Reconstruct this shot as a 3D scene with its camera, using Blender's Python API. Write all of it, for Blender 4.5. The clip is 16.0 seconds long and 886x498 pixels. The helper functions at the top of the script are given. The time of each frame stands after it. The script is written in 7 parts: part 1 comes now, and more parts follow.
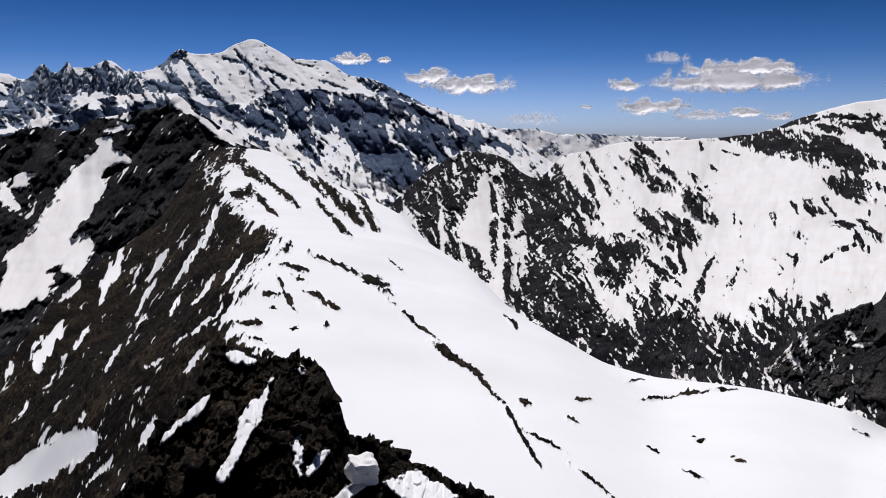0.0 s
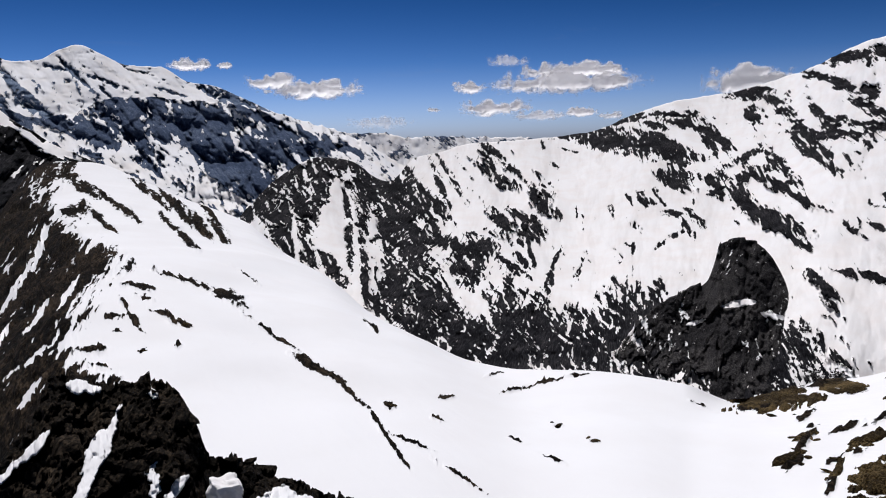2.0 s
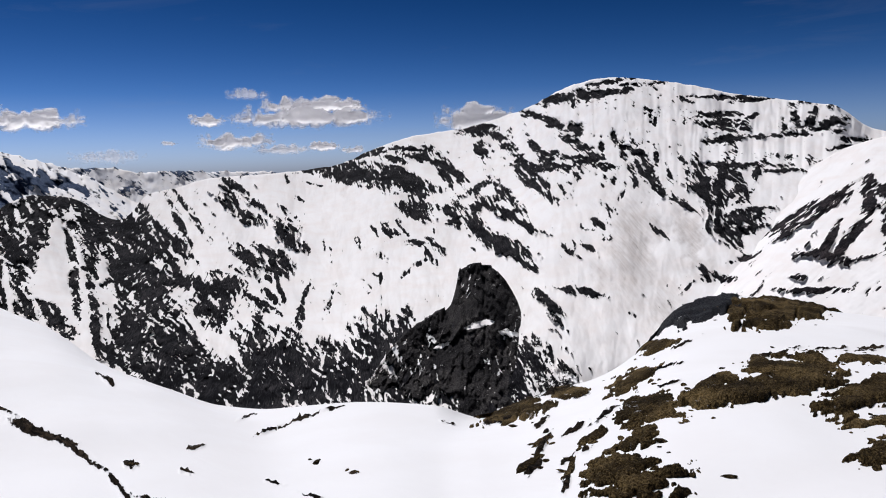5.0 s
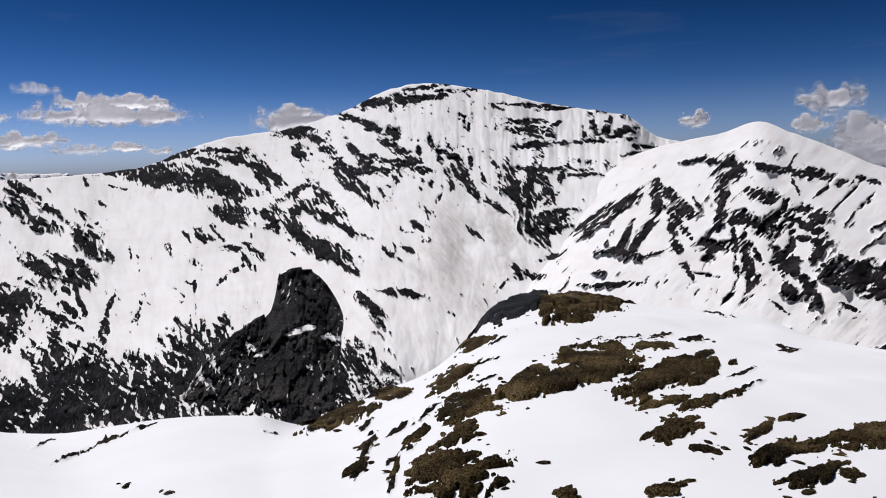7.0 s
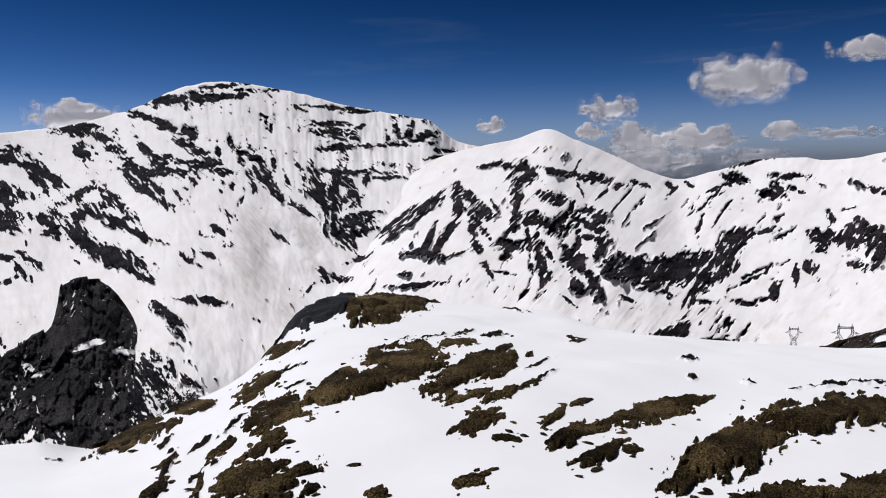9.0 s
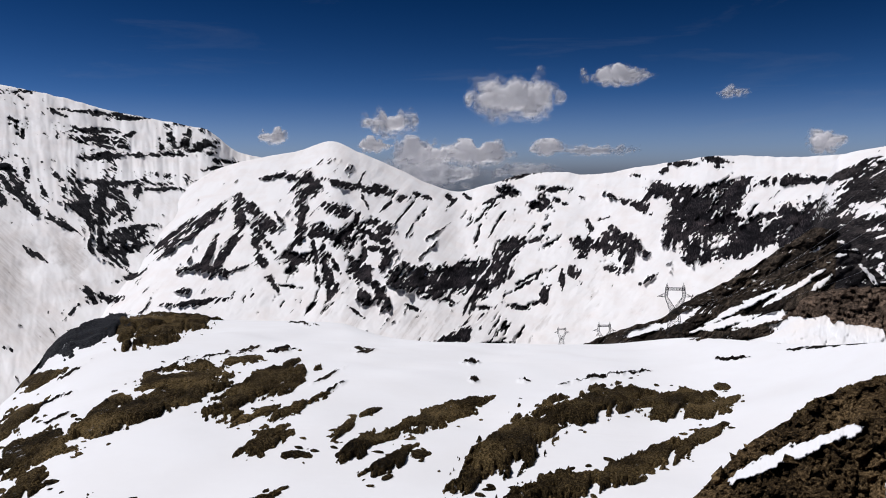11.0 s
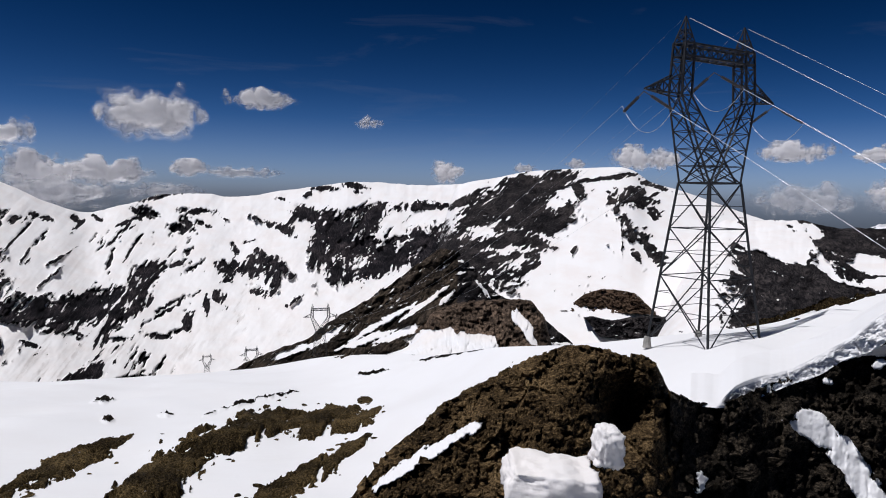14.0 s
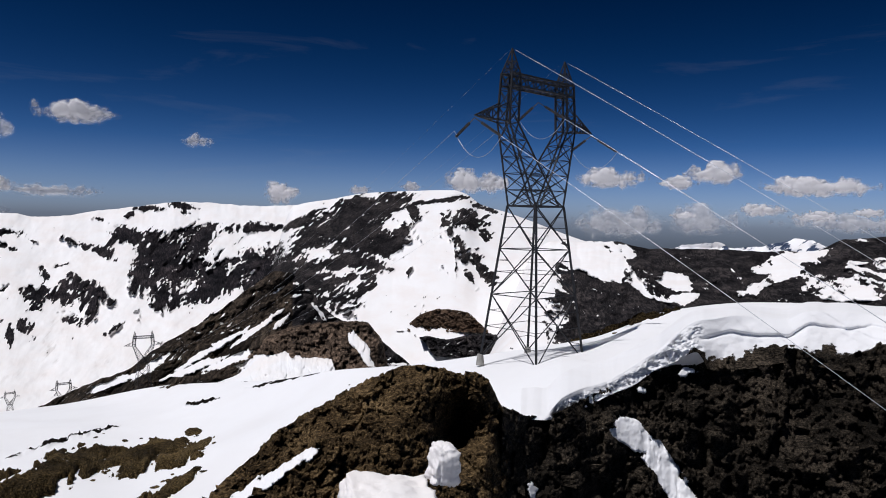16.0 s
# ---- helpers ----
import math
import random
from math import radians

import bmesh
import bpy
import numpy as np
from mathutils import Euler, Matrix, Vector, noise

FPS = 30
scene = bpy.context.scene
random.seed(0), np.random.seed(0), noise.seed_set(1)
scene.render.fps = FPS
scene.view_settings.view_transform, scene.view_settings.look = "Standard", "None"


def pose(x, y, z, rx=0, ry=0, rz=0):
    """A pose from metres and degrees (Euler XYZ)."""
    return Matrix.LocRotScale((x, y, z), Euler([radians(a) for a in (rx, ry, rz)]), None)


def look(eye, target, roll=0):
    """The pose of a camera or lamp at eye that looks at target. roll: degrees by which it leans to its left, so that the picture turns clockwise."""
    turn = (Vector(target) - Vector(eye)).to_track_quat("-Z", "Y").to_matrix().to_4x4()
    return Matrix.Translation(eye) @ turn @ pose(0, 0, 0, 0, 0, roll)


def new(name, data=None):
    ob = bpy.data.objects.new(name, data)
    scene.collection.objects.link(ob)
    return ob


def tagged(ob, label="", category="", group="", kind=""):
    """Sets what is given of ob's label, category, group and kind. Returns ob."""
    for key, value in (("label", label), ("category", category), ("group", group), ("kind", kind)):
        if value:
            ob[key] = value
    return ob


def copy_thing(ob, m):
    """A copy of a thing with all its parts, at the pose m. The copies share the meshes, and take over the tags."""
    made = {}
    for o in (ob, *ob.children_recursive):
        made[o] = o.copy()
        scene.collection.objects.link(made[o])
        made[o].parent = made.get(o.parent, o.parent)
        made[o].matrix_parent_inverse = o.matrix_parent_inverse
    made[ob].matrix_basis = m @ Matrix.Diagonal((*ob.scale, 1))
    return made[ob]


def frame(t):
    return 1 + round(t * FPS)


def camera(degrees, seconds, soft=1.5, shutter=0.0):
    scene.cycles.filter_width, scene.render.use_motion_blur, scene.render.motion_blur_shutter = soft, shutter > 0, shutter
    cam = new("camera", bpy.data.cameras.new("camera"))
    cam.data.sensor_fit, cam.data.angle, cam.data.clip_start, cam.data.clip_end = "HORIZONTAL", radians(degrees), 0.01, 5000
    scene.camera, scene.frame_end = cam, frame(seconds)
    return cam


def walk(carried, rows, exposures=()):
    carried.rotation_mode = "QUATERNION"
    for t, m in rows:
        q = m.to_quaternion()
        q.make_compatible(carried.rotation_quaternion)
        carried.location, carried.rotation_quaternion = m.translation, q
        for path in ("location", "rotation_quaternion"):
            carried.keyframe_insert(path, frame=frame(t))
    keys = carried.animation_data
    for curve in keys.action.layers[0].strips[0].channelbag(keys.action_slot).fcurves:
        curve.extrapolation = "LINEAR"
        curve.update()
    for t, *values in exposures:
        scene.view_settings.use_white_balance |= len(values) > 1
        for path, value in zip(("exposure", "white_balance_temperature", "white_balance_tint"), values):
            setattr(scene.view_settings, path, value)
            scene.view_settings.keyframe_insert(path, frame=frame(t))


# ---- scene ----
EYE = 20.0
cam = camera(61.34, 16.0, soft=1.0)
# seconds, yaw, pitch, roll: the camera turns where it hovers
ROWS = [
    (0.0, 0.01, -8.45, -0.06),
    (0.5, -2.38, -8.60, 0.21),
    (1.0, -4.94, -8.65, 0.67),
    (1.5, -8.12, -8.50, 1.19),
    (2.0, -11.36, -8.28, 1.57),
    (2.5, -14.42, -8.02, 1.79),
    (3.0, -17.72, -7.62, 1.98),
    (3.5, -20.83, -7.22, 2.04),
    (4.0, -24.18, -6.80, 2.01),
    (6.5, -40.69, -6.36, 1.68),
    (7.0, -44.39, -6.49, 1.57),
    (7.5, -47.93, -6.57, 1.45),
    (8.0, -51.69, -6.64, 1.27),
    (10.5, -71.14, -6.16, 0.62),
    (11.0, -75.51, -5.90, 0.43),
    (11.5, -79.71, -5.64, 0.19),
    (12.0, -84.27, -5.41, -0.06),
    (12.5, -88.86, -5.16, -0.35),
    (13.0, -93.13, -4.84, -0.61),
    (13.5, -97.73, -4.41, -0.85),
    (14.0, -102.15, -4.02, -0.99),
    (14.5, -105.88, -3.65, -1.08),
    (15.0, -109.42, -3.17, -1.12),
    (15.5, -112.22, -2.70, -1.19),
    (16.0, -114.67, -2.12, -1.27),
]
walk(cam, [(t, pose(0, 0, EYE, 90 + pitch, roll, yaw)) for t, yaw, pitch, roll in ROWS],
     exposures=[(0.0, -0.36, 6200, 12.5), (7.0, -0.42, 6200, 12.5), (16.0, -0.47, 6150, 12.0)])

# ---- light ----
SUN_AZ, SUN_EL = -12.0, 66.0
world = bpy.data.worlds.new("sky")
scene.world = world
world.use_nodes = True
wn, wl = world.node_tree.nodes, world.node_tree.links
sky = wn.new("ShaderNodeTexSky")
sky.sky_type, sky.sun_disc = "NISHITA", False
sky.sun_elevation, sky.sun_rotation = radians(SUN_EL), radians(SUN_AZ)
sky.altitude, sky.air_density, sky.dust_density, sky.ozone_density = 2600, 1.0, 3.6, 1.5
grey = wn.new("ShaderNodeRGBToBW")
deepen = wn.new("ShaderNodeMath")
deepen.operation = "MULTIPLY"
deepen.inputs[1].default_value = 0.218
steep = wn.new("ShaderNodeMath")
steep.operation = "POWER"
steep.inputs[1].default_value = 1.75
tint = wn.new("ShaderNodeVectorMath")
tint.operation = "MULTIPLY"
tint.inputs[1].default_value = (0.78, 0.89, 1.27)
clear = wn.new("ShaderNodeVectorMath")
clear.operation = "SCALE"
wl.new(sky.outputs[0], grey.inputs[0])
wl.new(grey.outputs[0], deepen.inputs[0])
wl.new(sky.outputs[0], tint.inputs[0])
wl.new(tint.outputs[0], clear.inputs[0])
wl.new(deepen.outputs[0], steep.inputs[0])
most = wn.new("ShaderNodeMath")
most.operation = "MINIMUM"
most.inputs[1].default_value = 2.6
wl.new(steep.outputs[0], most.inputs[0])
wl.new(most.outputs[0], clear.inputs["Scale"])
rich = wn.new("ShaderNodeHueSaturation")
rich.inputs["Saturation"].default_value = 1.26
wl.new(clear.outputs[0], rich.inputs["Color"])
# thin high cirrus
cirrus_at = wn.new("ShaderNodeMapping")
cirrus_at.inputs["Rotation"].default_value, cirrus_at.inputs["Scale"].default_value = (0.1, 0.06, 0.4), (2.2, 2.2, 17.0)
wl.new(wn.new("ShaderNodeTexCoord").outputs["Generated"], cirrus_at.inputs["Vector"])
fibres = wn.new("ShaderNodeTexNoise")
fibres.inputs["Scale"].default_value, fibres.inputs["Detail"].default_value, fibres.inputs["Roughness"].default_value, fibres.inputs["Distortion"].default_value = 1.6, 7, 0.6, 0.5
wl.new(cirrus_at.outputs[0], fibres.inputs["Vector"])
fibre_range = wn.new("ShaderNodeMapRange")
for slot, v in zip(("From Min", "From Max", "To Min", "To Max"), (0.6, 0.9, 0.0, 0.14)):
    fibre_range.inputs[slot].default_value = v
wl.new(fibres.outputs[0], fibre_range.inputs["Value"])
veil = wn.new("ShaderNodeMix")
veil.data_type = "RGBA"
veil.inputs["B"].default_value = (7.0, 7.4, 8.2, 1)
wl.new(fibre_range.outputs[0], veil.inputs["Factor"])
# pale haze low over the horizon
rise = wn.new("ShaderNodeSeparateXYZ")
wl.new(wn["Texture Coordinate"].outputs["Generated"], rise.inputs[0])
haze_range = wn.new("ShaderNodeMapRange")
for slot, v in zip(("From Min", "From Max", "To Min", "To Max"), (0.0, 0.1, 0.36, 0.0)):
    haze_range.inputs[slot].default_value = v
wl.new(rise.outputs["Z"], haze_range.inputs["Value"])
pale = wn.new("ShaderNodeHueSaturation")
pale.inputs["Saturation"].default_value, pale.inputs["Value"].default_value = 0.42, 1.0
wl.new(rich.outputs[0], pale.inputs["Color"])
haze = wn.new("ShaderNodeMix")
haze.data_type = "RGBA"
wl.new(haze_range.outputs[0], haze.inputs["Factor"])
wl.new(rich.outputs[0], haze.inputs["A"])
wl.new(pale.outputs[0], haze.inputs["B"])
wl.new(haze.outputs["Result"], veil.inputs["A"])
wl.new(veil.outputs["Result"], wn["Background"].inputs[0])
wn["Background"].inputs[1].default_value = 0.05
sun = new("sun", bpy.data.lights.new("sun", "SUN"))
sun.data.energy, sun.data.angle, sun.data.color = 5.0, radians(0.5), (1.0, 0.965, 0.92)
a, e = radians(SUN_AZ), radians(SUN_EL)
sun.matrix_world = look((200 * math.sin(a) * math.cos(e), 200 * math.cos(a) * math.cos(e), 200 * math.sin(e)), (0, 0, 0))


# ---- noise and interpolation ----
def hashed(i, j, seed):
    h = (i.astype(np.int64) * 374761393 + j.astype(np.int64) * 668265263 + seed * 982451653) & 0xFFFFFFFF
    h = ((h ^ (h >> 13)) * 1274126177) & 0xFFFFFFFF
    return ((h ^ (h >> 16)) & 0xFFFF) / 32767.5 - 1.0


def value(x, y, seed=0):
    """Smooth noise from -1 to 1."""
    i, j = np.floor(x), np.floor(y)
    u, v = x - i, y - j
    u, v = u * u * u * (u * (u * 6 - 15) + 10), v * v * v * (v * (v * 6 - 15) + 10)
    a, b = hashed(i, j, seed), hashed(i + 1, j, seed)
    c, d = hashed(i, j + 1, seed), hashed(i + 1, j + 1, seed)
    return (a + (b - a) * u) * (1 - v) + (c + (d - c) * u) * v


def fbm(x, y, seed=0, octaves=5, gain=0.5):
    total, amp, s = 0.0, 1.0, 0.0
    for o in range(octaves):
        total = total + amp * value(x * 0.8 + y * 0.6, y * 0.8 - x * 0.6, seed + o)
        x, y, s, amp = x * 2.03 + 7.1, y * 2.03 + 3.7, s + amp, amp * gain
    return total / s * 1.6


def ridged(x, y, seed=0, octaves=5, gain=0.5):
    total, amp, s = 0.0, 1.0, 0.0
    for o in range(octaves):
        total = total + amp * (1 - 2 * np.abs(value(x, y, seed + o)))
        x, y, s, amp = x * 2.03 + 5.3, y * 2.03 + 1.9, s + amp, amp * gain
    return total / s


def facets(x, y, seed=0):
    """Broken rock: flat faces that meet at sharp edges, about -1 to 1."""
    i, j = np.floor(x), np.floor(y)
    best, out = np.full(x.shape, 9.0), np.zeros(x.shape)
    for a in (-1, 0, 1):
        for b in (-1, 0, 1):
            p, q = i + a, j + b
            dx, dy = x - p - 0.5 - 0.45 * hashed(p, q, seed), y - q - 0.5 - 0.45 * hashed(p, q, seed + 1)
            r = dx * dx + dy * dy
            nearer = r < best
            best = np.where(nearer, r, best)
            out = np.where(nearer, 0.45 * hashed(p, q, seed + 2) + 0.8 * dx * hashed(p, q, seed + 3) + 0.8 * dy * hashed(p, q, seed + 4), out)
    return out


def broken(x, y, seed=0):
    """Faces on faces, three sizes."""
    wx, wy = x + 0.25 * fbm(x, y, seed + 11, 3), y + 0.25 * fbm(x + 7, y + 3, seed + 13, 3)
    return facets(wx, wy, seed) + 0.45 * facets(wx * 2.7, wy * 2.7, seed + 20) + 0.2 * facets(wx * 6.9, wy * 6.9, seed + 40)


def glide(x, nodes, col):
    """Cubic through the nodes without overshoot."""
    n = np.array(nodes, float)
    xs, ys = n[:, 0], n[:, col]
    h = np.diff(xs)
    m = np.diff(ys) / h
    t = np.zeros(len(xs))
    t[1:-1] = np.where(m[:-1] * m[1:] > 0, 2 * m[:-1] * m[1:] / np.where(np.abs(m[:-1] + m[1:]) < 1e-9, 1, m[:-1] + m[1:]), 0)
    k = np.clip(np.searchsorted(xs, x) - 1, 0, len(h) - 1)
    u = np.clip((x - xs[k]) / h[k], 0, 1)
    return ((1 + 2 * u) * (1 - u) ** 2 * ys[k] + u * (1 - u) ** 2 * h[k] * t[k]
            + u * u * (3 - 2 * u) * ys[k + 1] + u * u * (u - 1) * h[k] * t[k + 1])


def place(az, el, d):
    """World places by compass angle and height angle from the hover point, and level distance."""
    a = np.radians(az)
    return np.stack([d * np.sin(a), d * np.cos(a), EYE + d * np.tan(np.radians(el))], -1)


def spots(az, el, patches, floor=-0.75, seed=201):
    """A field of rock: above 0 in a patch, below 0 out of it. A patch: az, el, half length, half breadth, tilt (degrees, counterclockwise), strength; below 0 it takes rock away.
    Its outline is frayed along its own length, as beds and gullies fray it."""
    best, less = np.full(az.shape, floor), np.zeros(az.shape)
    for pa, pe, w, h, tilt, k in patches:
        c, s = math.cos(radians(tilt)), math.sin(radians(tilt))
        reach = 1.7 * max(w, h) + 0.3
        near = (np.abs(az - pa) < reach) & (np.abs(el - pe) < reach)
        if near.any():
            x, y = az[near] - pa, el[near] - pe
            u, v = x * c + y * s, y * c - x * s
            size = min(max(1.3 * min(w, h), 0.16), 0.9)
            nu = fbm(u / (2.0 * size) + pa * 3.7, v / size + pe * 2.3, seed, 5, 0.62)
            nv = fbm(u / (2.0 * size) - pa * 1.9, v / size + pe * 4.1, seed + 9, 5, 0.62)
            r = np.sqrt(((u + 0.9 * size * nu) / w) ** 2 + ((v + 0.55 * size * nv) / h) ** 2)
            if k > 0:
                best[near] = np.maximum(best[near], k - 0.85 * r - 0.25 * np.clip(r - 1.2, 0, 1))
            else:
                less[near] = np.maximum(less[near], np.clip(3.4 - 3 * r, 0, 1) * -k)
    return best - less


def gullies(az, el, dip, size, seed):
    """Thin lines of snow down a rock face."""
    c, s = math.cos(radians(dip)), math.sin(radians(dip))
    wx = az + 0.5 * size * fbm(az / size / 2, el / size / 2, seed + 50, 3)
    return np.clip(ridged((wx * c + el * s) / (size * 5), (el * c - wx * s) / size, seed, 3) - 0.35, 0, 1)


def flecks(az, el, dip, size, long, seed):
    """Scattered small rocks drawn out along a dip."""
    return 1.5 * np.clip(streaks(az, el, dip, size, long, seed, 3) - 0.28, 0, 0.7)


def streaks(az, el, dip, size, long, seed, octaves=5):
    """Noise drawn out along a dip; size: degrees."""
    c, s = math.cos(radians(dip)), math.sin(radians(dip))
    wx = az + 0.35 * size * fbm(az / size / 2, el / size / 2, seed + 50, 2)
    return fbm((wx * c + el * s) / (size * long), (el * c - wx * s) / size, seed, octaves, 0.6)


# ---- materials ----
def material(name):
    m = bpy.data.materials.new(name)
    m.use_nodes = True
    return m, m.node_tree.nodes, m.node_tree.links, m.node_tree.nodes["Principled BSDF"]


def ramp(nodes, links, source, stops):
    r = nodes.new("ShaderNodeValToRGB")
    while len(r.color_ramp.elements) < len(stops):
        r.color_ramp.elements.new(0.5)
    for e, (p, c) in zip(r.color_ramp.elements, stops):
        e.position, e.color = p, (*c, 1)
    links.new(source, r.inputs[0])
    return r.outputs[0]


def noise_node(nodes, links, coord, scale, detail=6, rough=0.6):
    n = nodes.new("ShaderNodeTexNoise")
    n.inputs["Scale"].default_value, n.inputs["Detail"].default_value, n.inputs["Roughness"].default_value = scale, detail, rough
    links.new(coord, n.inputs["Vector"])
    return n.outputs[0]


def math_node(nodes, links, op, a, b):
    n = nodes.new("ShaderNodeMath")
    n.operation = op
    for k, v in enumerate((a, b)):
        if isinstance(v, (int, float)):
            n.inputs[k].default_value = v
        else:
            links.new(v, n.inputs[k])
    return n.outputs[0]


def alpine(name, grain, dark, mid, light, snow=(0.80, 0.80, 0.815), dust=(0.80, 0.765, 0.745), edge=0.4, bump=0.6, crack=0.0, detail=8, flow=None, rough=0.68):
    """Snow and rock: the vertex field rock, broken up by noise, tells which. grain: metres of the rock's finer blocks; crack: depth of its fractures;
    flow: compass angle that the face is seen under, dip of its beds and gullies, how far they draw the grain out, and the grain's share in depth."""
    m, n, l, p = material(name)
    co = n.new("ShaderNodeNewGeometry").outputs["Position"]
    at, soil = n.new("ShaderNodeAttribute"), n.new("ShaderNodeAttribute")
    at.attribute_name, soil.attribute_name = "rock", "dirt"
    lie = co
    if flow:
        a, d = radians(flow[0]), radians(flow[1])
        level = Vector((math.cos(a), -math.sin(a), 0))
        beds = (level * math.cos(d) + Vector((0, 0, math.sin(d))), level * -math.sin(d) + Vector((0, 0, math.cos(d))), Vector((math.sin(a), math.cos(a), 0)))
        axes = n.new("ShaderNodeCombineXYZ")
        for k, (axis, squeeze) in enumerate(zip(beds, (1 / flow[2], 1.0, flow[3]))):
            dot = n.new("ShaderNodeVectorMath")
            dot.operation = "DOT_PRODUCT"
            dot.inputs[1].default_value = axis * squeeze
            l.new(co, dot.inputs[0])
            l.new(dot.outputs["Value"], axes.inputs[k])
        lie = axes.outputs[0]
    fine = noise_node(n, l, lie, 1.0 / grain, detail, rough)
    finer = noise_node(n, l, lie, 4.0 / grain, 6, 0.7)
    broad = noise_node(n, l, co, 0.12 / grain, 4, 0.55)
    f = math_node(n, l, "ADD", at.outputs["Fac"], math_node(n, l, "MULTIPLY", math_node(n, l, "SUBTRACT", fine, 0.5), edge * 4))
    f = math_node(n, l, "ADD", math_node(n, l, "MULTIPLY", f, 10.0), 0.5)
    mask = n.new("ShaderNodeClamp")
    l.new(f, mask.inputs[0])
    stone = ramp(n, l, math_node(n, l, "ADD", math_node(n, l, "MULTIPLY", finer, 0.65), math_node(n, l, "MULTIPLY", broad, 0.35)),
                 [(0.40, dark), (0.5, mid), (0.63, light)])
    white = ramp(n, l, broad, [(0.42, snow), (0.66, dust)])
    dirty = n.new("ShaderNodeMix")
    dirty.data_type = "RGBA"
    l.new(math_node(n, l, "MULTIPLY", soil.outputs["Fac"], fine), dirty.inputs["Factor"])
    l.new(white, dirty.inputs["A"])
    dirty.inputs["B"].default_value = (0.30, 0.25, 0.22, 1)
    mix = n.new("ShaderNodeMix")
    mix.data_type = "RGBA"
    l.new(mask.outputs[0], mix.inputs["Factor"])
    l.new(dirty.outputs["Result"], mix.inputs["A"])
    l.new(stone, mix.inputs["B"])
    l.new(mix.outputs["Result"], p.inputs["Base Color"])
    p.inputs["Roughness"].default_value = 0.9
    p.inputs["Specular IOR Level"].default_value = 0.06
    height = math_node(n, l, "MULTIPLY", finer, bump)
    if crack:
        v = n.new("ShaderNodeTexVoronoi")
        v.feature = "DISTANCE_TO_EDGE"
        v.inputs["Scale"].default_value = 1.1 / grain
        warp = n.new("ShaderNodeVectorMath")
        warp.operation = "MULTIPLY_ADD"
        swirl = n.new("ShaderNodeTexNoise")
        swirl.inputs["Scale"].default_value = 0.9 / grain
        l.new(lie, swirl.inputs["Vector"])
        l.new(swirl.outputs["Color"], warp.inputs[0])
        warp.inputs[1].default_value = (grain * 1.2,) * 3
        l.new(lie, warp.inputs[2])
        l.new(warp.outputs[0], v.inputs["Vector"])
        height = math_node(n, l, "ADD", height, math_node(n, l, "MULTIPLY", math_node(n, l, "MINIMUM", v.outputs["Distance"], 0.25), crack))
    b = n.new("ShaderNodeBump")
    b.inputs["Distance"].default_value = grain * 0.5
    l.new(math_node(n, l, "ADD", math_node(n, l, "MULTIPLY", height, mask.outputs[0]), math_node(n, l, "MULTIPLY", fine, 0.12)), b.inputs["Height"])
    l.new(b.outputs[0], p.inputs["Normal"])
    return m


def grid_mesh(name, P, rock, mat, dirt=None):
    nr, nc = P.shape[:2]
    me = bpy.data.meshes.new(name)
    i = (np.arange(nr - 1)[:, None] * nc + np.arange(nc - 1)[None]).ravel()
    quads = np.stack([i, i + 1, i + nc + 1, i + nc], -1)
    me.vertices.add(nr * nc)
    me.vertices.foreach_set("co", P.reshape(-1).astype(np.float32))
    me.loops.add(quads.size)
    me.loops.foreach_set("vertex_index", quads.ravel().astype(np.int32))
    me.polygons.add(len(quads))
    me.polygons.foreach_set("loop_start", (np.arange(len(quads)) * 4).astype(np.int32))
    me.update(calc_edges=True)
    me.polygons.foreach_set("use_smooth", np.ones(len(quads), bool))
    at = me.attributes.new("rock", "FLOAT", "POINT")
    at.data.foreach_set("value", rock.ravel().astype(np.float32))
    if dirt is not None:
        me.attributes.new("dirt", "FLOAT", "POINT").data.foreach_set("value", dirt.ravel().astype(np.float32))
    me.materials.append(mat)
    return me


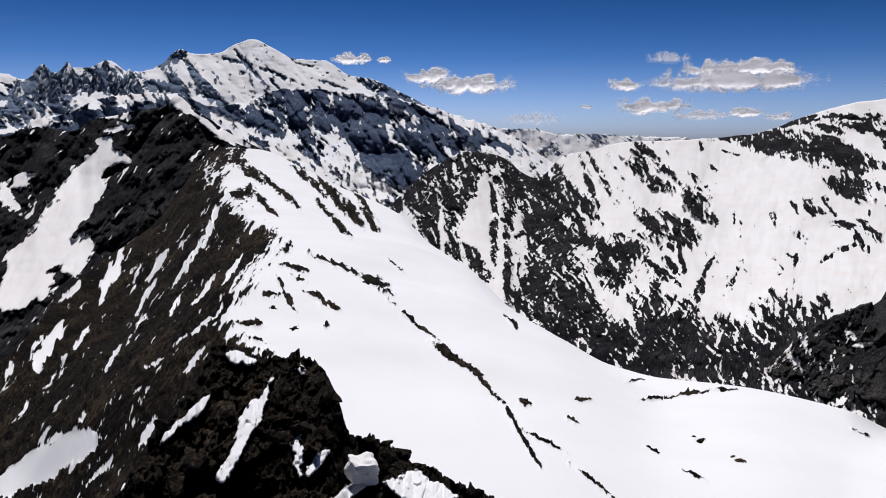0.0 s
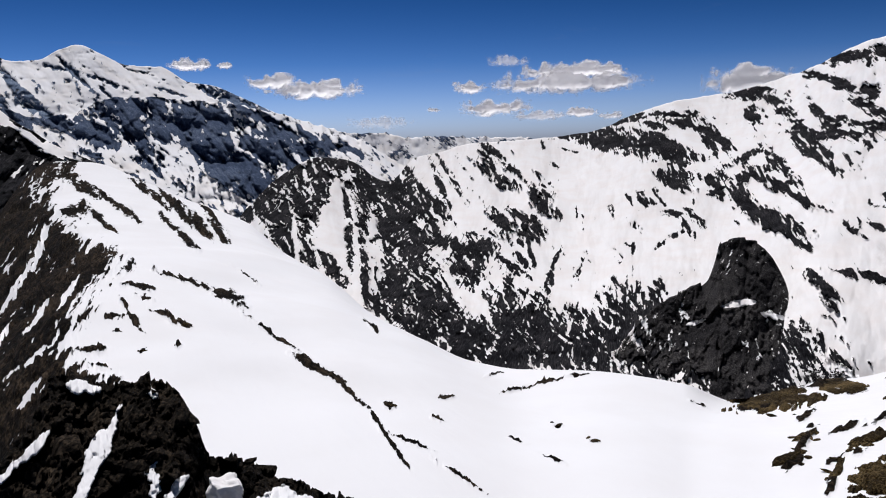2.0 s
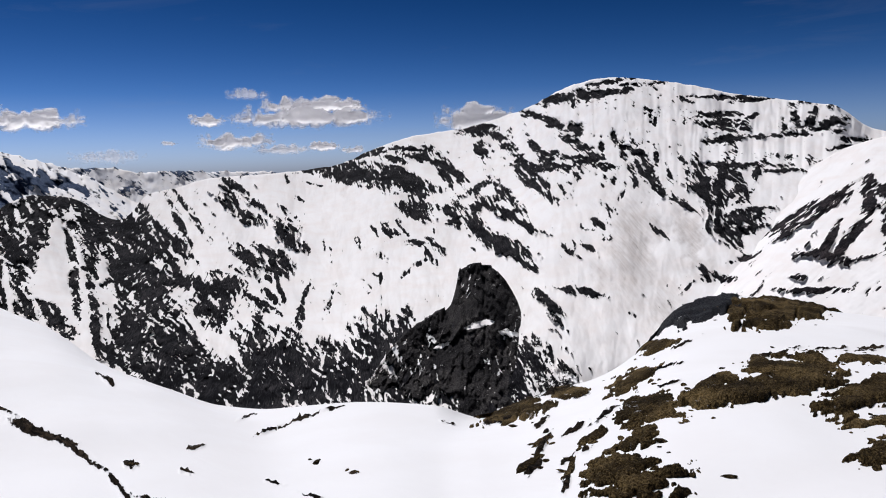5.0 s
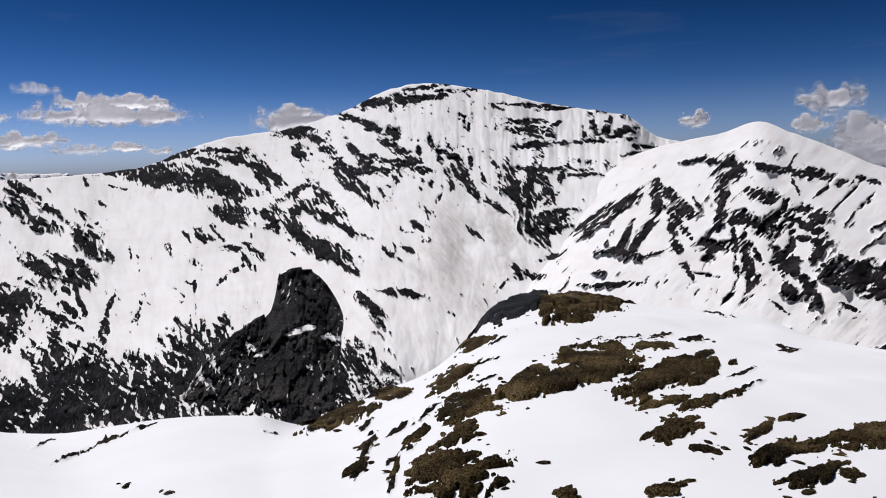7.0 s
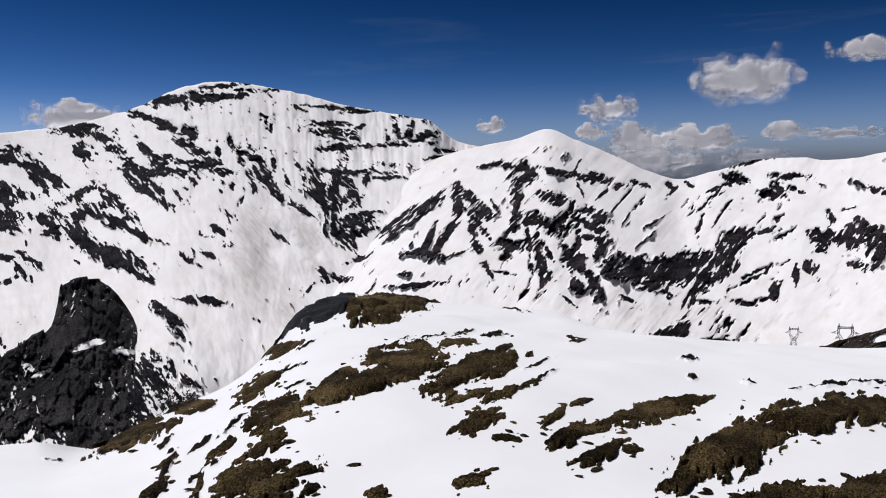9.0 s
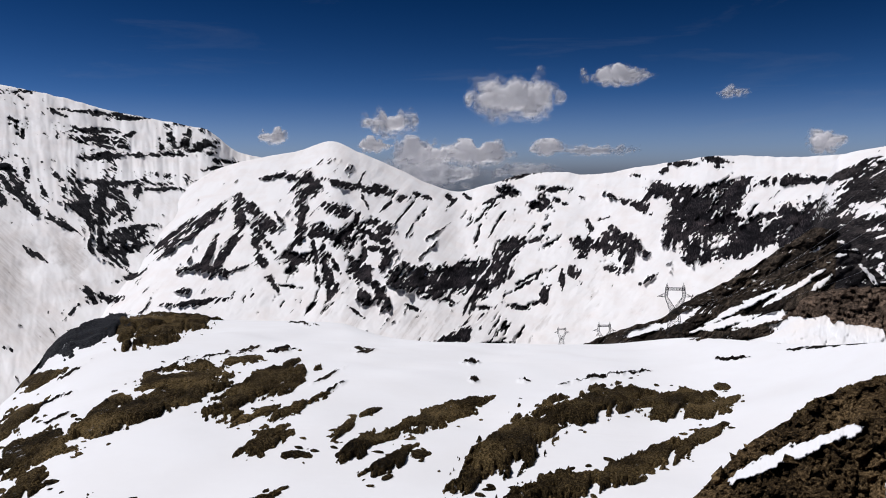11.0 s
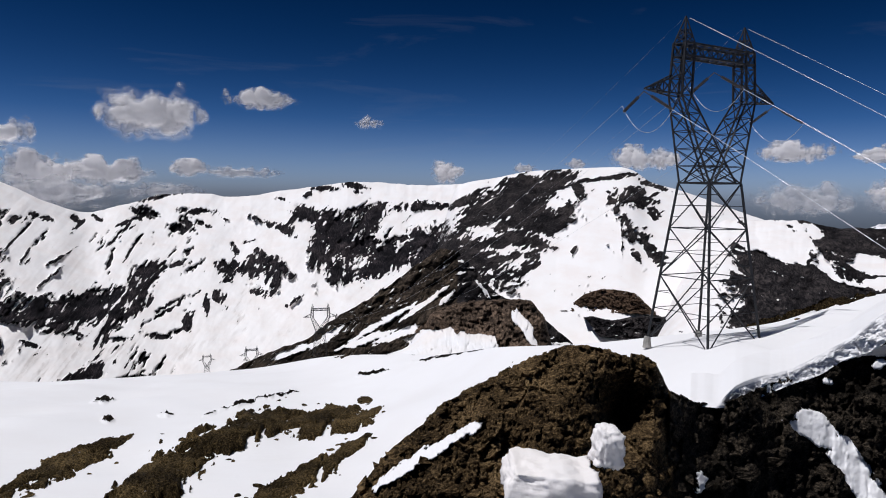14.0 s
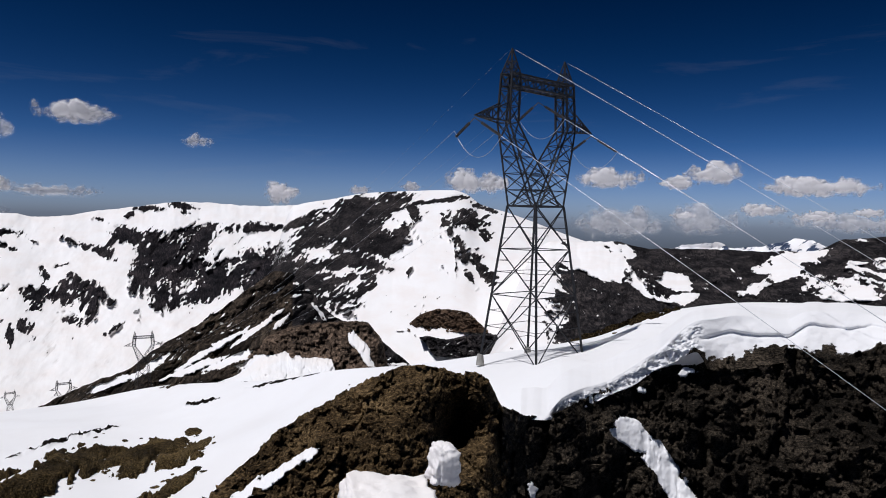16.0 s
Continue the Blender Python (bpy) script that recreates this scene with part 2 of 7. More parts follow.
class Slope:
    """A face of land from its foot to its crest; nodes: az, el, level distance."""

    def __init__(self, crest, foot, relief, jag=None, bend=1.0, rock=None, proud=0.006, seed=0, mute=0.7, ledges=(), high=None, dirt=None, over=0.0):
        """ledges: dip, size, stretch (degrees), depth (share of the distance) and how far the steep parts of the ledges lose their snow; high: how far the second set rules."""
        self.high, self.dirt, self.over = high, dirt, over
        self.crest, self.foot, self.relief, self.jag, self.bend, self.rock, self.proud, self.seed, self.mute, self.ledges = crest, foot, relief, jag, bend, rock, proud, seed, mute, ledges

    def build(self, name, mat, az0, az1, step, rows, label, category="mountain", kind="", drop=0.7, spread=(0.02, 0.06, 0.15, 0.4), even=1.0, owner=None):
        az = np.arange(az0, az1 + step / 2, step)
        s = (np.linspace(0, 1, rows) ** even)[:, None]
        top, low = glide(az, self.crest, 1), glide(az, self.foot, 1)
        el = low + (top - low) * s
        if self.jag:
            el = el + self.jag(az) * s ** 10
        A = np.broadcast_to(az, el.shape)
        near, far = glide(az, self.foot, 2), glide(az, self.crest, 2)
        rock = self.rock(A, el) if self.rock else np.full(el.shape, -1.0)
        steps, strip_all = np.zeros(el.shape), np.zeros(el.shape)
        for k, (dip, size, stretch, depth, strip) in enumerate(self.ledges):
            c, q = math.cos(radians(dip)), math.sin(radians(dip))
            seed = self.seed + 500 * k
            wa = A + 0.7 * size * fbm(A / size / 2.5, el / size / 2.5, seed + 61, 4)
            we = el + 0.7 * size * fbm(A / size / 2.5 + 5, el / size / 2.5 + 9, seed + 67, 4)
            field = ridged((wa * c + we * q) / (size * stretch), (we * c - wa * q) / size, seed + 71, 5, 0.58)
            wall = -(np.gradient(field, axis=0) / np.gradient(el, axis=0) * c - np.gradient(field, axis=1) / step * q)
            share = 1.0
            if self.high:
                share = self.high(A, el) if k else 1 - self.high(A, el)
            steps += share * depth * field
            strip_all += share * strip * np.clip(wall / wall.std(), -1.8, 1.8)
        beside = np.clip((rock + 0.42) / 0.35, 0, 1)
        rock, steps = rock + strip_all * beside, steps * beside
        bare = np.clip(rock * 3 + 0.5, 0, 1)
        d = near * (far / near) ** (s ** self.bend) * (1 + self.relief(A, el) * (1 - self.mute * (1 - bare)) + steps * (0.12 + 0.88 * bare)
            - self.over * (1 - bare) - self.proud * bare * (1 + 0.5 * ridged(A * 1.6, el * 1.3, self.seed + 7, 4)))
        P = place(A, el, d)
        back, last, dist = [], P[-1], d[-1]
        for k in spread:
            b = min(1.0, k / 0.06)
            r = (dist * (1 - b) + far * b) * (1 + k)
            z = last[:, 2] - dist * k * drop
            back.append(np.stack([r * np.sin(np.radians(az)), r * np.cos(np.radians(az)), z], -1))
        P = np.concatenate([P, np.array(back)])
        rock = np.concatenate([rock, np.repeat(rock[-1:], len(spread), 0)])
        dirt = None
        if self.dirt:
            dirt = self.dirt(A, el)
            dirt = np.concatenate([dirt, np.zeros((len(spread), len(az)))])
        ob = new(name, grid_mesh(name, P, rock, mat, dirt))
        if owner:
            ob.parent = owner
            return tagged(ob, label)
        return tagged(ob, label, category, kind=kind)


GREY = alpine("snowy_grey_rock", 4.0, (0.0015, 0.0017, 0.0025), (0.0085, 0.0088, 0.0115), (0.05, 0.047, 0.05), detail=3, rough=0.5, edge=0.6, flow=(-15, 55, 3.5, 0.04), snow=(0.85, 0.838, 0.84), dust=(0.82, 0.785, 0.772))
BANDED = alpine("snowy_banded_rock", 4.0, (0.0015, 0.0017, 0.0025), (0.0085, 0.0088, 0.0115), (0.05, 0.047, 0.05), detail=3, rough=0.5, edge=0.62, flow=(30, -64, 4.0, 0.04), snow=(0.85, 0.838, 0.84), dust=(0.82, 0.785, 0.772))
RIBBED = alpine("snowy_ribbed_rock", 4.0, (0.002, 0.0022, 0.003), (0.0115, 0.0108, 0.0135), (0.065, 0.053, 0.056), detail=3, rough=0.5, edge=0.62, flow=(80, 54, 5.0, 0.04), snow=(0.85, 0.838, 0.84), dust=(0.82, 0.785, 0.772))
LEDGED = alpine("snowy_ledged_rock", 3.2, (0.003, 0.003, 0.0037), (0.015, 0.0138, 0.0155), (0.075, 0.064, 0.062), detail=3, rough=0.5, edge=0.34, flow=(112, 34, 3.5, 0.04), snow=(0.85, 0.838, 0.84), dust=(0.82, 0.785, 0.772))
TOWER = alpine("tower_rock", 7.0, (0.004, 0.004, 0.005), (0.026, 0.025, 0.027), (0.1, 0.093, 0.09), crack=0.8)
# blue of the rock holds the air's haze, mixed into the base colours
HAZY_GRANITE = alpine("snowy_granite_in_haze", 11.0, (0.026, 0.04, 0.078), (0.052, 0.075, 0.13), (0.13, 0.16, 0.225), detail=4, rough=0.55, edge=0.5, flow=(-8, -48, 2.6, 0.04), snow=(0.84, 0.84, 0.86), dust=(0.82, 0.79, 0.77))
# granite paled and blued: the haze of distance is painted into its colours
HAZED = alpine("far_granite_in_haze", 13.0, (0.07, 0.1, 0.165), (0.125, 0.17, 0.255), (0.24, 0.285, 0.36), detail=4, rough=0.55, edge=0.5, flow=(-20, 62, 2.4, 0.04), snow=(0.84, 0.84, 0.86), dust=(0.82, 0.8, 0.79))
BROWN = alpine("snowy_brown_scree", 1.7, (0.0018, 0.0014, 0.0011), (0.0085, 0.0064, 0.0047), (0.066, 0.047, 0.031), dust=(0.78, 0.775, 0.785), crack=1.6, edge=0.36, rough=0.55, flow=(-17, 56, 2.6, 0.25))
SCREE = alpine("pale_brown_scree", 3.0, (0.016, 0.012, 0.0095), (0.072, 0.052, 0.039), (0.22, 0.156, 0.115), crack=1.4, flow=(105, 4, 4.0, 0.04))
MOUND = alpine("bare_brown_scree", 3.0, (0.03, 0.02, 0.014), (0.085, 0.055, 0.037), (0.18, 0.122, 0.086), crack=0.5)
KNOLL = alpine("snowy_knoll_rock", 4.0, (0.004, 0.0034, 0.003), (0.021, 0.0165, 0.013), (0.1, 0.076, 0.056), crack=1.0, edge=0.5, flow=(100, 32, 2.5, 0.04))
# dark cliff rock, its shade deepened in the colours
CRAG = alpine("dark_shaded_crag", 0.55, (0.003, 0.0027, 0.0022), (0.022, 0.018, 0.014), (0.12, 0.095, 0.07), dust=(0.78, 0.775, 0.785), bump=0.9, crack=2.4, flow=(135, 8, 2.2, 0.6))
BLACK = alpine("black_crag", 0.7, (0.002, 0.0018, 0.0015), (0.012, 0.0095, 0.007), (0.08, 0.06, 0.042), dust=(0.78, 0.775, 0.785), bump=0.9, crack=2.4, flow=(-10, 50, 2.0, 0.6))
# the cliff's rock again, browner and painted lighter for sun on the hump
HUMP = alpine("sunlit_brown_crag", 0.5, (0.005, 0.0038, 0.0024), (0.066, 0.043, 0.021), (0.31, 0.21, 0.105), dust=(0.78, 0.775, 0.785), bump=0.9, crack=2.6, flow=(112, 10, 2.0, 0.6))
TURF = alpine("brown_turf_rock", 1.0, (0.003, 0.0023, 0.0014), (0.041, 0.0285, 0.0125), (0.25, 0.175, 0.078), bump=1.0, crack=1.8, edge=0.3)
SLATE = alpine("grey_slate", 1.6, (0.006, 0.0065, 0.008), (0.028, 0.03, 0.036), (0.1, 0.1, 0.106), bump=1.0, crack=1.8, edge=0.3)
SNOW = alpine("clean_snow", 3.0, (0.5, 0.5, 0.5), (0.6, 0.6, 0.6), (0.7, 0.7, 0.7))

# ---- the land: rock patches by compass angle, height angle, half length, half breadth, tilt, strength ----
SPUR_A = [
    (-1.59, -3.34, 2.93, 0.47, 43, 0.95), (-0.09, -2.13, 1.7, 0.6, 25, 0.95), (-1.34, -5.9, 2.4, 0.81, -64, 0.95), (-0.61, -6.16, 3.02, 0.55, -86, 0.95),
    (0.34, -3.79, 1.88, 0.68, -87, 0.95), (1.73, -3.25, 2.57, 0.72, 75, 0.95), (3.64, -1.51, 2.09, 0.47, -9, 0.95), (0.82, -7.7, 1.96, 0.34, -75, 0.85),
    (2.65, -9.51, 1.28, 0.38, -59, 0.8), (3.9, -6.08, 2.86, 0.23, -90, 0.95), (5.51, -3.26, 2.41, 0.98, -59, 0.95), (7.34, -3.35, 1.77, 0.6, -30, 0.95),
    (7.39, -5.68, 2.91, 1.19, -88, 0.95), (8.75, -7.24, 3.44, 0.98, -85, 0.95), (7.45, -11.16, 2.79, 1.02, 81, 0.95),
]
SPUR_B = [
    (9.48, -12.59, 3.36, 1.23, -89, 0.95), (11.17, -13.14, 2.96, 1.11, -76, 0.85), (5.04, -10.13, 2.69, 0.28, -89, 0.95), (6.18, -10.02, 1.65, 0.28, -90, 0.95),
    (5.71, -12.28, 1.28, 0.34, -58, 0.95), (9.62, -6.87, 1.4, 0.38, -72, 0.8), (11.1, -12.51, 0.84, 0.3, -84, 0.95), (12.15, -15.12, 1.91, 0.81, -54, 0.95),
    (13.48, -14.79, 2.01, 0.47, -42, 0.8), (15.24, -14.67, 3.04, 0.68, -83, 0.9), (17.83, -16.3, 2.13, 0.98, -28, 0.85), (11.09, -3.43, 1.85, 0.21, -72, 0.95),
    (11.96, -2.94, 1.64, 0.17, -59, 0.95), (9.99, -4.23, 2.41, 0.38, -50, 0.95), (9.82, -5.18, 1.44, 0.38, -67, 0.95),
]
SPUR_C = [
    (10.55, -7.14, 1.14, 0.34, -73, 0.95), (11.99, -8.18, 0.91, 0.43, -34, 0.95), (13.38, -8.37, 1.37, 0.72, 11, 0.95), (13.07, -10.07, 1.1, 0.64, -74, 0.95),
    (12.22, -9.81, 0.76, 0.43, -66, 0.95), (14.88, -1.88, 0.79, 0.26, -62, 0.95), (16, -3.21, 0.92, 0.3, -29, 0.95), (15.87, -3.63, 0.45, 0.17, -21, 0.95),
    (1.03, -4.85, 0.93, 0.34, -39, 0.8), (4.92, -5.94, 1.47, 0.3, -85, 0.8), (-0.12, -7.25, 1.8, 0.19, -89, -1.4), (3.17, -5.72, 2.07, 0.47, 90, -1.3),
    (6.16, -9.38, 1.39, 0.19, 88, -1.2), (2.16, -6.78, 1.26, 0.34, -89, -1),
]

FACE_A = [
    (15.14, -0.9, 0.82, 0.21, -36, 0.95), (14.66, -1.72, 0.88, 0.47, -59, 0.95), (16.29, -2.28, 0.91, 0.21, -33, 0.8), (16.29, -3.33, 0.65, 0.21, -38, 0.95),
    (18.91, -0.62, 0.25, 0.11, -64, 0.95), (19.7, -2.06, 0.41, 0.13, -39, 0.95), (20.59, -0.92, 0.8, 0.09, -17, 0.8), (15.53, -6.53, 1.33, 0.43, -60, 0.95),
    (15.94, -6.66, 0.78, 0.6, 24, 0.95), (18.63, -4.45, 1.01, 0.72, -38, 0.95), (18.76, -5.05, 0.78, 0.34, -66, 0.95), (19.88, -5.72, 0.76, 0.21, -58, 0.95),
    (17.85, -6.64, 1.29, 0.72, -34, 0.95), (17.05, -7.93, 0.38, 0.17, -53, 0.95), (17.88, -8.6, 1.34, 0.17, -78, 0.8),
]
FACE_B = [
    (14.07, -8.09, 0.99, 0.51, -32, 0.95), (13.7, -9.45, 0.87, 0.72, -36, 0.95), (19.34, -10.61, 1.1, 0.32, 74, 0.95), (19.71, -9.37, 0.73, 0.13, 61, 0.95),
    (16.65, -9.81, 1.07, 0.38, -20, 0.95), (16.13, -11.86, 1.4, 0.38, 90, 0.95), (17.12, -9.29, 0.81, 0.43, -53, 0.8), (21.4, -5.63, 0.34, 0.06, -87, 0.95),
    (21.73, -9.77, 0.86, 0.09, 79, 0.7), (19.01, -12.63, 0.5, 0.17, 86, 0.95), (21.47, -13.34, 0.67, 0.3, -7, 0.95), (20.22, -13.77, 0.42, 0.21, -52, 0.95),
    (26.21, -4.72, 0.51, 0.21, -61, 0.95), (27.31, -4.47, 0.59, 0.13, -58, 0.95), (28.34, -5.77, 0.55, 0.21, -3, 0.95),
]
FACE_C = [
    (29.96, -5.97, 0.72, 0.3, -41, 0.95), (29.88, -7.43, 0.63, 0.17, -41, 0.95), (28.66, -7.25, 0.57, 0.17, 24, 0.95), (27.6, -8.02, 0.37, 0.13, 42, 0.95),
    (25.58, -8.39, 0.38, 0.11, 86, 0.95), (29.3, -6.66, 0.58, 0.17, -67, 0.95), (40.87, -9.8, 1.5, 0.26, -11, 0.95), (40.22, -9.56, 0.39, 0.13, 42, 0.95),
    (38.65, -10.79, 1.31, 0.34, -39, 0.95), (39.05, -11.77, 0.69, 0.21, -39, 0.95), (43.14, -3.6, 0.5, 0.17, -35, 0.95), (44.04, -2.54, 0.31, 0.11, 62, 0.95),
    (42.24, -4.65, 0.5, 0.17, -35, 0.95), (40.11, -6.64, 0.68, 0.21, -39, 0.95), (41.43, -6.36, 0.59, 0.15, -28, 0.95),
]
FACE_D = [
    (46.68, -5.31, 0.66, 0.17, -38, 0.95), (21.81, -5.86, 0.19, 0.09, -51, 0.95), (29.87, -3.86, 0.28, 0.09, -30, 0.95), (25.3, -8.16, 0.37, 0.09, -24, 0.95),
]

FOOT_CLIFF_A = [
    (13.59, -14.84, 1.67, 0.85, -29, 0.95), (13.81, -16.17, 1, 0.43, -25, 0.95), (15.15, -14.35, 2.14, 0.43, 80, 0.85), (16.42, -14.75, 2.73, 0.98, 88, 0.95),
    (18.64, -15.1, 2.28, 0.81, -88, 0.95), (20.12, -16.29, 1.7, 0.81, -90, 0.85), (21.59, -15.71, 2.18, 0.89, -87, 0.95), (22.76, -15.47, 2.56, 0.89, 80, 0.95),
    (23.99, -14.63, 2.75, 0.81, -89, 0.95), (25.17, -14.75, 3.26, 0.98, 82, 0.85), (27, -12.93, 1.42, 0.6, 81, 0.95), (25.1, -12.95, 1.11, 0.3, -68, 0.95),
    (18.04, -13.47, 1.18, 0.3, -84, 0.8), (19.49, -16, 1.24, 0.43, 86, 0.95), (14.16, -14.01, 0.69, 0.26, 11, 0.8),
]
FOOT_CLIFF_B = [
    (26.49, -16.12, 2.65, 1.28, 86, 1.1), (34.99, -15.03, 3.13, 1.28, -70, 1), (37.38, -15.19, 1.5, 0.64, -55, 0.8), (39.35, -15.29, 1.15, 0.26, -28, 0.8),
    (39.95, -17, 0.89, 0.34, -3, 0.95),
]

BAND_A = [
    (24.18, -0.4, 2.09, 0.55, -10, 1.05), (27.24, -0.95, 2.29, 0.64, -21, 1.05), (28.74, -2.35, 1.57, 0.43, -65, 0.95), (28.38, -3.38, 1.26, 0.34, -33, 0.95),
    (23.44, 0.19, 1.17, 0.3, 10, 0.95), (24.83, 1.06, 1.31, 0.17, 13, 0.95), (26.98, 1.41, 1.5, 0.19, 3, 0.95), (28.92, 0.85, 1.24, 0.34, -13, 0.95),
    (30.89, -0.13, 1.47, 0.34, -38, 0.95), (30.85, -0.76, 1.08, 0.21, -53, 0.95), (29.56, 1.46, 0.56, 0.17, -29, 0.95), (27.03, 0.7, 0.82, 0.17, -18, 0.95),
    (33.5, 2.62, 1.29, 0.38, -1, 0.95), (35.12, 1.85, 1.49, 0.34, -37, 0.95), (33.63, 1.16, 0.69, 0.34, -66, 0.95),
]
BAND_B = [
    (35.73, 1.32, 1.18, 0.21, -39, 0.8), (38.76, 3.03, 2.01, 0.26, -25, 0.95), (38.97, 3.14, 0.81, 0.21, -20, 0.95), (30.92, -3.38, 0.66, 0.3, -30, 0.95),
    (31.29, -4.24, 0.53, 0.17, -3, 0.95), (33.07, -1.77, 1.08, 0.21, 25, 0.95), (33.43, -3.05, 1.5, 0.26, 16, 0.95), (33.44, -4.98, 1.85, 0.43, -45, 1.05),
    (35.18, -6.33, 1.96, 0.51, -26, 1.05), (36.83, -7.59, 0.89, 0.26, -29, 0.95), (35.56, -2.39, 1.32, 0.3, -44, 0.95), (35.3, -3.77, 2.35, 0.26, -32, 0.95),
    (36.75, -4.57, 1.53, 0.21, -25, 0.95), (35.3, -3.55, 1.19, 0.17, -14, 0.95), (37.51, -1.6, 1.6, 0.26, -44, 0.95),
]
BAND_C = [
    (37.13, -0.42, 1.69, 0.3, -47, 0.95), (38.63, -0.24, 1.89, 0.28, -2, 0.95), (38.66, -2.06, 0.66, 0.17, -81, 0.95), (38.24, 0.62, 1.36, 0.26, -47, 0.95),
    (41.24, 0.96, 1.74, 0.3, -35, 0.95), (40.78, 0.12, 1.93, 0.26, -16, 0.95), (42.07, -0.02, 1.47, 0.21, -16, 0.95), (40.85, -1.05, 0.45, 0.17, -73, 0.95),
    (40.64, 2.36, 0.58, 0.3, -58, 0.95), (42.87, 5.03, 2.1, 0.23, 8, 0.95), (39.67, 4.79, 1.46, 0.26, 8, 0.95), (43.31, 5.75, 1.59, 0.13, 6, 0.95),
    (40.6, 4.25, 0.26, 0.17, -46, 0.95), (43.52, 1.76, 0.58, 0.21, -77, 0.8), (20.85, 0.06, 1.01, 0.11, 10, 0.95),
]

SUMMIT_A = [
    (46.5, 5.45, 1.35, 0.09, 7, 0.8), (51.65, 4.13, 2.09, 0.13, -5, 0.95), (52.91, 3.88, 1.01, 0.11, 4, 0.95), (50.59, 3.02, 1.49, 0.17, -2, 0.95),
    (50.89, 2.17, 1.32, 0.36, -13, 0.95), (51.09, 1.22, 1.04, 0.28, 5, 0.95), (53.71, 1.35, 2.5, 0.15, 1, 0.95), (55.81, 2.32, 0.66, 0.19, -79, 0.95),
    (56.63, 2.19, 0.78, 0.23, 80, 0.95), (57.95, 2.04, 0.8, 0.28, 8, 0.95), (54.98, 2.14, 0.42, 0.13, -72, 0.95), (57.13, 1.65, 1.14, 0.17, -8, 0.95),
    (59.56, 0.75, 0.75, 0.21, -11, 0.95), (58.96, 0.35, 0.91, 0.15, 6, 0.95), (52.48, 2.44, 0.72, 0.17, 29, 0.95),
]
SUMMIT_B = [
    (48.6, 4.14, 0.56, 0.13, -28, 0.8), (46.43, 2.73, 0.49, 0.11, 89, 0.7), (45.52, 0.21, 1, 0.34, -58, 0.95), (46.33, -1.74, 1.42, 0.3, -46, 0.95),
    (46.48, 0.18, 0.74, 0.13, -82, 0.95), (47.42, -1.13, 0.76, 0.13, -73, 0.8), (48.3, -0.08, 0.39, 0.13, -46, 0.95), (48.24, -3.13, 0.95, 0.21, -38, 0.95),
    (49.77, -1.83, 1.75, 0.6, -73, 0.95), (50.94, -2.08, 1.84, 0.51, 85, 0.95), (52.22, -1.89, 1.13, 0.32, -70, 0.95), (53.39, -1.07, 0.61, 0.21, 63, 0.95),
    (51.9, -0.6, 2.65, 0.17, -2, 0.95), (54.85, -1.06, 1.32, 0.11, 1, 0.95), (57.13, -1.2, 0.7, 0.13, -5, 0.95),
]
SUMMIT_C = [
    (52.53, -2.86, 0.64, 0.17, 36, 0.95), (51.89, -2.52, 0.64, 0.26, 26, 0.95), (51.22, -5.4, 1.18, 0.51, -41, 1.1), (52.08, -4.45, 1.34, 0.38, 10, 1.1),
    (52.28, -5.31, 1.08, 0.3, 13, 1.1), (53.36, -3.73, 1.15, 0.13, 5, 0.95), (53.78, -4.91, 0.3, 0.13, -1, 0.95), (50.2, -8.4, 0.8, 0.26, -32, 0.95),
    (50.95, -8.73, 1.01, 0.21, -1, 0.95), (52.48, -7.25, 0.79, 0.17, 18, 0.95), (48.66, -9.46, 0.52, 0.09, 44, 0.95), (44.84, -1.06, 0.82, 0.21, -73, 0.95),
    (44.13, 0.67, 0.79, 0.21, -82, 0.8), (42.62, 0.5, 0.97, 0.17, -85, 0.8),
]

DOME_A = [
    (62.82, -0.24, 0.71, 0.13, 9, 0.95), (64.27, -0.36, 0.98, 0.21, -9, 0.95), (65.61, -0.8, 0.84, 0.47, -55, 0.95), (65.28, -1.32, 0.72, 0.51, 55, 0.95),
    (64.71, -3.12, 1.51, 0.34, 84, 0.95), (64.13, -5.23, 1.06, 0.17, 62, 0.95), (67.61, -0.82, 1, 0.19, -15, 0.95), (69.74, -1.22, 1.88, 0.23, -9, 0.95),
    (71.01, -1.6, 1.11, 0.3, -21, 0.95), (72.3, -1.94, 0.52, 0.13, -1, 0.95), (74.03, -1.89, 0.57, 0.17, -20, 0.95), (71.21, -2.57, 0.42, 0.17, 44, 0.95),
    (69.5, -2.12, 0.55, 0.11, -64, 0.95), (61.11, -2.63, 0.99, 0.38, -36, 0.95), (60.19, -3.03, 1.07, 0.34, -85, 0.95),
]
DOME_B = [
    (57.89, -3.38, 1.76, 0.21, 29, 0.95), (57.09, -3.66, 2.32, 0.15, 35, 0.95), (56.67, -4.57, 2.25, 0.15, 33, 0.95), (55.31, -4.52, 2.05, 0.13, 36, 0.95),
    (61.89, -3.91, 1.24, 0.3, -13, 0.95), (61.86, -4.75, 1.18, 0.21, -56, 0.95), (59.6, -5.31, 0.94, 0.3, 55, 0.95), (57.98, -5.87, 1.06, 0.21, 62, 0.95),
    (61.34, -5.05, 0.5, 0.26, -74, 0.95), (55.67, -4.96, 0.97, 0.15, 26, 0.95), (58.76, -6.32, 1.09, 0.26, 62, 0.95), (56.56, -6.84, 0.73, 0.17, 17, 0.95),
    (57.74, -6.9, 0.74, 0.21, -3, 0.95), (60.15, -7, 0.73, 0.13, 17, 0.95), (58.92, -7.36, 0.43, 0.21, -48, 0.95),
]
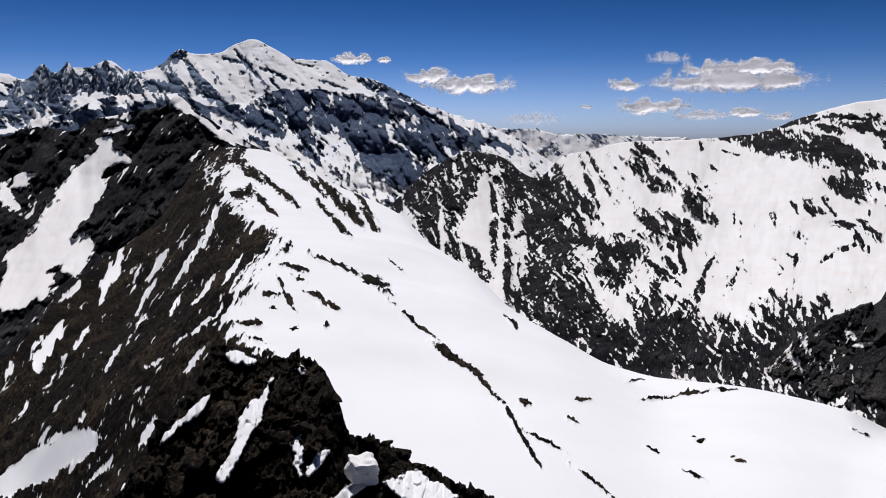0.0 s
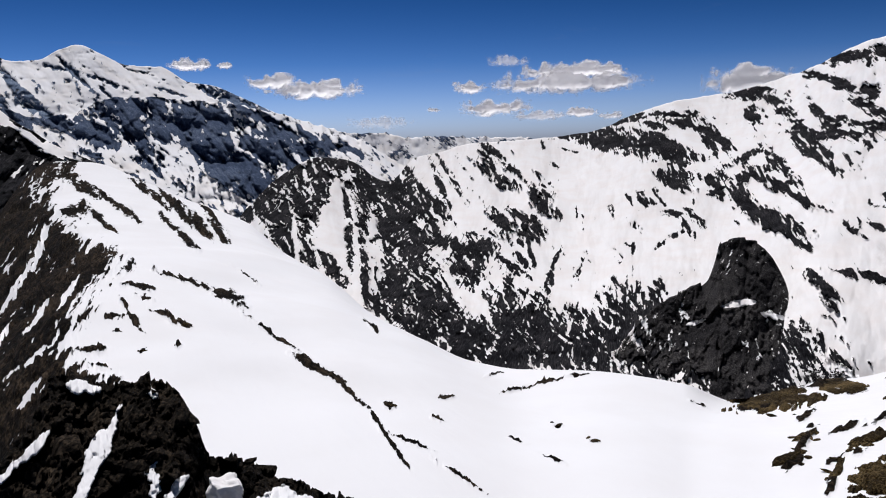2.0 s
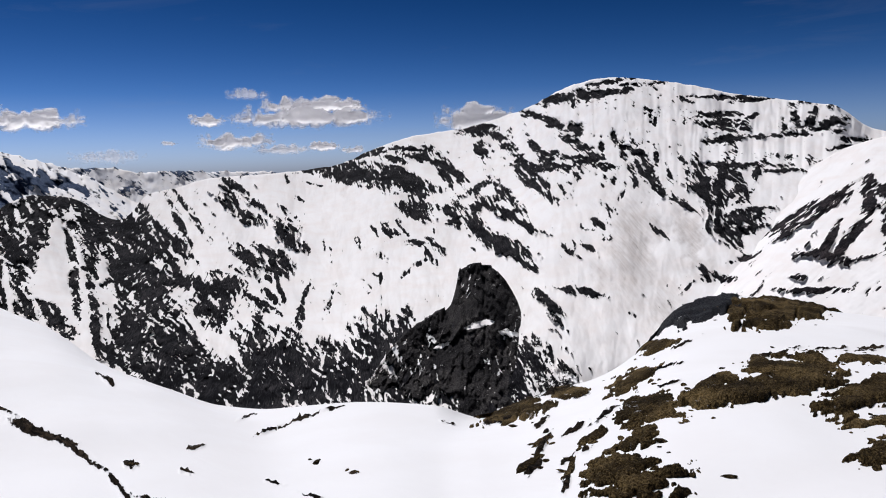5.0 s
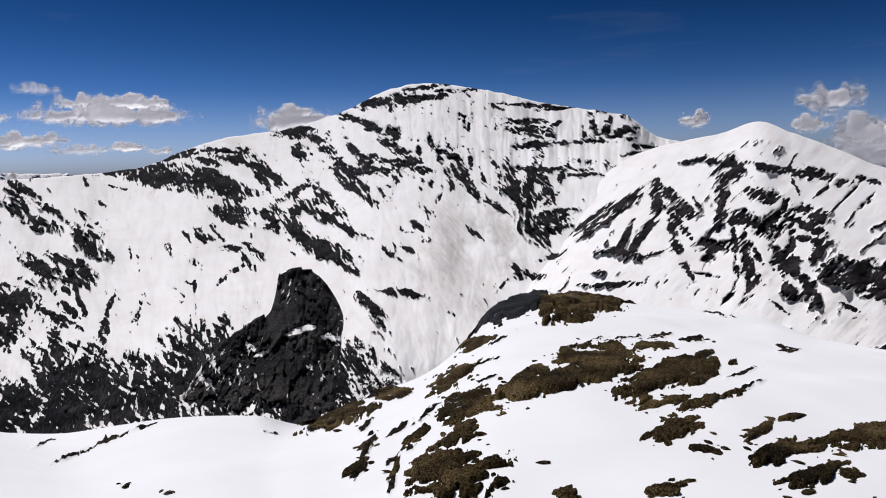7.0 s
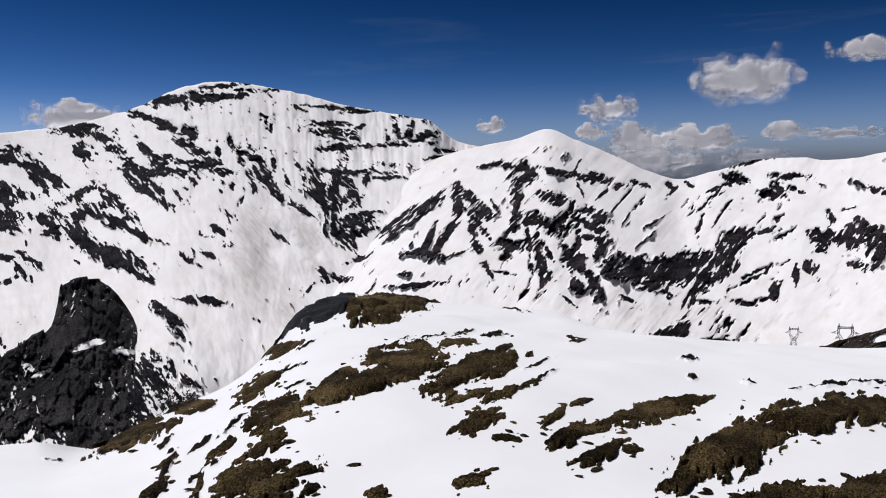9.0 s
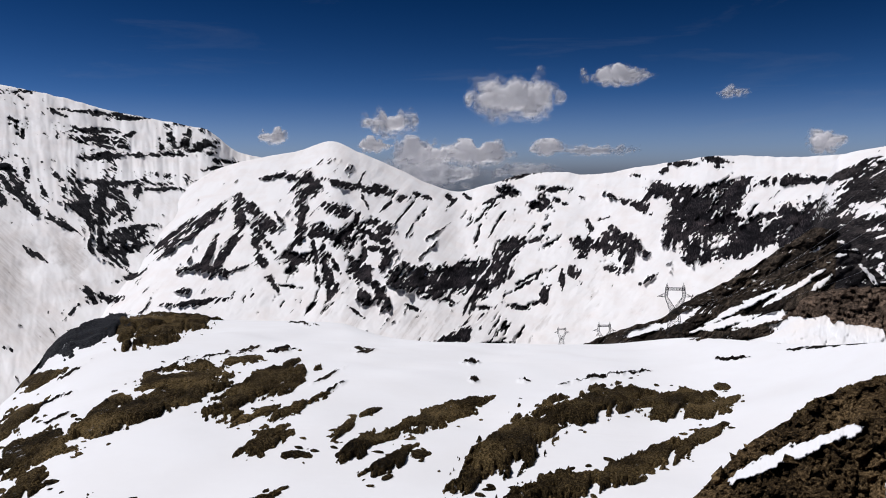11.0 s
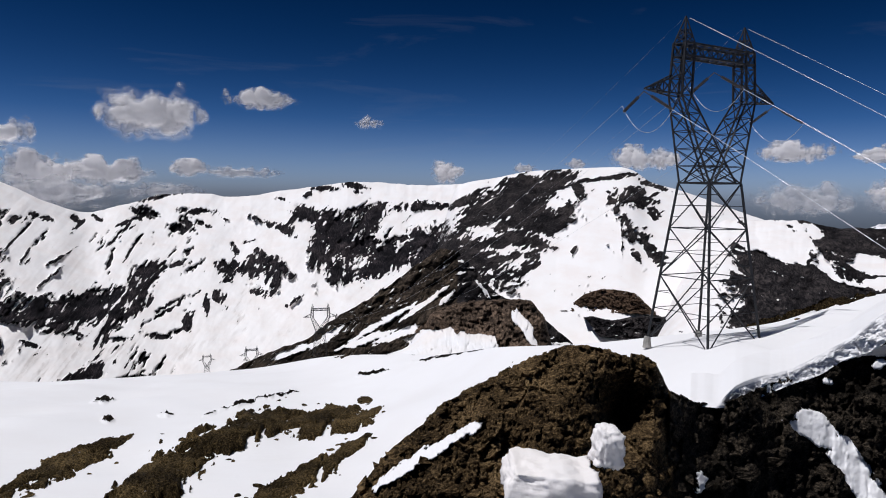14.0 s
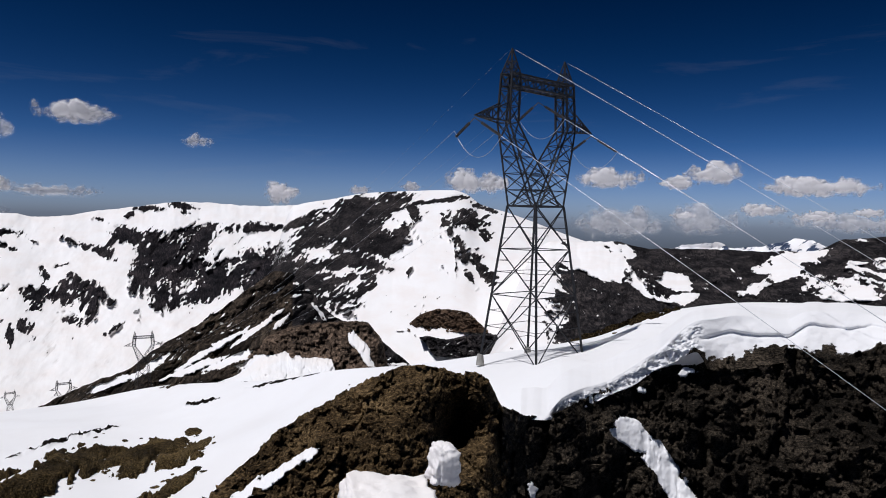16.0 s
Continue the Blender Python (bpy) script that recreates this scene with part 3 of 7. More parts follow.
DOME_C = [
    (61.6, -6.43, 0.46, 0.26, -48, 0.95), (54.71, -4.92, 0.77, 0.11, 33, 0.95), (62.31, -3.6, 0.52, 0.21, -59, 0.95), (62.48, -8.25, 0.74, 0.19, -61, 0.95),
    (56.01, -8.45, 0.41, 0.17, -3, 0.95), (63.14, -3.41, 0.45, 0.11, -58, 0.95), (64.41, -6.52, 1.05, 0.47, -2, 0.95), (63.76, -7.35, 0.48, 0.26, -2, 0.95),
    (65.68, -6.13, 0.97, 0.17, -84, 0.95), (66.4, -7.21, 1.68, 0.26, -83, 0.95), (66.91, -8.3, 0.64, 0.3, -77, 0.95), (65.85, -8.05, 0.35, 0.17, -65, 0.95),
    (67.05, -6.8, 0.89, 0.17, -58, 0.95), (66.89, -4.76, 1.45, 0.51, -18, 0.95), (67.95, -4.57, 0.91, 0.34, 50, 0.95),
]
DOME_D = [
    (67.78, -2.85, 0.92, 0.4, -10, 0.95), (68.83, -3.51, 0.44, 0.17, 89, 0.95), (68.81, -4.69, 0.89, 0.17, 55, 0.95), (69.32, -6.21, 1.01, 0.21, 82, 0.95),
    (70.76, -4.18, 0.98, 0.38, -27, 0.95), (70.31, -4.93, 0.99, 0.32, -35, 0.95), (68.97, -7.39, 1.06, 0.51, -28, 0.95), (70.94, -5.91, 1.04, 0.26, -8, 0.95),
    (71.15, -6.67, 0.68, 0.3, 62, 0.95), (69.61, -8.15, 0.65, 0.26, -28, 0.95), (69.37, -9.44, 0.53, 0.34, -46, 0.95), (70.67, -9.57, 0.86, 0.43, -69, 0.95),
    (68.69, -10.6, 0.6, 0.09, -38, 0.95), (63.83, -8.52, 0.7, 0.09, -12, 0.95), (56.97, -9.32, 1.8, 0.17, 3, 0.95),
]

RIBS_A = [
    (71.99, -8.63, 0.92, 0.34, -19, 0.95), (73.52, -8.33, 1.41, 0.72, -21, 1.05), (76.15, -8.24, 1.93, 0.89, 9, 1.05), (75.92, -9.86, 0.39, 0.21, -27, 0.95),
    (73.06, -10.37, 0.57, 0.13, -27, 0.95), (77.68, -8.03, 1.1, 0.32, 76, 0.95), (78.33, -8.68, 1.93, 0.28, 60, 0.95), (79.42, -7.17, 1.14, 0.53, 34, 0.95),
    (78.99, -8.68, 1.16, 0.36, 45, 0.95), (79.42, -6.52, 0.83, 0.21, 71, 0.95), (78.55, -10.41, 0.74, 0.13, 0, 0.95), (74.2, -6.06, 0.97, 0.07, 44, 0.95),
    (75.08, -4.55, 0.83, 0.07, 33, 0.95), (76.18, -2.4, 0.67, 0.09, 45, 0.95), (79.43, -2.09, 0.78, 0.09, 26, 0.95),
]
RIBS_B = [
    (79.64, -3.93, 0.83, 0.09, 56, 0.95), (78.12, -4.79, 0.74, 0.09, 71, 0.95), (75.97, -1.97, 0.39, 0.13, -45, 0.95), (77.27, -1.87, 0.33, 0.13, -27, 0.95),
    (79.86, -1.45, 0.5, 0.17, -56, 0.95), (80.61, -1.46, 0.72, 0.26, -12, 0.95), (78.99, -2.74, 1.05, 0.09, 49, 0.95), (83.91, -1.36, 1.03, 0.28, 0, 0.95),
    (82.64, -2.64, 0.65, 0.26, -27, 0.95), (83.39, -2.32, 0.62, 0.26, -45, 0.95), (84.44, -2.32, 0.42, 0.13, -19, 0.95), (85.91, -1.9, 0.22, 0.11, -45, 0.95),
    (88.09, -1.9, 0.35, 0.17, -27, 0.95), (89.13, -2.32, 0.33, 0.15, -27, 0.95), (90.35, -2.74, 0.62, 0.3, -14, 0.95),
]
RIBS_C = [
    (86.57, -4.13, 0.35, 0.17, -63, 0.95), (87.6, -3.59, 0.37, 0.06, 19, 0.95), (80.83, -5.66, 0.85, 0.4, 22, 0.95), (80.18, -7.38, 1.48, 0.4, 63, 0.95),
    (78.77, -7.39, 0.8, 0.47, 26, 0.95), (82.44, -5.22, 0.76, 0.13, 19, 0.95), (83.73, -5.43, 0.84, 0.11, 34, 0.95), (83.29, -4.36, 0.39, 0.13, 45, 0.95),
    (85.85, -5.63, 0.53, 0.34, -45, 0.95), (86.79, -5.62, 0.46, 0.34, -63, 0.95), (88.14, -5.17, 1.18, 0.49, 15, 0.95), (88.04, -5.39, 0.69, 0.38, 77, 0.95),
    (89.4, -6.1, 1.02, 0.43, -89, 0.95), (88.49, -7.28, 0.77, 0.32, -21, 0.95), (88.34, -4.43, 0.37, 0.21, -26, 0.95),
]
RIBS_D = [
    (90.41, -5.77, 0.75, 0.26, -45, 0.95), (85.96, -6.48, 0.43, 0.17, 1, 0.95), (85.56, -7.76, 0.45, 0.32, -63, 0.95), (84.6, -8.1, 0.65, 0.17, -89, 0.95),
    (90.97, -8.06, 0.48, 0.17, 36, 0.95), (82.02, -8.45, 1.8, 0.09, 30, 0.95), (83.22, -9.29, 0.63, 0.28, 76, 0.95), (82.68, -9.94, 0.6, 0.17, 27, 0.95),
    (81.17, -10.28, 0.77, 0.17, -9, 0.95), (82.24, -8.02, 1.02, 0.09, 27, 0.95), (76.34, -12.65, 1.4, 0.38, 16, 0.95), (78.98, -13.18, 1.17, 0.11, 5, 0.95),
]

WALL_A = [
    (91.53, -1.49, 0.79, 0.36, 10, 1.1), (92.23, -1.59, 0.99, 0.34, -30, 1.1), (92.85, -2.41, 0.65, 0.27, -53, 1.1), (92.88, -4.06, 1.11, 0.56, 85, 1.1),
    (94.33, -3.22, 1.41, 1.1, -75, 1.25), (94.11, -5.69, 0.71, 0.56, 78, 1.1), (94.9, -6.08, 0.62, 0.39, 78, 1.1), (95.9, -4.02, 0.91, 0.66, 1, 1.2),
    (96.59, -1.89, 1.06, 0.61, 43, 1.1), (95.81, -1.28, 1.07, 0.22, 6, 1.1), (98.17, -4.57, 1.37, 0.83, 14, 1.2), (100.66, -3.53, 1.67, 0.72, 19, 1.2),
    (98.5, -3.37, 0.7, 0.22, 21, 1.1), (100.39, -0.75, 1.21, 0.27, 2, 1.1), (98.79, -0.94, 0.27, 0.17, -12, 1.1),
]
WALL_B = [
    (102.32, -0.7, 0.59, 0.14, 10, 1.1), (93.26, 0.46, 0.85, 0.14, -1, 1.1), (95.19, 0.74, 0.86, 0.17, -8, 1.1), (95.59, 0.23, 0.26, 0.14, -1, 1.1),
    (101.75, -4.29, 1.87, 0.83, 34, 1.15), (89.9, -0.36, 0.25, 0.08, -6, 1.1), (82.42, -0.1, 0.7, 0.12, 9, 1.1), (96.89, -5.61, 1.49, 0.56, 21, 1),
    (91.9, -0.04, 0.28, 0.12, 27, 1.1), (81.14, -0.45, 0.72, 0.12, 15, 1.1),
]

HILL_ROCKS_A = [
    (103.98, -0.18, 1.11, 0.27, 28, 1.05), (105.3, -1.24, 1.79, 0.66, 28, 1.05), (106.79, -0.34, 2.71, 0.94, 30, 1.2), (110.21, 1.01, 1.86, 0.66, 9, 1.2),
    (108.97, -1.16, 1.5, 0.78, -10, 1.2), (107.9, -1.62, 1.74, 0.83, 11, 1.2), (110.07, -1.79, 1.2, 0.66, 1, 1.15), (107.5, -3.14, 1.65, 0.56, 20, 1.05),
    (108.59, -3.34, 1.3, 0.39, -10, 1.05), (111.56, -1.11, 0.93, 0.49, 20, 1.05), (112.37, 0.62, 0.47, 0.34, -44, 1.05), (109.26, -4.4, 0.87, 0.49, 46, 0.95),
    (108.64, -5.5, 0.87, 0.17, 35, 1.05), (107.53, -4.44, 1.08, 0.22, 28, 1.05), (113.82, 1.5, 2.19, 0.13, 7, 1.05),
]
HILL_ROCKS_B = [
    (117.82, 1.14, 1.21, 0.17, -21, 0.95), (114.94, -0.19, 0.82, 0.27, -70, 0.8), (116.61, -0.05, 1.33, 0.56, -5, 0.95), (117.89, -0.97, 0.44, 0.27, -44, 0.95),
    (116.26, -2.29, 0.87, 0.39, -70, 0.8), (117.55, -3.31, 1.25, 0.39, -52, 0.95), (118.2, -4.14, 0.76, 0.34, -44, 0.95), (116.85, -4.19, 0.61, 0.17, -52, 0.95),
    (112.16, -3.79, 0.4, 0.12, 73, 0.95), (102.07, -2.16, 0.39, 0.17, 46, 0.95), (115.69, -2.73, 1.11, 0.08, -86, 0.8), (104.06, -4.5, 2.96, 1.22, -21, 1.1),
    (111.52, 0.39, 0.61, 0.34, -10, -1.3), (107.49, -2.43, 0.49, 0.12, 10, -0.8), (112.52, -1.09, 0.48, 0.08, 78, -0.8),
]

RANGE_ROCKS_A = [
    (-11.09, 3.06, 2, 0.51, 8, 0.95), (-9.15, 2.47, 1.08, 0.43, -51, 0.95), (-6.97, 2.17, 1.62, 0.47, 14, 0.95), (-5.28, 2.07, 1.38, 0.51, -37, 0.95),
    (-11.14, 1.42, 1.54, 0.6, -46, 0.95), (-13.79, 1.3, 1.45, 0.51, -27, 0.95), (-15.38, 1.7, 0.91, 0.38, -27, 0.95), (-9.18, 1.22, 0.92, 0.34, -64, 0.95),
    (-7, 0.39, 1.65, 0.47, -52, 0.95), (-4.89, -0.67, 2.29, 0.6, -64, 0.95), (-2.98, -3.01, 1.65, 0.6, -31, 0.95), (-5.11, -1.72, 1.84, 0.51, -45, 0.95),
    (-2.75, -0.02, 1.35, 0.43, -37, 0.95), (-1.04, -0.66, 1.52, 0.47, -45, 0.95), (-2.31, 2.08, 1.62, 0.3, -26, 0.95),
]
RANGE_ROCKS_B = [
    (-9.97, -1.08, 0.89, 0.21, -58, 0.95), (-13.64, -0.24, 0.56, 0.17, -27, 0.95), (-10.38, -1.07, 0.7, 0.17, -46, 0.95), (-0.4, 0.93, 0.89, 0.26, -26, 0.95),
    (-2.74, 1.35, 0.79, 0.17, -51, 0.95), (-20.37, 1.94, 2.02, 0.47, 7, 0.95), (-18.37, 2.36, 0.96, 0.47, -66, 0.95), (-22.99, 1.32, 1.52, 0.55, -42, 0.9),
    (-26.74, 0.15, 2.26, 0.72, 12, 1), (-24.94, 1.3, 1.74, 0.51, 1, 0.9), (-29.44, -0.23, 1.44, 0.64, -21, 1), (-16.74, 2.08, 0.99, 0.26, -21, 0.9),
    (-0.74, 0.29, 1.67, 0.51, -29, 0.95), (-1.85, -0.66, 1.11, 0.43, -31, 0.95), (0.61, -0.36, 0.91, 0.34, -38, 0.95),
]
RANGE_ROCKS_C = [
    (-2.92, -2.59, 1.59, 0.6, -45, 0.95), (-3.88, -1.16, 1.39, 0.51, -37, 0.95), (2.94, -0.25, 1.13, 0.21, -14, 0.95), (1.43, 0.42, 0.83, 0.21, -38, 0.95),
    (4.49, -0.51, 0.81, 0.15, -37, 0.95), (2.59, 0.38, 0.39, 0.17, -49, 0.95), (-5.63, 1.04, 1.37, 0.55, -52, 0.95), (-6.92, 1.83, 1.29, 0.47, -52, 0.95),
    (-8.3, 1.31, 1.2, 0.55, -44, 0.95), (-6.12, -0.66, 1.19, 0.47, -44, 0.95),
]

MASSIF_ROCKS_A = [
    (-19.45, 5.52, 0.87, 0.3, 31, 0.95), (-17.58, 4, 1.68, 0.21, -52, 0.95), (-16.97, 3.47, 1.61, 0.19, -46, 0.95), (-14.1, 4.92, 1.5, 0.13, -50, 0.85),
    (-12.06, 4.5, 1.57, 0.11, -21, 0.8), (-15.43, 5.49, 0.47, 0.11, -13, 0.95), (-19.16, 3.72, 1.16, 0.34, -55, 0.95), (-20.46, 3.61, 2.15, 0.43, 1, 0.8),
    (-16.71, 2.78, 1.15, 0.3, -38, 0.95), (-10.22, 5.31, 0.88, 0.06, -13, 0.7), (-5.47, 3.73, 0.87, 0.19, -33, 0.95), (-11.42, 5.98, 0.55, 0.09, -36, 0.8),
    (-14.06, 3.93, 0.8, 0.11, -73, 0.7), (-8.18, 3.91, 1.37, 0.11, -18, 0.6), (-3.57, 3.12, 2.13, 0.38, -26, 0.8),
]
MASSIF_ROCKS_B = [
    (-28.28, 3.56, 1.53, 0.55, 35, 0.95), (-27.08, 2.94, 1.78, 0.64, -72, 0.95), (-25.5, 3.74, 0.58, 0.3, -28, 0.95), (-23.36, 4.18, 1.38, 0.47, -8, 0.95),
    (-22.88, 3.25, 1.13, 0.34, 1, 0.8), (-29.3, 1.8, 1.57, 0.85, 12, 1), (-7.55, 4.84, 0.73, 0.06, -26, 0.6), (-2.09, 2.61, 2.24, 0.3, -21, 0.7),
    (-12.4, 3.86, 0.7, 0.11, -39, 0.7),
]


CIRQUE_ROCKS = SPUR_A + SPUR_B + SPUR_C + FACE_A + FACE_B + FACE_C + FACE_D + FOOT_CLIFF_A + FOOT_CLIFF_B + BAND_A + BAND_B + BAND_C + SUMMIT_A + SUMMIT_B + SUMMIT_C
PLATEAU_ROCKS = DOME_A + DOME_B + DOME_C + DOME_D + RIBS_A + RIBS_B + RIBS_C + RIBS_D + WALL_A + WALL_B + SUMMIT_C

KNOLL_SNOW = [
    (100.86, -8.21, 2.59, 0.16, 35, -1.2), (97.64, -9.71, 2.98, 0.22, 30, -1.3), (103.29, -11.06, 3.67, 0.5, 1, -1.6),
    (108.74, -10.02, 1.38, 0.56, -68, -1.4), (91.35, -11.6, 2.06, 0.24, 18, -1.3), (93.84, -10.5, 1.25, 0.24, 39, -1.2), (98.94, -10.56, 2.14, 0.31, 20, -1.3),
    (96.37, -10.96, 2.54, 0.24, 19, -1.2), (102.59, -7.77, 0.87, 0.19, 41, -1), (101.97, -9.92, 2.59, 0.16, 25, -1), (105.41, -7.08, 0.87, 0.16, -49, -1),
    (111.17, -11.43, 2.57, 0.62, 2, -1.5), (104.13, -8.83, 3.9, 0.16, 9, 0.6),
]

RIDGE_SNOW = [
    (132.26, -4, 1.01, 0.57, -17, -1.3), (132.77, -5.17, 1.21, 0.44, 3, -1.3), (126.53, -2.63, 2.52, 1.34, -33, -1.6), (139.74, -2.45, 2.25, 0.67, 18, -1.3),
    (137.26, -4.44, 1.16, 0.39, 33, -1.2), (138.7, -3.56, 1.9, 0.3, 23, -1.1), (143.25, -3.89, 2.15, 0.93, 4, -1.1), (129.46, -4.2, 2.47, 0.58, -28, -0.9),
    (144.52, -2.3, 1.05, 0.7, 3, -0.9), (127.75, -1.74, 1.67, 0.42, -18, -1.2), (124.43, -2.26, 2.55, 0.85, -18, -1.4), (141.19, -3.63, 0.74, 1.1, 3, -0.8),
]

PEAK_SNOW = [
    (-24.34, -1.26, 1.21, 0.91, 0, -1.6), (-25.65, -3.28, 1.74, 1.37, 59, -1.6), (-27.21, -5.57, 2.71, 1.11, 47, -1.8), (-28.99, -8.04, 2.66, 1.33, 41, -1.8),
    (-26.68, -8.21, 1.49, 1.25, 46, -1.3), (-29.82, -10.02, 1.92, 1.32, 24, -1.4), (-30.27, -4.15, 0.94, 0.42, -42, -1.1), (-23.52, -8.15, 1.81, 0.36, 37, -1.3),
    (-19.17, 2.46, 1.04, 0.47, -29, -2), (-16.91, 0.65, 2.15, 0.24, -38, -1.8), (-23.44, 1.66, 1.51, 0.55, 1, -1), (-23.26, 0.62, 1.01, 0.35, 10, -1.1),
    (-29.75, -2.91, 1.18, 0.47, 18, -0.8), (-28.34, -5.26, 0.97, 1.45, 17, -0.6), (-15.34, -0.03, 1.09, 0.27, -35, -1.6),
]

CREST_ROCKS_A = [
    (-8.03, -9.73, 2, 0.17, -25, 0.95), (-5.55, -11, 1.84, 0.23, -33, 0.95), (-5.23, -10.86, 0.92, 0.28, -27, 0.95), (-2.16, -14.11, 2.33, 0.11, -38, 0.95),
    (1.02, -16.79, 1.83, 0.28, -31, 1.05), (3.55, -18.86, 1.87, 0.17, -45, 0.95), (6.29, -22.2, 2.69, 0.15, -55, 0.95), (8.09, -22.65, 1.89, 0.11, -22, 0.9),
    (11.71, -25.04, 2.27, 0.09, -30, 0.9), (-12.04, -11.73, 1.21, 0.17, -63, 0.95), (-10.23, -11.7, 0.59, 0.17, -28, 0.95), (-9.49, -12.15, 0.61, 0.11, -54, 0.95),
    (-12.99, -11.59, 0.77, 0.21, -3, 0.95), (-11.45, -9.74, 1.01, 0.21, -16, 0.8), (-8.47, -12.78, 0.43, 0.15, -33, 1.2),
]
CREST_ROCKS_B = [
    (-14.94, -13.69, 0.98, 0.21, -11, 0.95), (-14.16, -15.09, 0.93, 0.09, -17, 0.95), (-15.64, -15.71, 1.16, 0.17, -10, 0.95), (-10.95, -10.61, 0.69, 0.17, -24, 0.8),
    (-13.03, -12.7, 0.29, 0.11, -19, 0.95),
]

CREST_STREAKS = [
    (-9.61, -3.61, 1.35, 0.21, -51, 0.9), (-8.36, -4.39, 1.7, 0.26, -53, 1), (-7.01, -5.56, 1.5, 0.3, -56, 1), (-6.1, -4.92, 1.5, 0.21, -55, 0.9),
    (-5.6, -6.22, 1.08, 0.22, -59, 0.9), (-7.97, -6.53, 1.11, 0.26, -51, 0.9), (-9.02, -5.41, 1.06, 0.21, -49, 0.8), (-14.13, -2.72, 1.44, 0.33, -36, 0.8),
    (-12.53, -3.66, 1.5, 0.29, -41, 0.85), (-14.91, -4.05, 0.74, 0.66, -1, 0.7), (-13.39, -4.91, 1.5, 0.29, -46, 0.8), (-11.64, -4.52, 1.09, 0.25, -46, 0.8),
    (-15.31, -1.68, 0.81, 0.2, -10, 0.8), (-10.63, -2.76, 0.84, 0.21, -45, 0.8),
]

SADDLE_LINES = [
    (87.46, -15.41, 2.51, 0.1, 13, 1), (77.66, -14.56, 0.52, 0.13, 0, 1), (77.79, -15.82, 0.26, 0.17, 0, 1.1), (81.85, -15.89, 0.51, 0.09, 1, 0.9),
    (96.76, -13.51, 1.1, 0.1, 10, 1), (89.98, -14.95, 1.65, 0.08, 11, 0.7), (103.64, -11.87, 2.89, 0.11, 12, 1), (95.16, -12.1, 0.99, 0.1, 9, 1),
    (99.35, -11.95, 1.14, 0.1, -3, 1), (63.97, -11, 1.06, 0.11, -3, 1), (69.08, -13.4, 0.86, 0.09, -2, 0.9), (63.06, -13.22, 0.84, 0.08, 2, 0.9),
    (60.56, -12.98, 0.83, 0.08, 4, 0.9), (66.62, -16.32, 0.85, 0.13, 27, 1),
]

KNOLL_STONES_A = [
    (40.82, -17.46, 0.81, 0.17, 15, 0.95), (37.86, -19.37, 0.71, 0.17, 40, 0.95), (40.28, -19.91, 0.9, 0.17, 29, 0.95), (42.55, -18.88, 0.96, 0.17, 36, 0.95),
    (37.78, -21.2, 0.89, 0.21, 51, 0.95), (39.98, -21.93, 0.74, 0.21, 39, 0.95), (39.68, -23.71, 0.59, 0.21, 58, 0.95), (37.04, -22.75, 1.05, 0.26, 38, 0.95),
    (47.11, -15.21, 0.81, 0.11, 25, 0.95), (47.53, -16.38, 0.77, 0.11, 17, 0.95), (48.58, -13.43, 0.95, 0.11, 28, 0.95), (54.77, -13.83, 1.42, 0.09, 19, 0.95),
    (57.52, -13.35, 1.53, 0.06, 10, 0.95), (60.22, -13.17, 0.85, 0.05, 3, 0.95), (62.44, -13.36, 1.04, 0.06, -1, 0.95),
]
KNOLL_STONES_B = [
    (64.49, -11.34, 1.32, 0.06, -7, 0.95), (66.38, -15.31, 1.11, 0.11, 24, 0.95), (69.43, -13.59, 0.87, 0.06, 7, 0.95), (48.22, -14.91, 0.55, 0.09, 25, 0.95),
    (50.74, -15.76, 0.46, 0.11, 32, 0.95), (35, -19.28, 0.84, 0.19, 21, 0.95), (38.83, -17.3, 1.46, 0.17, 9, 0.95), (33.9, -19.5, 0.97, 0.13, 8, 0.95),
    (41.23, -21.38, 0.48, 0.13, 29, 0.95), (38.15, -20.21, 0.46, 0.11, 28, 0.95),
]

SNOW_LINES = [
    (18.15, -18.61, 3.03, 0.1, 14, 0.9), (10.99, -19.52, 0.51, 0.13, 4, 1), (6.58, -19.99, 0.39, 0.21, -28, 1.1), (19.94, -21.57, 0.24, 0.16, 7, 1.2),
    (19.46, -23.95, 0.95, 0.1, -20, 0.9), (16.7, -22.73, 0.61, 0.1, -19, 0.9), (15.21, -17.74, 0.74, 0.1, 15, 0.9), (22.79, -22.56, 0.35, 0.12, 9, 1),
    (-11.54, -14.27, 0.21, 0.17, -3, 1.2), (-9.13, -14.16, 0.17, 0.13, -2, 1.1), (21.72, -17.83, 1.57, 0.1, 7, 0.8), (10.38, -21.07, 0.42, 0.11, -21, 0.9),
    (-3.69, -9.69, 1.74, 0.09, -41, 0.6), (5.37, -13.96, 0.87, 0.13, -49, 0.8), (30.65, -19.52, 1.05, 0.09, -19, 0.7),
]

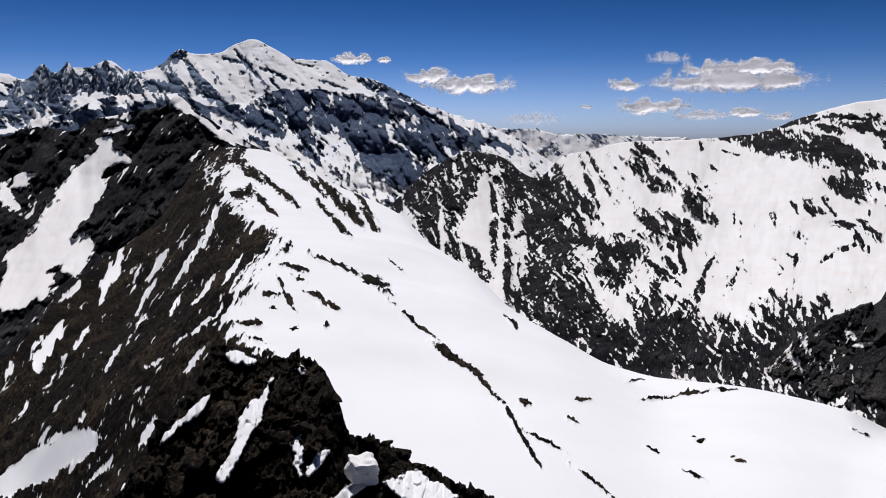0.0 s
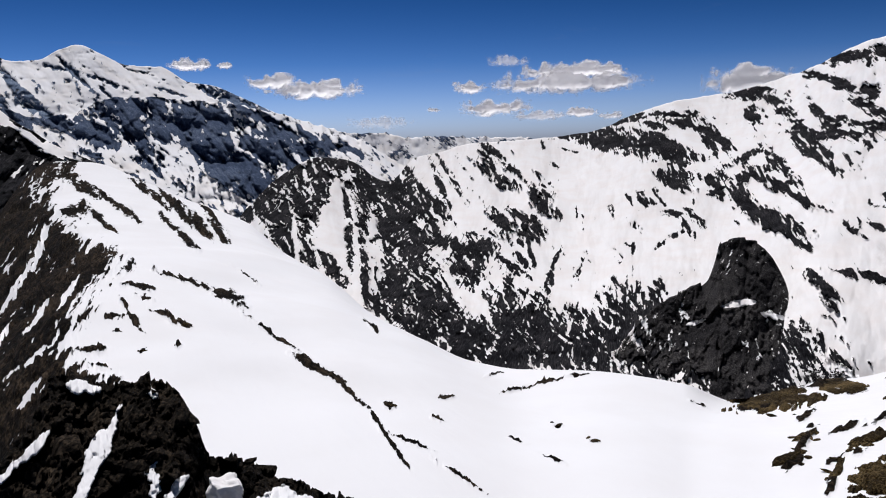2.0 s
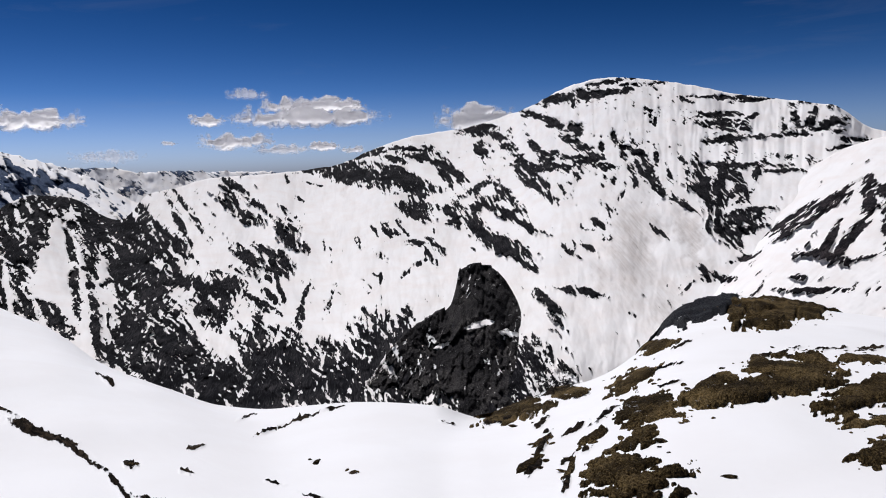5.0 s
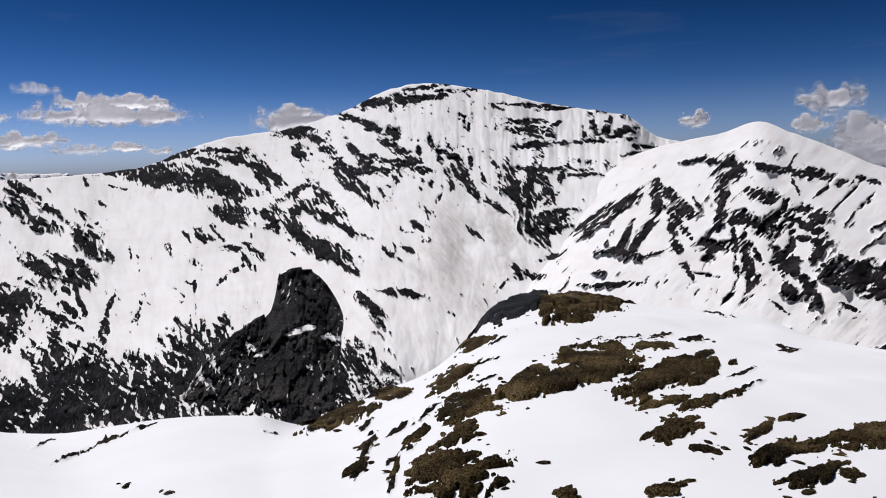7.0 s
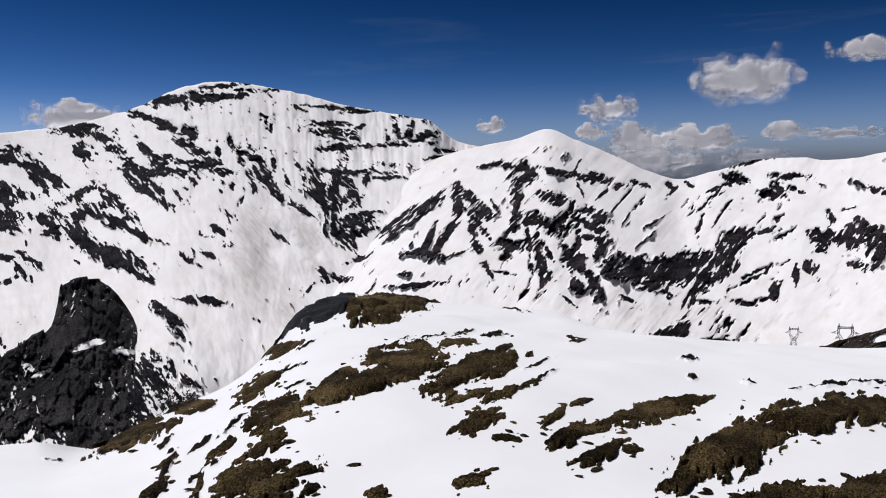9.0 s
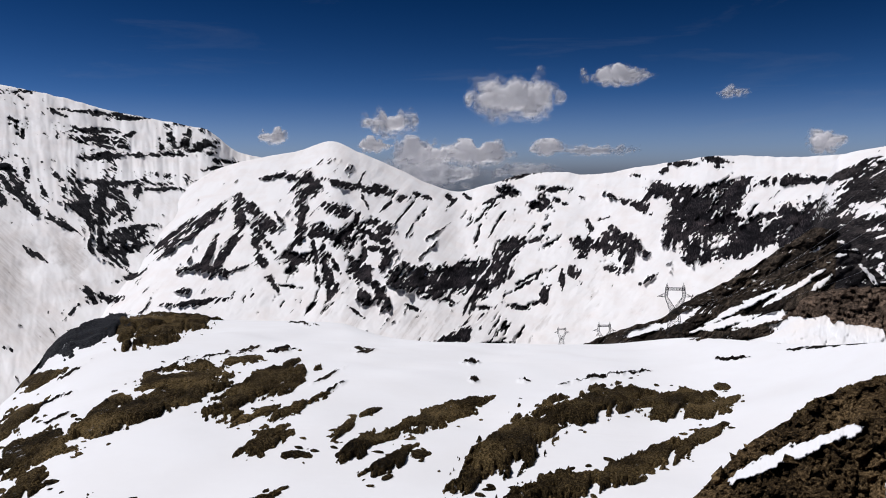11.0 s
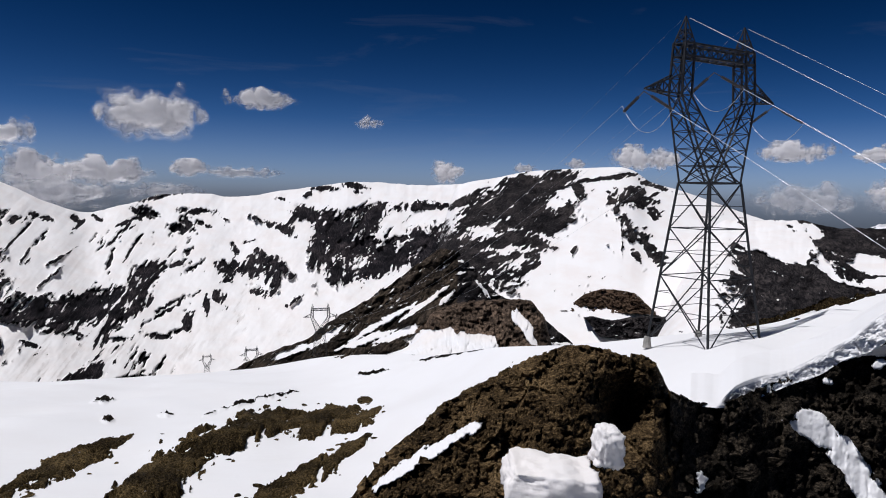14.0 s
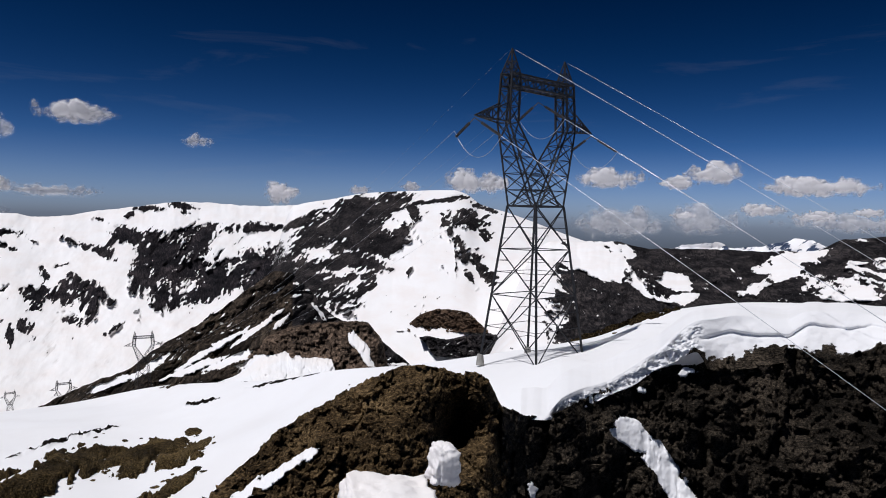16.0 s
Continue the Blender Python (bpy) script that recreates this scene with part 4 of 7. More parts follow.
FLANK_SNOW_A = [
    (-29.66, -21.9, 3.43, 1.19, 17, -1.6), (-22.08, -22.8, 3.37, 0.51, 35, -1.5), (-22.48, -20.79, 1.13, 0.26, 56, -1.2), (-19.11, -16.24, 1.34, 0.19, 43, -1.4),
    (-21.81, -16.07, 0.87, 0.15, 25, -1.3), (-18.43, -13.86, 1.17, 0.17, 38, -1.3), (-19.96, -14.55, 0.75, 0.09, 42, -1.2), (-24.53, -15.37, 1.21, 0.17, 56, -1.2),
    (-28.5, -14.02, 1.8, 0.43, 62, -1.3), (-24.28, -9.67, 1.93, 0.34, 64, -1.2), (-23.07, -17.81, 0.47, 0.11, 40, -1.2), (-25.88, -22.91, 1.22, 0.15, 37, -1.3),
    (-20.03, -12, 1.04, 0.15, 56, -1.2), (-17.89, -10.91, 1.69, 0.17, 48, -1.3), (-15.82, -9.57, 1.32, 0.17, 57, -1.2),
]
FLANK_SNOW_B = [
    (-16.96, -12.63, 0.51, 0.09, 61, -1), (-22.13, -11.43, 1.48, 0.17, 58, -1.2), (-21.14, -9.08, 1.57, 0.21, 55, -1.2), (-18.58, -8.4, 1.48, 0.17, 62, -1.2),
    (-14.06, -6.49, 1.16, 0.17, 52, -1.2), (-12.61, -6.21, 0.61, 0.13, 36, -1.2), (-17.41, -6.59, 1.68, 0.21, 69, -1.2), (-19.63, -9.78, 1.71, 0.13, 58, -1.2),
    (-29.75, -11.12, 1.03, 0.21, 51, -1), (-27.12, -10.62, 1.2, 0.26, 43, -1), (-26.45, -13.79, 1.01, 0.13, 50, -1), (-15.79, -3.74, 0.95, 0.3, 55, -1.2),
]

NEAR_SNOW = [
    (-15.59, -21.49, 3.9, 0.53, 57, -1.8), (-10.12, -24.04, 1.18, 0.42, 46, -1.5), (-10.99, -17.35, 0.25, 0.42, -3, -1.4), (-1.77, -26.34, 2.56, 0.77, -16, -1.9),
    (-11.64, -23.22, 0.42, 1.67, -4, -1.2), (-15.67, -16.22, 1.07, 0.41, -24, -1.5), (-19.75, -20.07, 2.39, 0.4, 38, -1.3), (-7.48, -26.24, 2.53, 0.42, 27, -1.3),
]

CRAG_SNOW = [
    (129.4, -15.3, 2.02, 0.73, -30, -2), (132.1, -17.9, 2.9, 0.9, -52, -2), (101.3, -19.4, 4.9, 0.4, 30, -2.0), (132.95, -10.66, 0.64, 0.36, 5, -1.6),
    (129.91, -12.04, 0.24, 0.24, 4, -1.4), (121.94, -19.82, 0.33, 0.82, 3, -1),
]

DEBRIS = [
    (44.91, -6.46, 1.96, 5.65, -7, 0.9), (48.84, -6.12, 0.95, 3.24, 19, 0.9), (46.99, -10.84, 2.61, 3.04, -1, 0.6), (42.22, -8.98, 1.74, 3.92, -27, 0.5),
    (67.27, -11.73, 2.31, 0.31, 45, 0.6), (70.92, -11.89, 2.96, 0.3, 46, 0.6), (73.7, -12.43, 2.14, 0.28, 47, 0.6), (23.17, -1.01, 0.78, 2.33, -2, 0.5),
    (28.14, -2.43, 2.85, 1.22, -2, 0.4), (50.65, -0.15, 2.55, 0.6, -2, 0.4),
]

FANS = [
    (67, -9.16, 0.43, 2.14, -32, 0.8), (69.12, -10.94, 2.59, 0.3, 46, 0.7), (71.3, -11.42, 3.03, 0.26, 47, 0.7), (73.5, -11.03, 3.04, 0.3, 49, 0.7),
    (75.25, -11.91, 2.61, 0.26, 48, 0.6), (78.33, -11.49, 1.74, 0.43, 45, 0.5), (86.95, -9.23, 0.51, 2.11, -19, 0.6), (90.28, -9.55, 0.41, 2.07, -13, 0.5),
    (83.13, -11.43, 2.57, 0.43, 21, 0.4), (56.3, -8.68, 2.4, 0.32, 27, 0.6),
]

# near ground: az, el and level distance of its skyline
SKYLINE_WEST = [(-180, -30, 60), (-60, -24, 160), (-31.5, -14.6, 260), (-26.7, -9.9, 330), (-21.4, -6.2, 420), (-16.1, -0.7, 480), (-13.7, -0.85, 480),
                (-10.4, -2.34, 450), (-7.9, -3.63, 420), (-3.65, -5.6, 370), (-1.05, -8, 330), (2, -10.1, 280), (5.1, -13.1, 230), (8.7, -15.1, 200),
                (13, -16.8, 165), (17.3, -17.5, 140), (21.6, -17.5, 130), (29.3, -18.1, 125), (33.2, -19.1, 140), (35.7, -18.3, 152), (37.9, -17.3, 166), (40.2, -16.7, 178), (42, -16.4, 190)]
SKYLINE_EAST = [(46, -13.4, 215), (48.3, -11, 240), (52, -9.9, 250), (58.4, -10.7, 255), (63.7, -11.1, 255), (67.5, -11.4, 255), (72, -13.1, 255), (78, -13.2, 250),
                (87, -13, 230), (95.5, -12.1, 185), (101.5, -12.1, 150), (106.7, -11.4, 122), (112, -11, 110), (118, -10.1, 104), (126, -8.5, 115),
                (132, -6.1, 122), (138, -5.2, 125), (145, -5, 125), (155, -7, 110), (180, -30, 60)]
SKYLINE = SKYLINE_WEST + SKYLINE_EAST
# the crest between the rocky flank and the snow: el, az
CREST = [(-40, 8), (-26.8, 1), (-26, -0.5), (-24.4, -4.2), (-22.8, -7.5), (-21.4, -10.5), (-19.4, -11.3), (-17.2, -12), (-15.9, -14), (-14.8, -16), (-13.9, -16.6),
         (-11.5, -15.7), (-9.5, -13.9), (-8.2, -12.6), (-6.9, -13.5), (-5.6, -14.7), (-3.9, -16.2), (-2.3, -16.7), (-0.7, -15.7), (2, -15.7)]


# the top of the near cliff
CLIFF_TOP = [(92, -25, 34), (97.9, -19.6, 38), (100.9, -17.1, 40), (103.6, -15.2, 41), (107, -13.3, 42), (110.4, -11.6, 43), (113, -10.9, 44), (115.6, -11.3, 45), (118.3, -11.9, 47), (119.6, -13.7, 50),
             (121.4, -14.4, 53), (122.9, -14.6, 56), (124.8, -13.4, 61), (126.8, -12.3, 66), (128.9, -11.5, 70), (131.7, -10.3, 75), (136.3, -9.2, 80), (140, -8.4, 83), (142.8, -8.6, 84), (145.6, -7.5, 85), (155, -9, 85)]


# height of the far edge of the ground, smoothed: az, z from the eye
SWELL = [(-180, -25), (-60, -65), (-31, -68), (-14, -20), (0, -44), (13, -48), (25, -43), (40, -52), (55, -48), (70, -53), (80, -57), (90, -52), (100, -35), (112, -21.5), (126, -17), (140, -11.5), (155, -13), (180, -30)]


def ground_height(az, d):
    """The snow surface, before rocks."""
    top, far = glide(az, SKYLINE, 1), glide(az, SKYLINE, 2)
    x = np.clip((d - 24) / (far - 24), 0, 1)
    low = -25 - 3 * np.cos(np.radians(az - 44))
    low = low + np.clip((az - 110) / 14, 0, 1) * np.clip((165 - az) / 15, 0, 1) * (8.5 + 3 * np.cos(np.radians(az - 44)))
    broad, edge = glide(az, SWELL, 1), far * np.tan(np.radians(top))
    z = low + (broad - low) * (0.45 * x + 0.55 * x ** 2.2) + (edge - broad) * x ** 6
    swell = 1.6 * fbm(d * np.sin(np.radians(az)) / 45, d * np.cos(np.radians(az)) / 45, 3, 3) * np.clip(x * 5, 0, 1) * np.clip((1 - x) * 4, 0, 1)
    el0 = np.degrees(np.arctan2(z, d))
    side = np.clip(glide(np.clip(el0, -39, 2), CREST, 1) - az, 0, 40) * np.clip((az + 60) / 20, 0, 1)
    z = z - 0.5 * np.radians(side) * d * (1 - x ** 4)
    drop = 70 * np.clip((glide(np.clip(az, 92, 155), CLIFF_TOP, 2) - 1 + 5 * np.clip((az - 121) / 3, 0, 1) - d) / 8, 0, 1) ** 0.7 * np.clip((az - 94) / 6, 0, 1)
    return EYE + z + swell - drop


def ground_distance(az, el):
    """Where the line of sight at az, el meets the snow."""
    near, far = np.full(az.shape, 24.0) + np.where(az > 96, 18.0, 0.0), glide(az, SKYLINE, 2)
    slope = np.tan(np.radians(el))
    for _ in range(24):
        mid = (near + far) / 2
        over = ground_height(az, mid) > EYE + mid * slope
        near, far = np.where(over, near, mid), np.where(over, mid, far)
    return near


def ground_rock(az, el):
    side = glide(np.clip(el, -39, 2), CREST, 1) - az
    flank = np.clip(side * 0.4, -1.5, 0.74) + 0.5 * streaks(az, el, 58, 0.6, 5.0, 301) + 0.4 * streaks(az, el, 55, 0.18, 6.0, 303) - 1.35 * gullies(az, el, 56, 0.4, 304)
    flank = np.where(side > -1.2, flank, -1.0)
    holes = 1.3 * spots(az, el, FLANK_SNOW_A + FLANK_SNOW_B, 0.0)
    west = np.maximum(flank + holes, spots(az, el, CREST_ROCKS_A + CREST_ROCKS_B + CREST_STREAKS) + 0.35 * streaks(az, el, -42, 0.3, 2.6, 305) + 0.2 * fbm(az * 4, el * 4, 306, 4) - 0.08)
    return np.maximum(west, np.maximum(spots(az, el, SNOW_LINES + SADDLE_LINES + KNOLL_STONES_A + KNOLL_STONES_B) + 0.35 * fbm(az * 3, el * 3, 309, 3) - 0.1, -0.9))


def build_ground():
    step = 0.13
    az = np.concatenate([np.arange(-180, -36, 1.0), np.arange(-36, 16, 0.075), np.arange(16, 150, step), np.arange(150, 180.5, 1.0)])
    t = (np.linspace(0, 1, 270) ** 0.8)[:, None]
    far = glide(az, SKYLINE, 2)
    d = 24 * (far / 24) ** t
    A = np.broadcast_to(az, d.shape)
    z = ground_height(A, d)
    el = np.degrees(np.arctan2(z - EYE, d))
    rock = ground_rock(A, el)
    xs, ys = d * np.sin(np.radians(A)), d * np.cos(np.radians(A))
    unseen = np.maximum(np.clip((-34 - el) / 4, 0, 1), np.maximum(np.clip((-42 - A) / 8, 0, 1), np.clip((A - 152) / 6, 0, 1)))
    rock = rock * (1 - unseen) + unseen * (0.6 * fbm(xs / 14, ys / 14, 321, 5) - 0.2)
    rough = ridged(xs / 9, ys / 9, 311, 5)
    soft = np.clip(rock * 1.1 + 0.45, 0, 1)
    z = z + soft * (0.1 + 0.004 * d * (0.4 + 0.5 * rough)) * np.clip((1 - t) * 30, 0, 1)
    z = z + soft * d * 0.007 * broken(A * 0.9 - 0.5 * el, el * 0.9 + 0.3 * A, 315) * np.clip((1 - t) * 30, 0, 1)
    P = np.stack([xs, ys, z], -1)
    inner = [np.stack([r * np.sin(np.radians(az)), r * np.cos(np.radians(az)), np.full(az.shape, EYE - 26.0 + 0.0 * r)], -1) for r in (0.0, 12)]
    P[0, :, 2] = np.minimum(P[0, :, 2], EYE - 24)
    rings = [(0.03, 0.012), (0.1, 0.06), (0.3, 0.25), (0.8, 0.75)]
    outer = []
    for k, drop in rings:
        r = far * (1 + k)
        outer.append(np.stack([r * np.sin(np.radians(az)), r * np.cos(np.radians(az)), P[-1, :, 2] - far * drop], -1))
    for r, zz in ((700, -420), (2000, -520), (4900, -560)):
        outer.append(np.stack([r * np.sin(np.radians(az)), r * np.cos(np.radians(az)), np.full(az.shape, float(zz))], -1))
    P = np.concatenate([np.array(inner), P, np.array(outer)])
    rock = np.concatenate([np.full((2, len(az)), -0.4), rock, rock[-1:].repeat(4, 0), np.full((3, len(az)), -0.3)])
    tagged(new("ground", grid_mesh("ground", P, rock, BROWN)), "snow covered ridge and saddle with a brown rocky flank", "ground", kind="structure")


build_ground()

massif = Slope(
    crest=[(-34, 3.9, 4400), (-30.1, 4.1, 4400), (-28.7, 3.74, 4400), (-27.6, 4.76, 4400), (-27, 4.24, 4400), (-25.8, 4.58, 4400), (-24.7, 4.77, 4400),
           (-23.7, 5.19, 4400), (-22.3, 4.48, 4400), (-20.4, 4.93, 4400), (-18.9, 6.13, 4400), (-17.9, 5.82, 4400), (-16.4, 5.95, 4400), (-15, 6.65, 4400),
           (-13.8, 7.0, 4400), (-12.6, 6.45, 4400), (-10.8, 5.69, 4400), (-8.8, 5.6, 4400), (-6.9, 4.54, 4400), (-5.5, 4.35, 4400), (-3.6, 3.54, 4400), (-1, 2.3, 4400), (3, 0.5, 4400)],
    foot=[(-34, -3, 3300), (3, -3, 3300)],
    relief=lambda az, el: 0.03 * ridged(az * 0.45 + 0.3 * el, el * 0.5, 11, 5), jag=lambda az: 0.02 + np.where(az < -19.5, 0.1, 0.05) * ridged(az * 1.3, 0 * az, 5, 4),
    rock=lambda az, el: spots(az, el, MASSIF_ROCKS_A + MASSIF_ROCKS_B, -0.6) + 0.3 * streaks(az, el, -50, 0.4, 2.6, 21) + 0.3 * streaks(az, el, -38, 0.16, 3.5, 26, 4) - 0.3 * gullies(az, el, -40, 0.4, 24) + 0.15, proud=0.003, seed=12, ledges=((-58, 0.7, 2.2, 0.005, 0.34), (60, 0.7, 2.2, 0.005, 0.3)))
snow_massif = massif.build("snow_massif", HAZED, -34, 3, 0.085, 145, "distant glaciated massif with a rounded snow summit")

NEEDLES = [(-26.17, 4.99, 2.01, 1601), (-27.54, 4.63, 0.84, 1621), (-23.8, 5.27, 1.56, 1641), (-22.32, 4.91, 1.1, 1661), (-29.16, 3.85, 0.84, 1681), (-25.03, 4.59, 0.78, 1701)]


def rock_needle(az, top, wide, seed):
    """A sharp granite spire on the crest of the massif."""
    spire = Slope(
        crest=[(az - wide, 2.2, 4150), (az - 0.55 * wide, top - 1.15, 4200), (az - 0.2 * wide, top - 0.45, 4230), (az, top, 4250), (az + 0.25 * wide, top - 0.6, 4230), (az + 0.6 * wide, top - 1.3, 4200), (az + wide, 2.2, 4150)],
        foot=[(az - wide, 2.0, 4100), (az, 0.8, 4000), (az + wide, 2.0, 4100)], relief=lambda a, e: 0.014 * broken(a * 1.2, e * 0.5, seed), jag=lambda a: 0.3 * facets(a * 1.7, 0 * a, seed + 5),
        rock=lambda a, e: 0.28 + 0.45 * streaks(a, e, 72, 0.35, 3.0, seed + 7) - 0.5 * gullies(a, e, -68, 0.4, seed + 8), proud=0.001, seed=seed, ledges=((66, 0.4, 2.4, 0.004, 0.3),))
    spire.build("rock_needle", HAZED, az - wide, az + wide, 0.06, 50, "jagged granite spire, its colour paled and blued as haze", drop=0.5, spread=(0.01, 0.03), owner=snow_massif)


for row in NEEDLES:
    rock_needle(*row)


fore = Slope(
    crest=[(-34, 0, 2700), (-30.4, 0.1, 2700), (-28.4, 1.07, 2700), (-26.3, 1.66, 2700), (-24.9, 2.44, 2700), (-23.4, 2.85, 2700), (-21.6, 3.08, 2700), (-19.4, 3.1, 2700),
           (-16.7, 2.2, 2700), (-15.1, 2.4, 2700), (-11.9, 3.46, 2700), (-9.4, 3.49, 2700), (-6.1, 3.19, 2700), (-3.6, 2.92, 2700), (-1, 2.3, 2700), (2, 1.38, 2700),
           (3.7, 0.83, 2700), (6.2, -0.43, 2700), (8, -1.7, 2700), (12, -3, 2700)],
    foot=[(-34, -9, 1700), (12, -9, 1700)],
    relief=lambda az, el: 0.04 * ridged(az * 0.5 + 0.3 * el, el * 0.4, 31, 3), jag=lambda az: 0.15 * ridged(az * 1.1, 0 * az, 35, 4),
    rock=lambda az, el: spots(az, el, RANGE_ROCKS_A + RANGE_ROCKS_B + RANGE_ROCKS_C, -0.7) + 0.3 * streaks(az, el, -62, 0.5, 2.6, 41) + 0.3 * streaks(az, el, -58, 0.18, 3.5, 47, 4) + 0.5 * flecks(az, el, -56, 0.3, 2.4, 46) - 0.5 * gullies(az, el, -62, 0.6, 44) + 0.4, seed=33, ledges=((-60, 0.9, 2.2, 0.009, 0.25), (62, 0.8, 2.2, 0.008, 0.15)))
fore.build("rocky_range", HAZY_GRANITE, -34, 12, 0.085, 160, "rocky range streaked with snow, haze painted into its blue-grey rock")

far_range = Slope(
    crest=[(2, 0.5, 4750), (4.1, 0.62, 4750), (6.6, 0.62, 4750), (9.2, 0.2, 4750), (13.3, 0.2, 4750), (15.7, 0.08, 4750), (24, -0.3, 4750)],
    foot=[(2, -3, 4500), (24, -3, 4500)], relief=lambda az, el: 0.01 * ridged(az * 1.5, el, 51, 4), jag=lambda az: 0.2 * ridged(az * 1.2, 0 * az, 55, 4),
    rock=lambda az, el: 0.5 * fbm(az * 1.2, el * 2, 57, 5) + 0.3 * broken(az * 1.2, el * 1.6, 58) - 0.3, proud=0.002)
far_range.build("far_range", HAZY_GRANITE, 2, 24, 0.08, 30, "far snowy peaks on the horizon")

peak = Slope(
    crest=[(-36, 0.6, 800), (-30.4, 0, 800), (-28.4, 0.7, 800), (-26, 0.45, 780), (-25, 1.1, 780), (-23.5, 1.5, 760), (-21.7, 1.92, 740), (-20.2, 2.14, 720), (-19.3, 2.94, 720),
           (-18.3, 2.16, 700), (-17.2, 1.38, 690), (-16, 0.49, 680), (-13.7, -0.73, 650), (-10, -3, 620)],
    foot=[(-36, -20, 330), (-26.7, -15, 400), (-21.4, -12, 440), (-10, -8, 520)],
    relief=lambda az, el: 0.05 * ridged(az * 0.3 - 0.2 * el, el * 0.2, 61, 5), jag=lambda az: 0.1 * ridged(az * 1.4, 0 * az, 65, 4),
    rock=lambda az, el: 0.3 * streaks(az, el, 55, 0.6, 2.0, 71) + 0.25 * broken(az * 1.2, el * 1.2, 76) - 0.3 * gullies(az, el, 62, 0.5, 74) + 0.85 + 1.25 * spots(az, el, PEAK_SNOW, 0.0), proud=0.01, seed=62, ledges=((50, 0.7, 1.8, 0.015, 0.35),))
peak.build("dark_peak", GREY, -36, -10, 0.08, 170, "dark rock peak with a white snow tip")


def strata(az, el):
    """Level rock bands cut by upright snow flutes below the summit."""
    dip = el + 0.16 * (az - 46) - 0.5 * fbm(az * 0.22, el * 0.22, 881, 3)
    band = 0.75 * value(az * 0.1, dip * 1.15, 883) + 0.5 * value(az * 0.25, dip * 3.1, 884)
    teeth = 0.8 * fbm(az * 3.2, el * 0.5, 885, 5, 0.62) + 0.3 * broken(az * 1.9, el * 1.6, 886)
    inside = np.clip((az - 36.5) * 0.7, 0, 1) * np.clip((60.5 - az) * 0.6, 0, 1) * np.clip((el + 3.5 - 0.1 * (az - 45)) * 0.6, 0, 1)
    return np.where(inside > 0, 1.0 * band + teeth - 0.95 - 1.5 * (1 - inside), -1.0)


def cirque_rock(az, el):
    specks = 1.4 * streaks(az, el, -52, 0.4, 2.6, 841, 5) - 1.6 + 0.5 * fbm(az * 0.3, el * 0.3, 845, 3)
    f = spots(az, el, CIRQUE_ROCKS)
    f = np.maximum(f, specks)
    high = np.clip((el + 1) / 3, 0, 1) * np.clip((az - 20) / 6, 0, 1)
    low = np.clip((-12.5 - el) / 2, 0, 1) * np.clip((40 - az) / 3, 0, 1)
    f = np.maximum(f, np.where(low > 0, low * 1.15 - 1.1 + 0.6 * streaks(az, el, -75, 0.5, 4.0, 843, 5) + 0.7 * fbm(az * 0.4, el * 0.3, 847, 3), -1))
    edge = np.clip((f + 0.62) / 0.3, 0, 1)
    rib = flecks(az, el, -58, 0.24, 3.0, 92) + 0.25 * streaks(az, el, -66, 0.45, 3.0, 91) + 0.35 * streaks(az, el, -70, 0.16, 3.5, 97, 4) + 0.12 * broken(az * 2, el * 2, 96) - 0.45 * gullies(az, el, -72, 0.42, 98)
    band = flecks(az, el, -24, 0.22, 3.0, 94) + 0.2 * streaks(az, el, -8, 0.25, 3, 95) + 0.35 * streaks(az, el, 80, 0.16, 3, 99, 4) - 0.5 * gullies(az, el, 82, 0.35, 93)
    return np.maximum(f + edge * (rib * (1 - high) + band * high) + 0.06, strata(az, el))


cirque = Slope(
    crest=[(-6, -7, 1500), (-3.6, -4.7, 1500), (-1, -2.36, 1500), (2, -1, 1550), (4.1, -1.3, 1600), (7.1, -2.98, 1600), (9.2, -1.27, 1700), (11.3, -0.84, 1750), (13.3, -0.3, 1800),
           (17.2, -0.15, 1850), (21, 0.14, 1900), (22.8, 0.42, 1900), (25, 1.28, 1900), (28.4, 2.32, 1950), (32.5, 2.84, 2000), (35.8, 3.7, 2000), (37.7, 4.4, 1920), (40.8, 5.74, 1830),
           (43, 6.03, 1780), (47.8, 5.41, 1740), (51.6, 4.45, 1730), (55.7, 3.66, 1730), (58.1, 3.15, 1730), (60.4, 1.52, 1740), (62, 1.1, 1740), (70, -2, 1740)],
    foot=[(-6, -22, 640), (30, -24, 640), (36, -23, 660), (43, -21.5, 780), (50, -20, 840), (70, -18, 840)],
    relief=lambda az, el: 0.022 * fbm(az * 0.16, el * 0.12, 81, 3) + 0.0045 * streaks(az, el, -66, 1.2, 2.6, 83, 4) + 0.0018 * streaks(az, el, 86, 0.5, 5, 84) + 0.006 * fbm(az * 0.5 + el * 0.25, el * 0.3, 86, 2) + 0.0035 * fbm(az * 1.2 + el * 0.6, el * 0.8, 87, 2) + 0.007 * np.clip((el + 3) / 3, 0, 1) * np.clip((az - 36) / 3, 0, 1) * ridged(az * 1.7, el * 0.25, 88, 3), jag=lambda az: 0.05 * fbm(az * 1.4, 0 * az, 85, 4), bend=1.1,
    rock=cirque_rock, proud=0.003, seed=82, mute=0.4, ledges=((-58, 0.6, 1.9, 0.008, 0.42), (-10, 0.7, 2.0, 0.008, 0.42)),
    high=lambda az, el: np.clip((el + 2.5) / 3, 0, 1) * np.clip((az - 20) / 6, 0, 1),
    dirt=lambda az, el: np.clip(np.maximum(1.2 * spots(az, el, DEBRIS), 0.0) + 0.14 * streaks(az, el, 80, 0.25, 5, 861) + 0.12 * fbm(az * 0.4, el * 0.4, 862, 3) + 0.04, 0, 0.8))
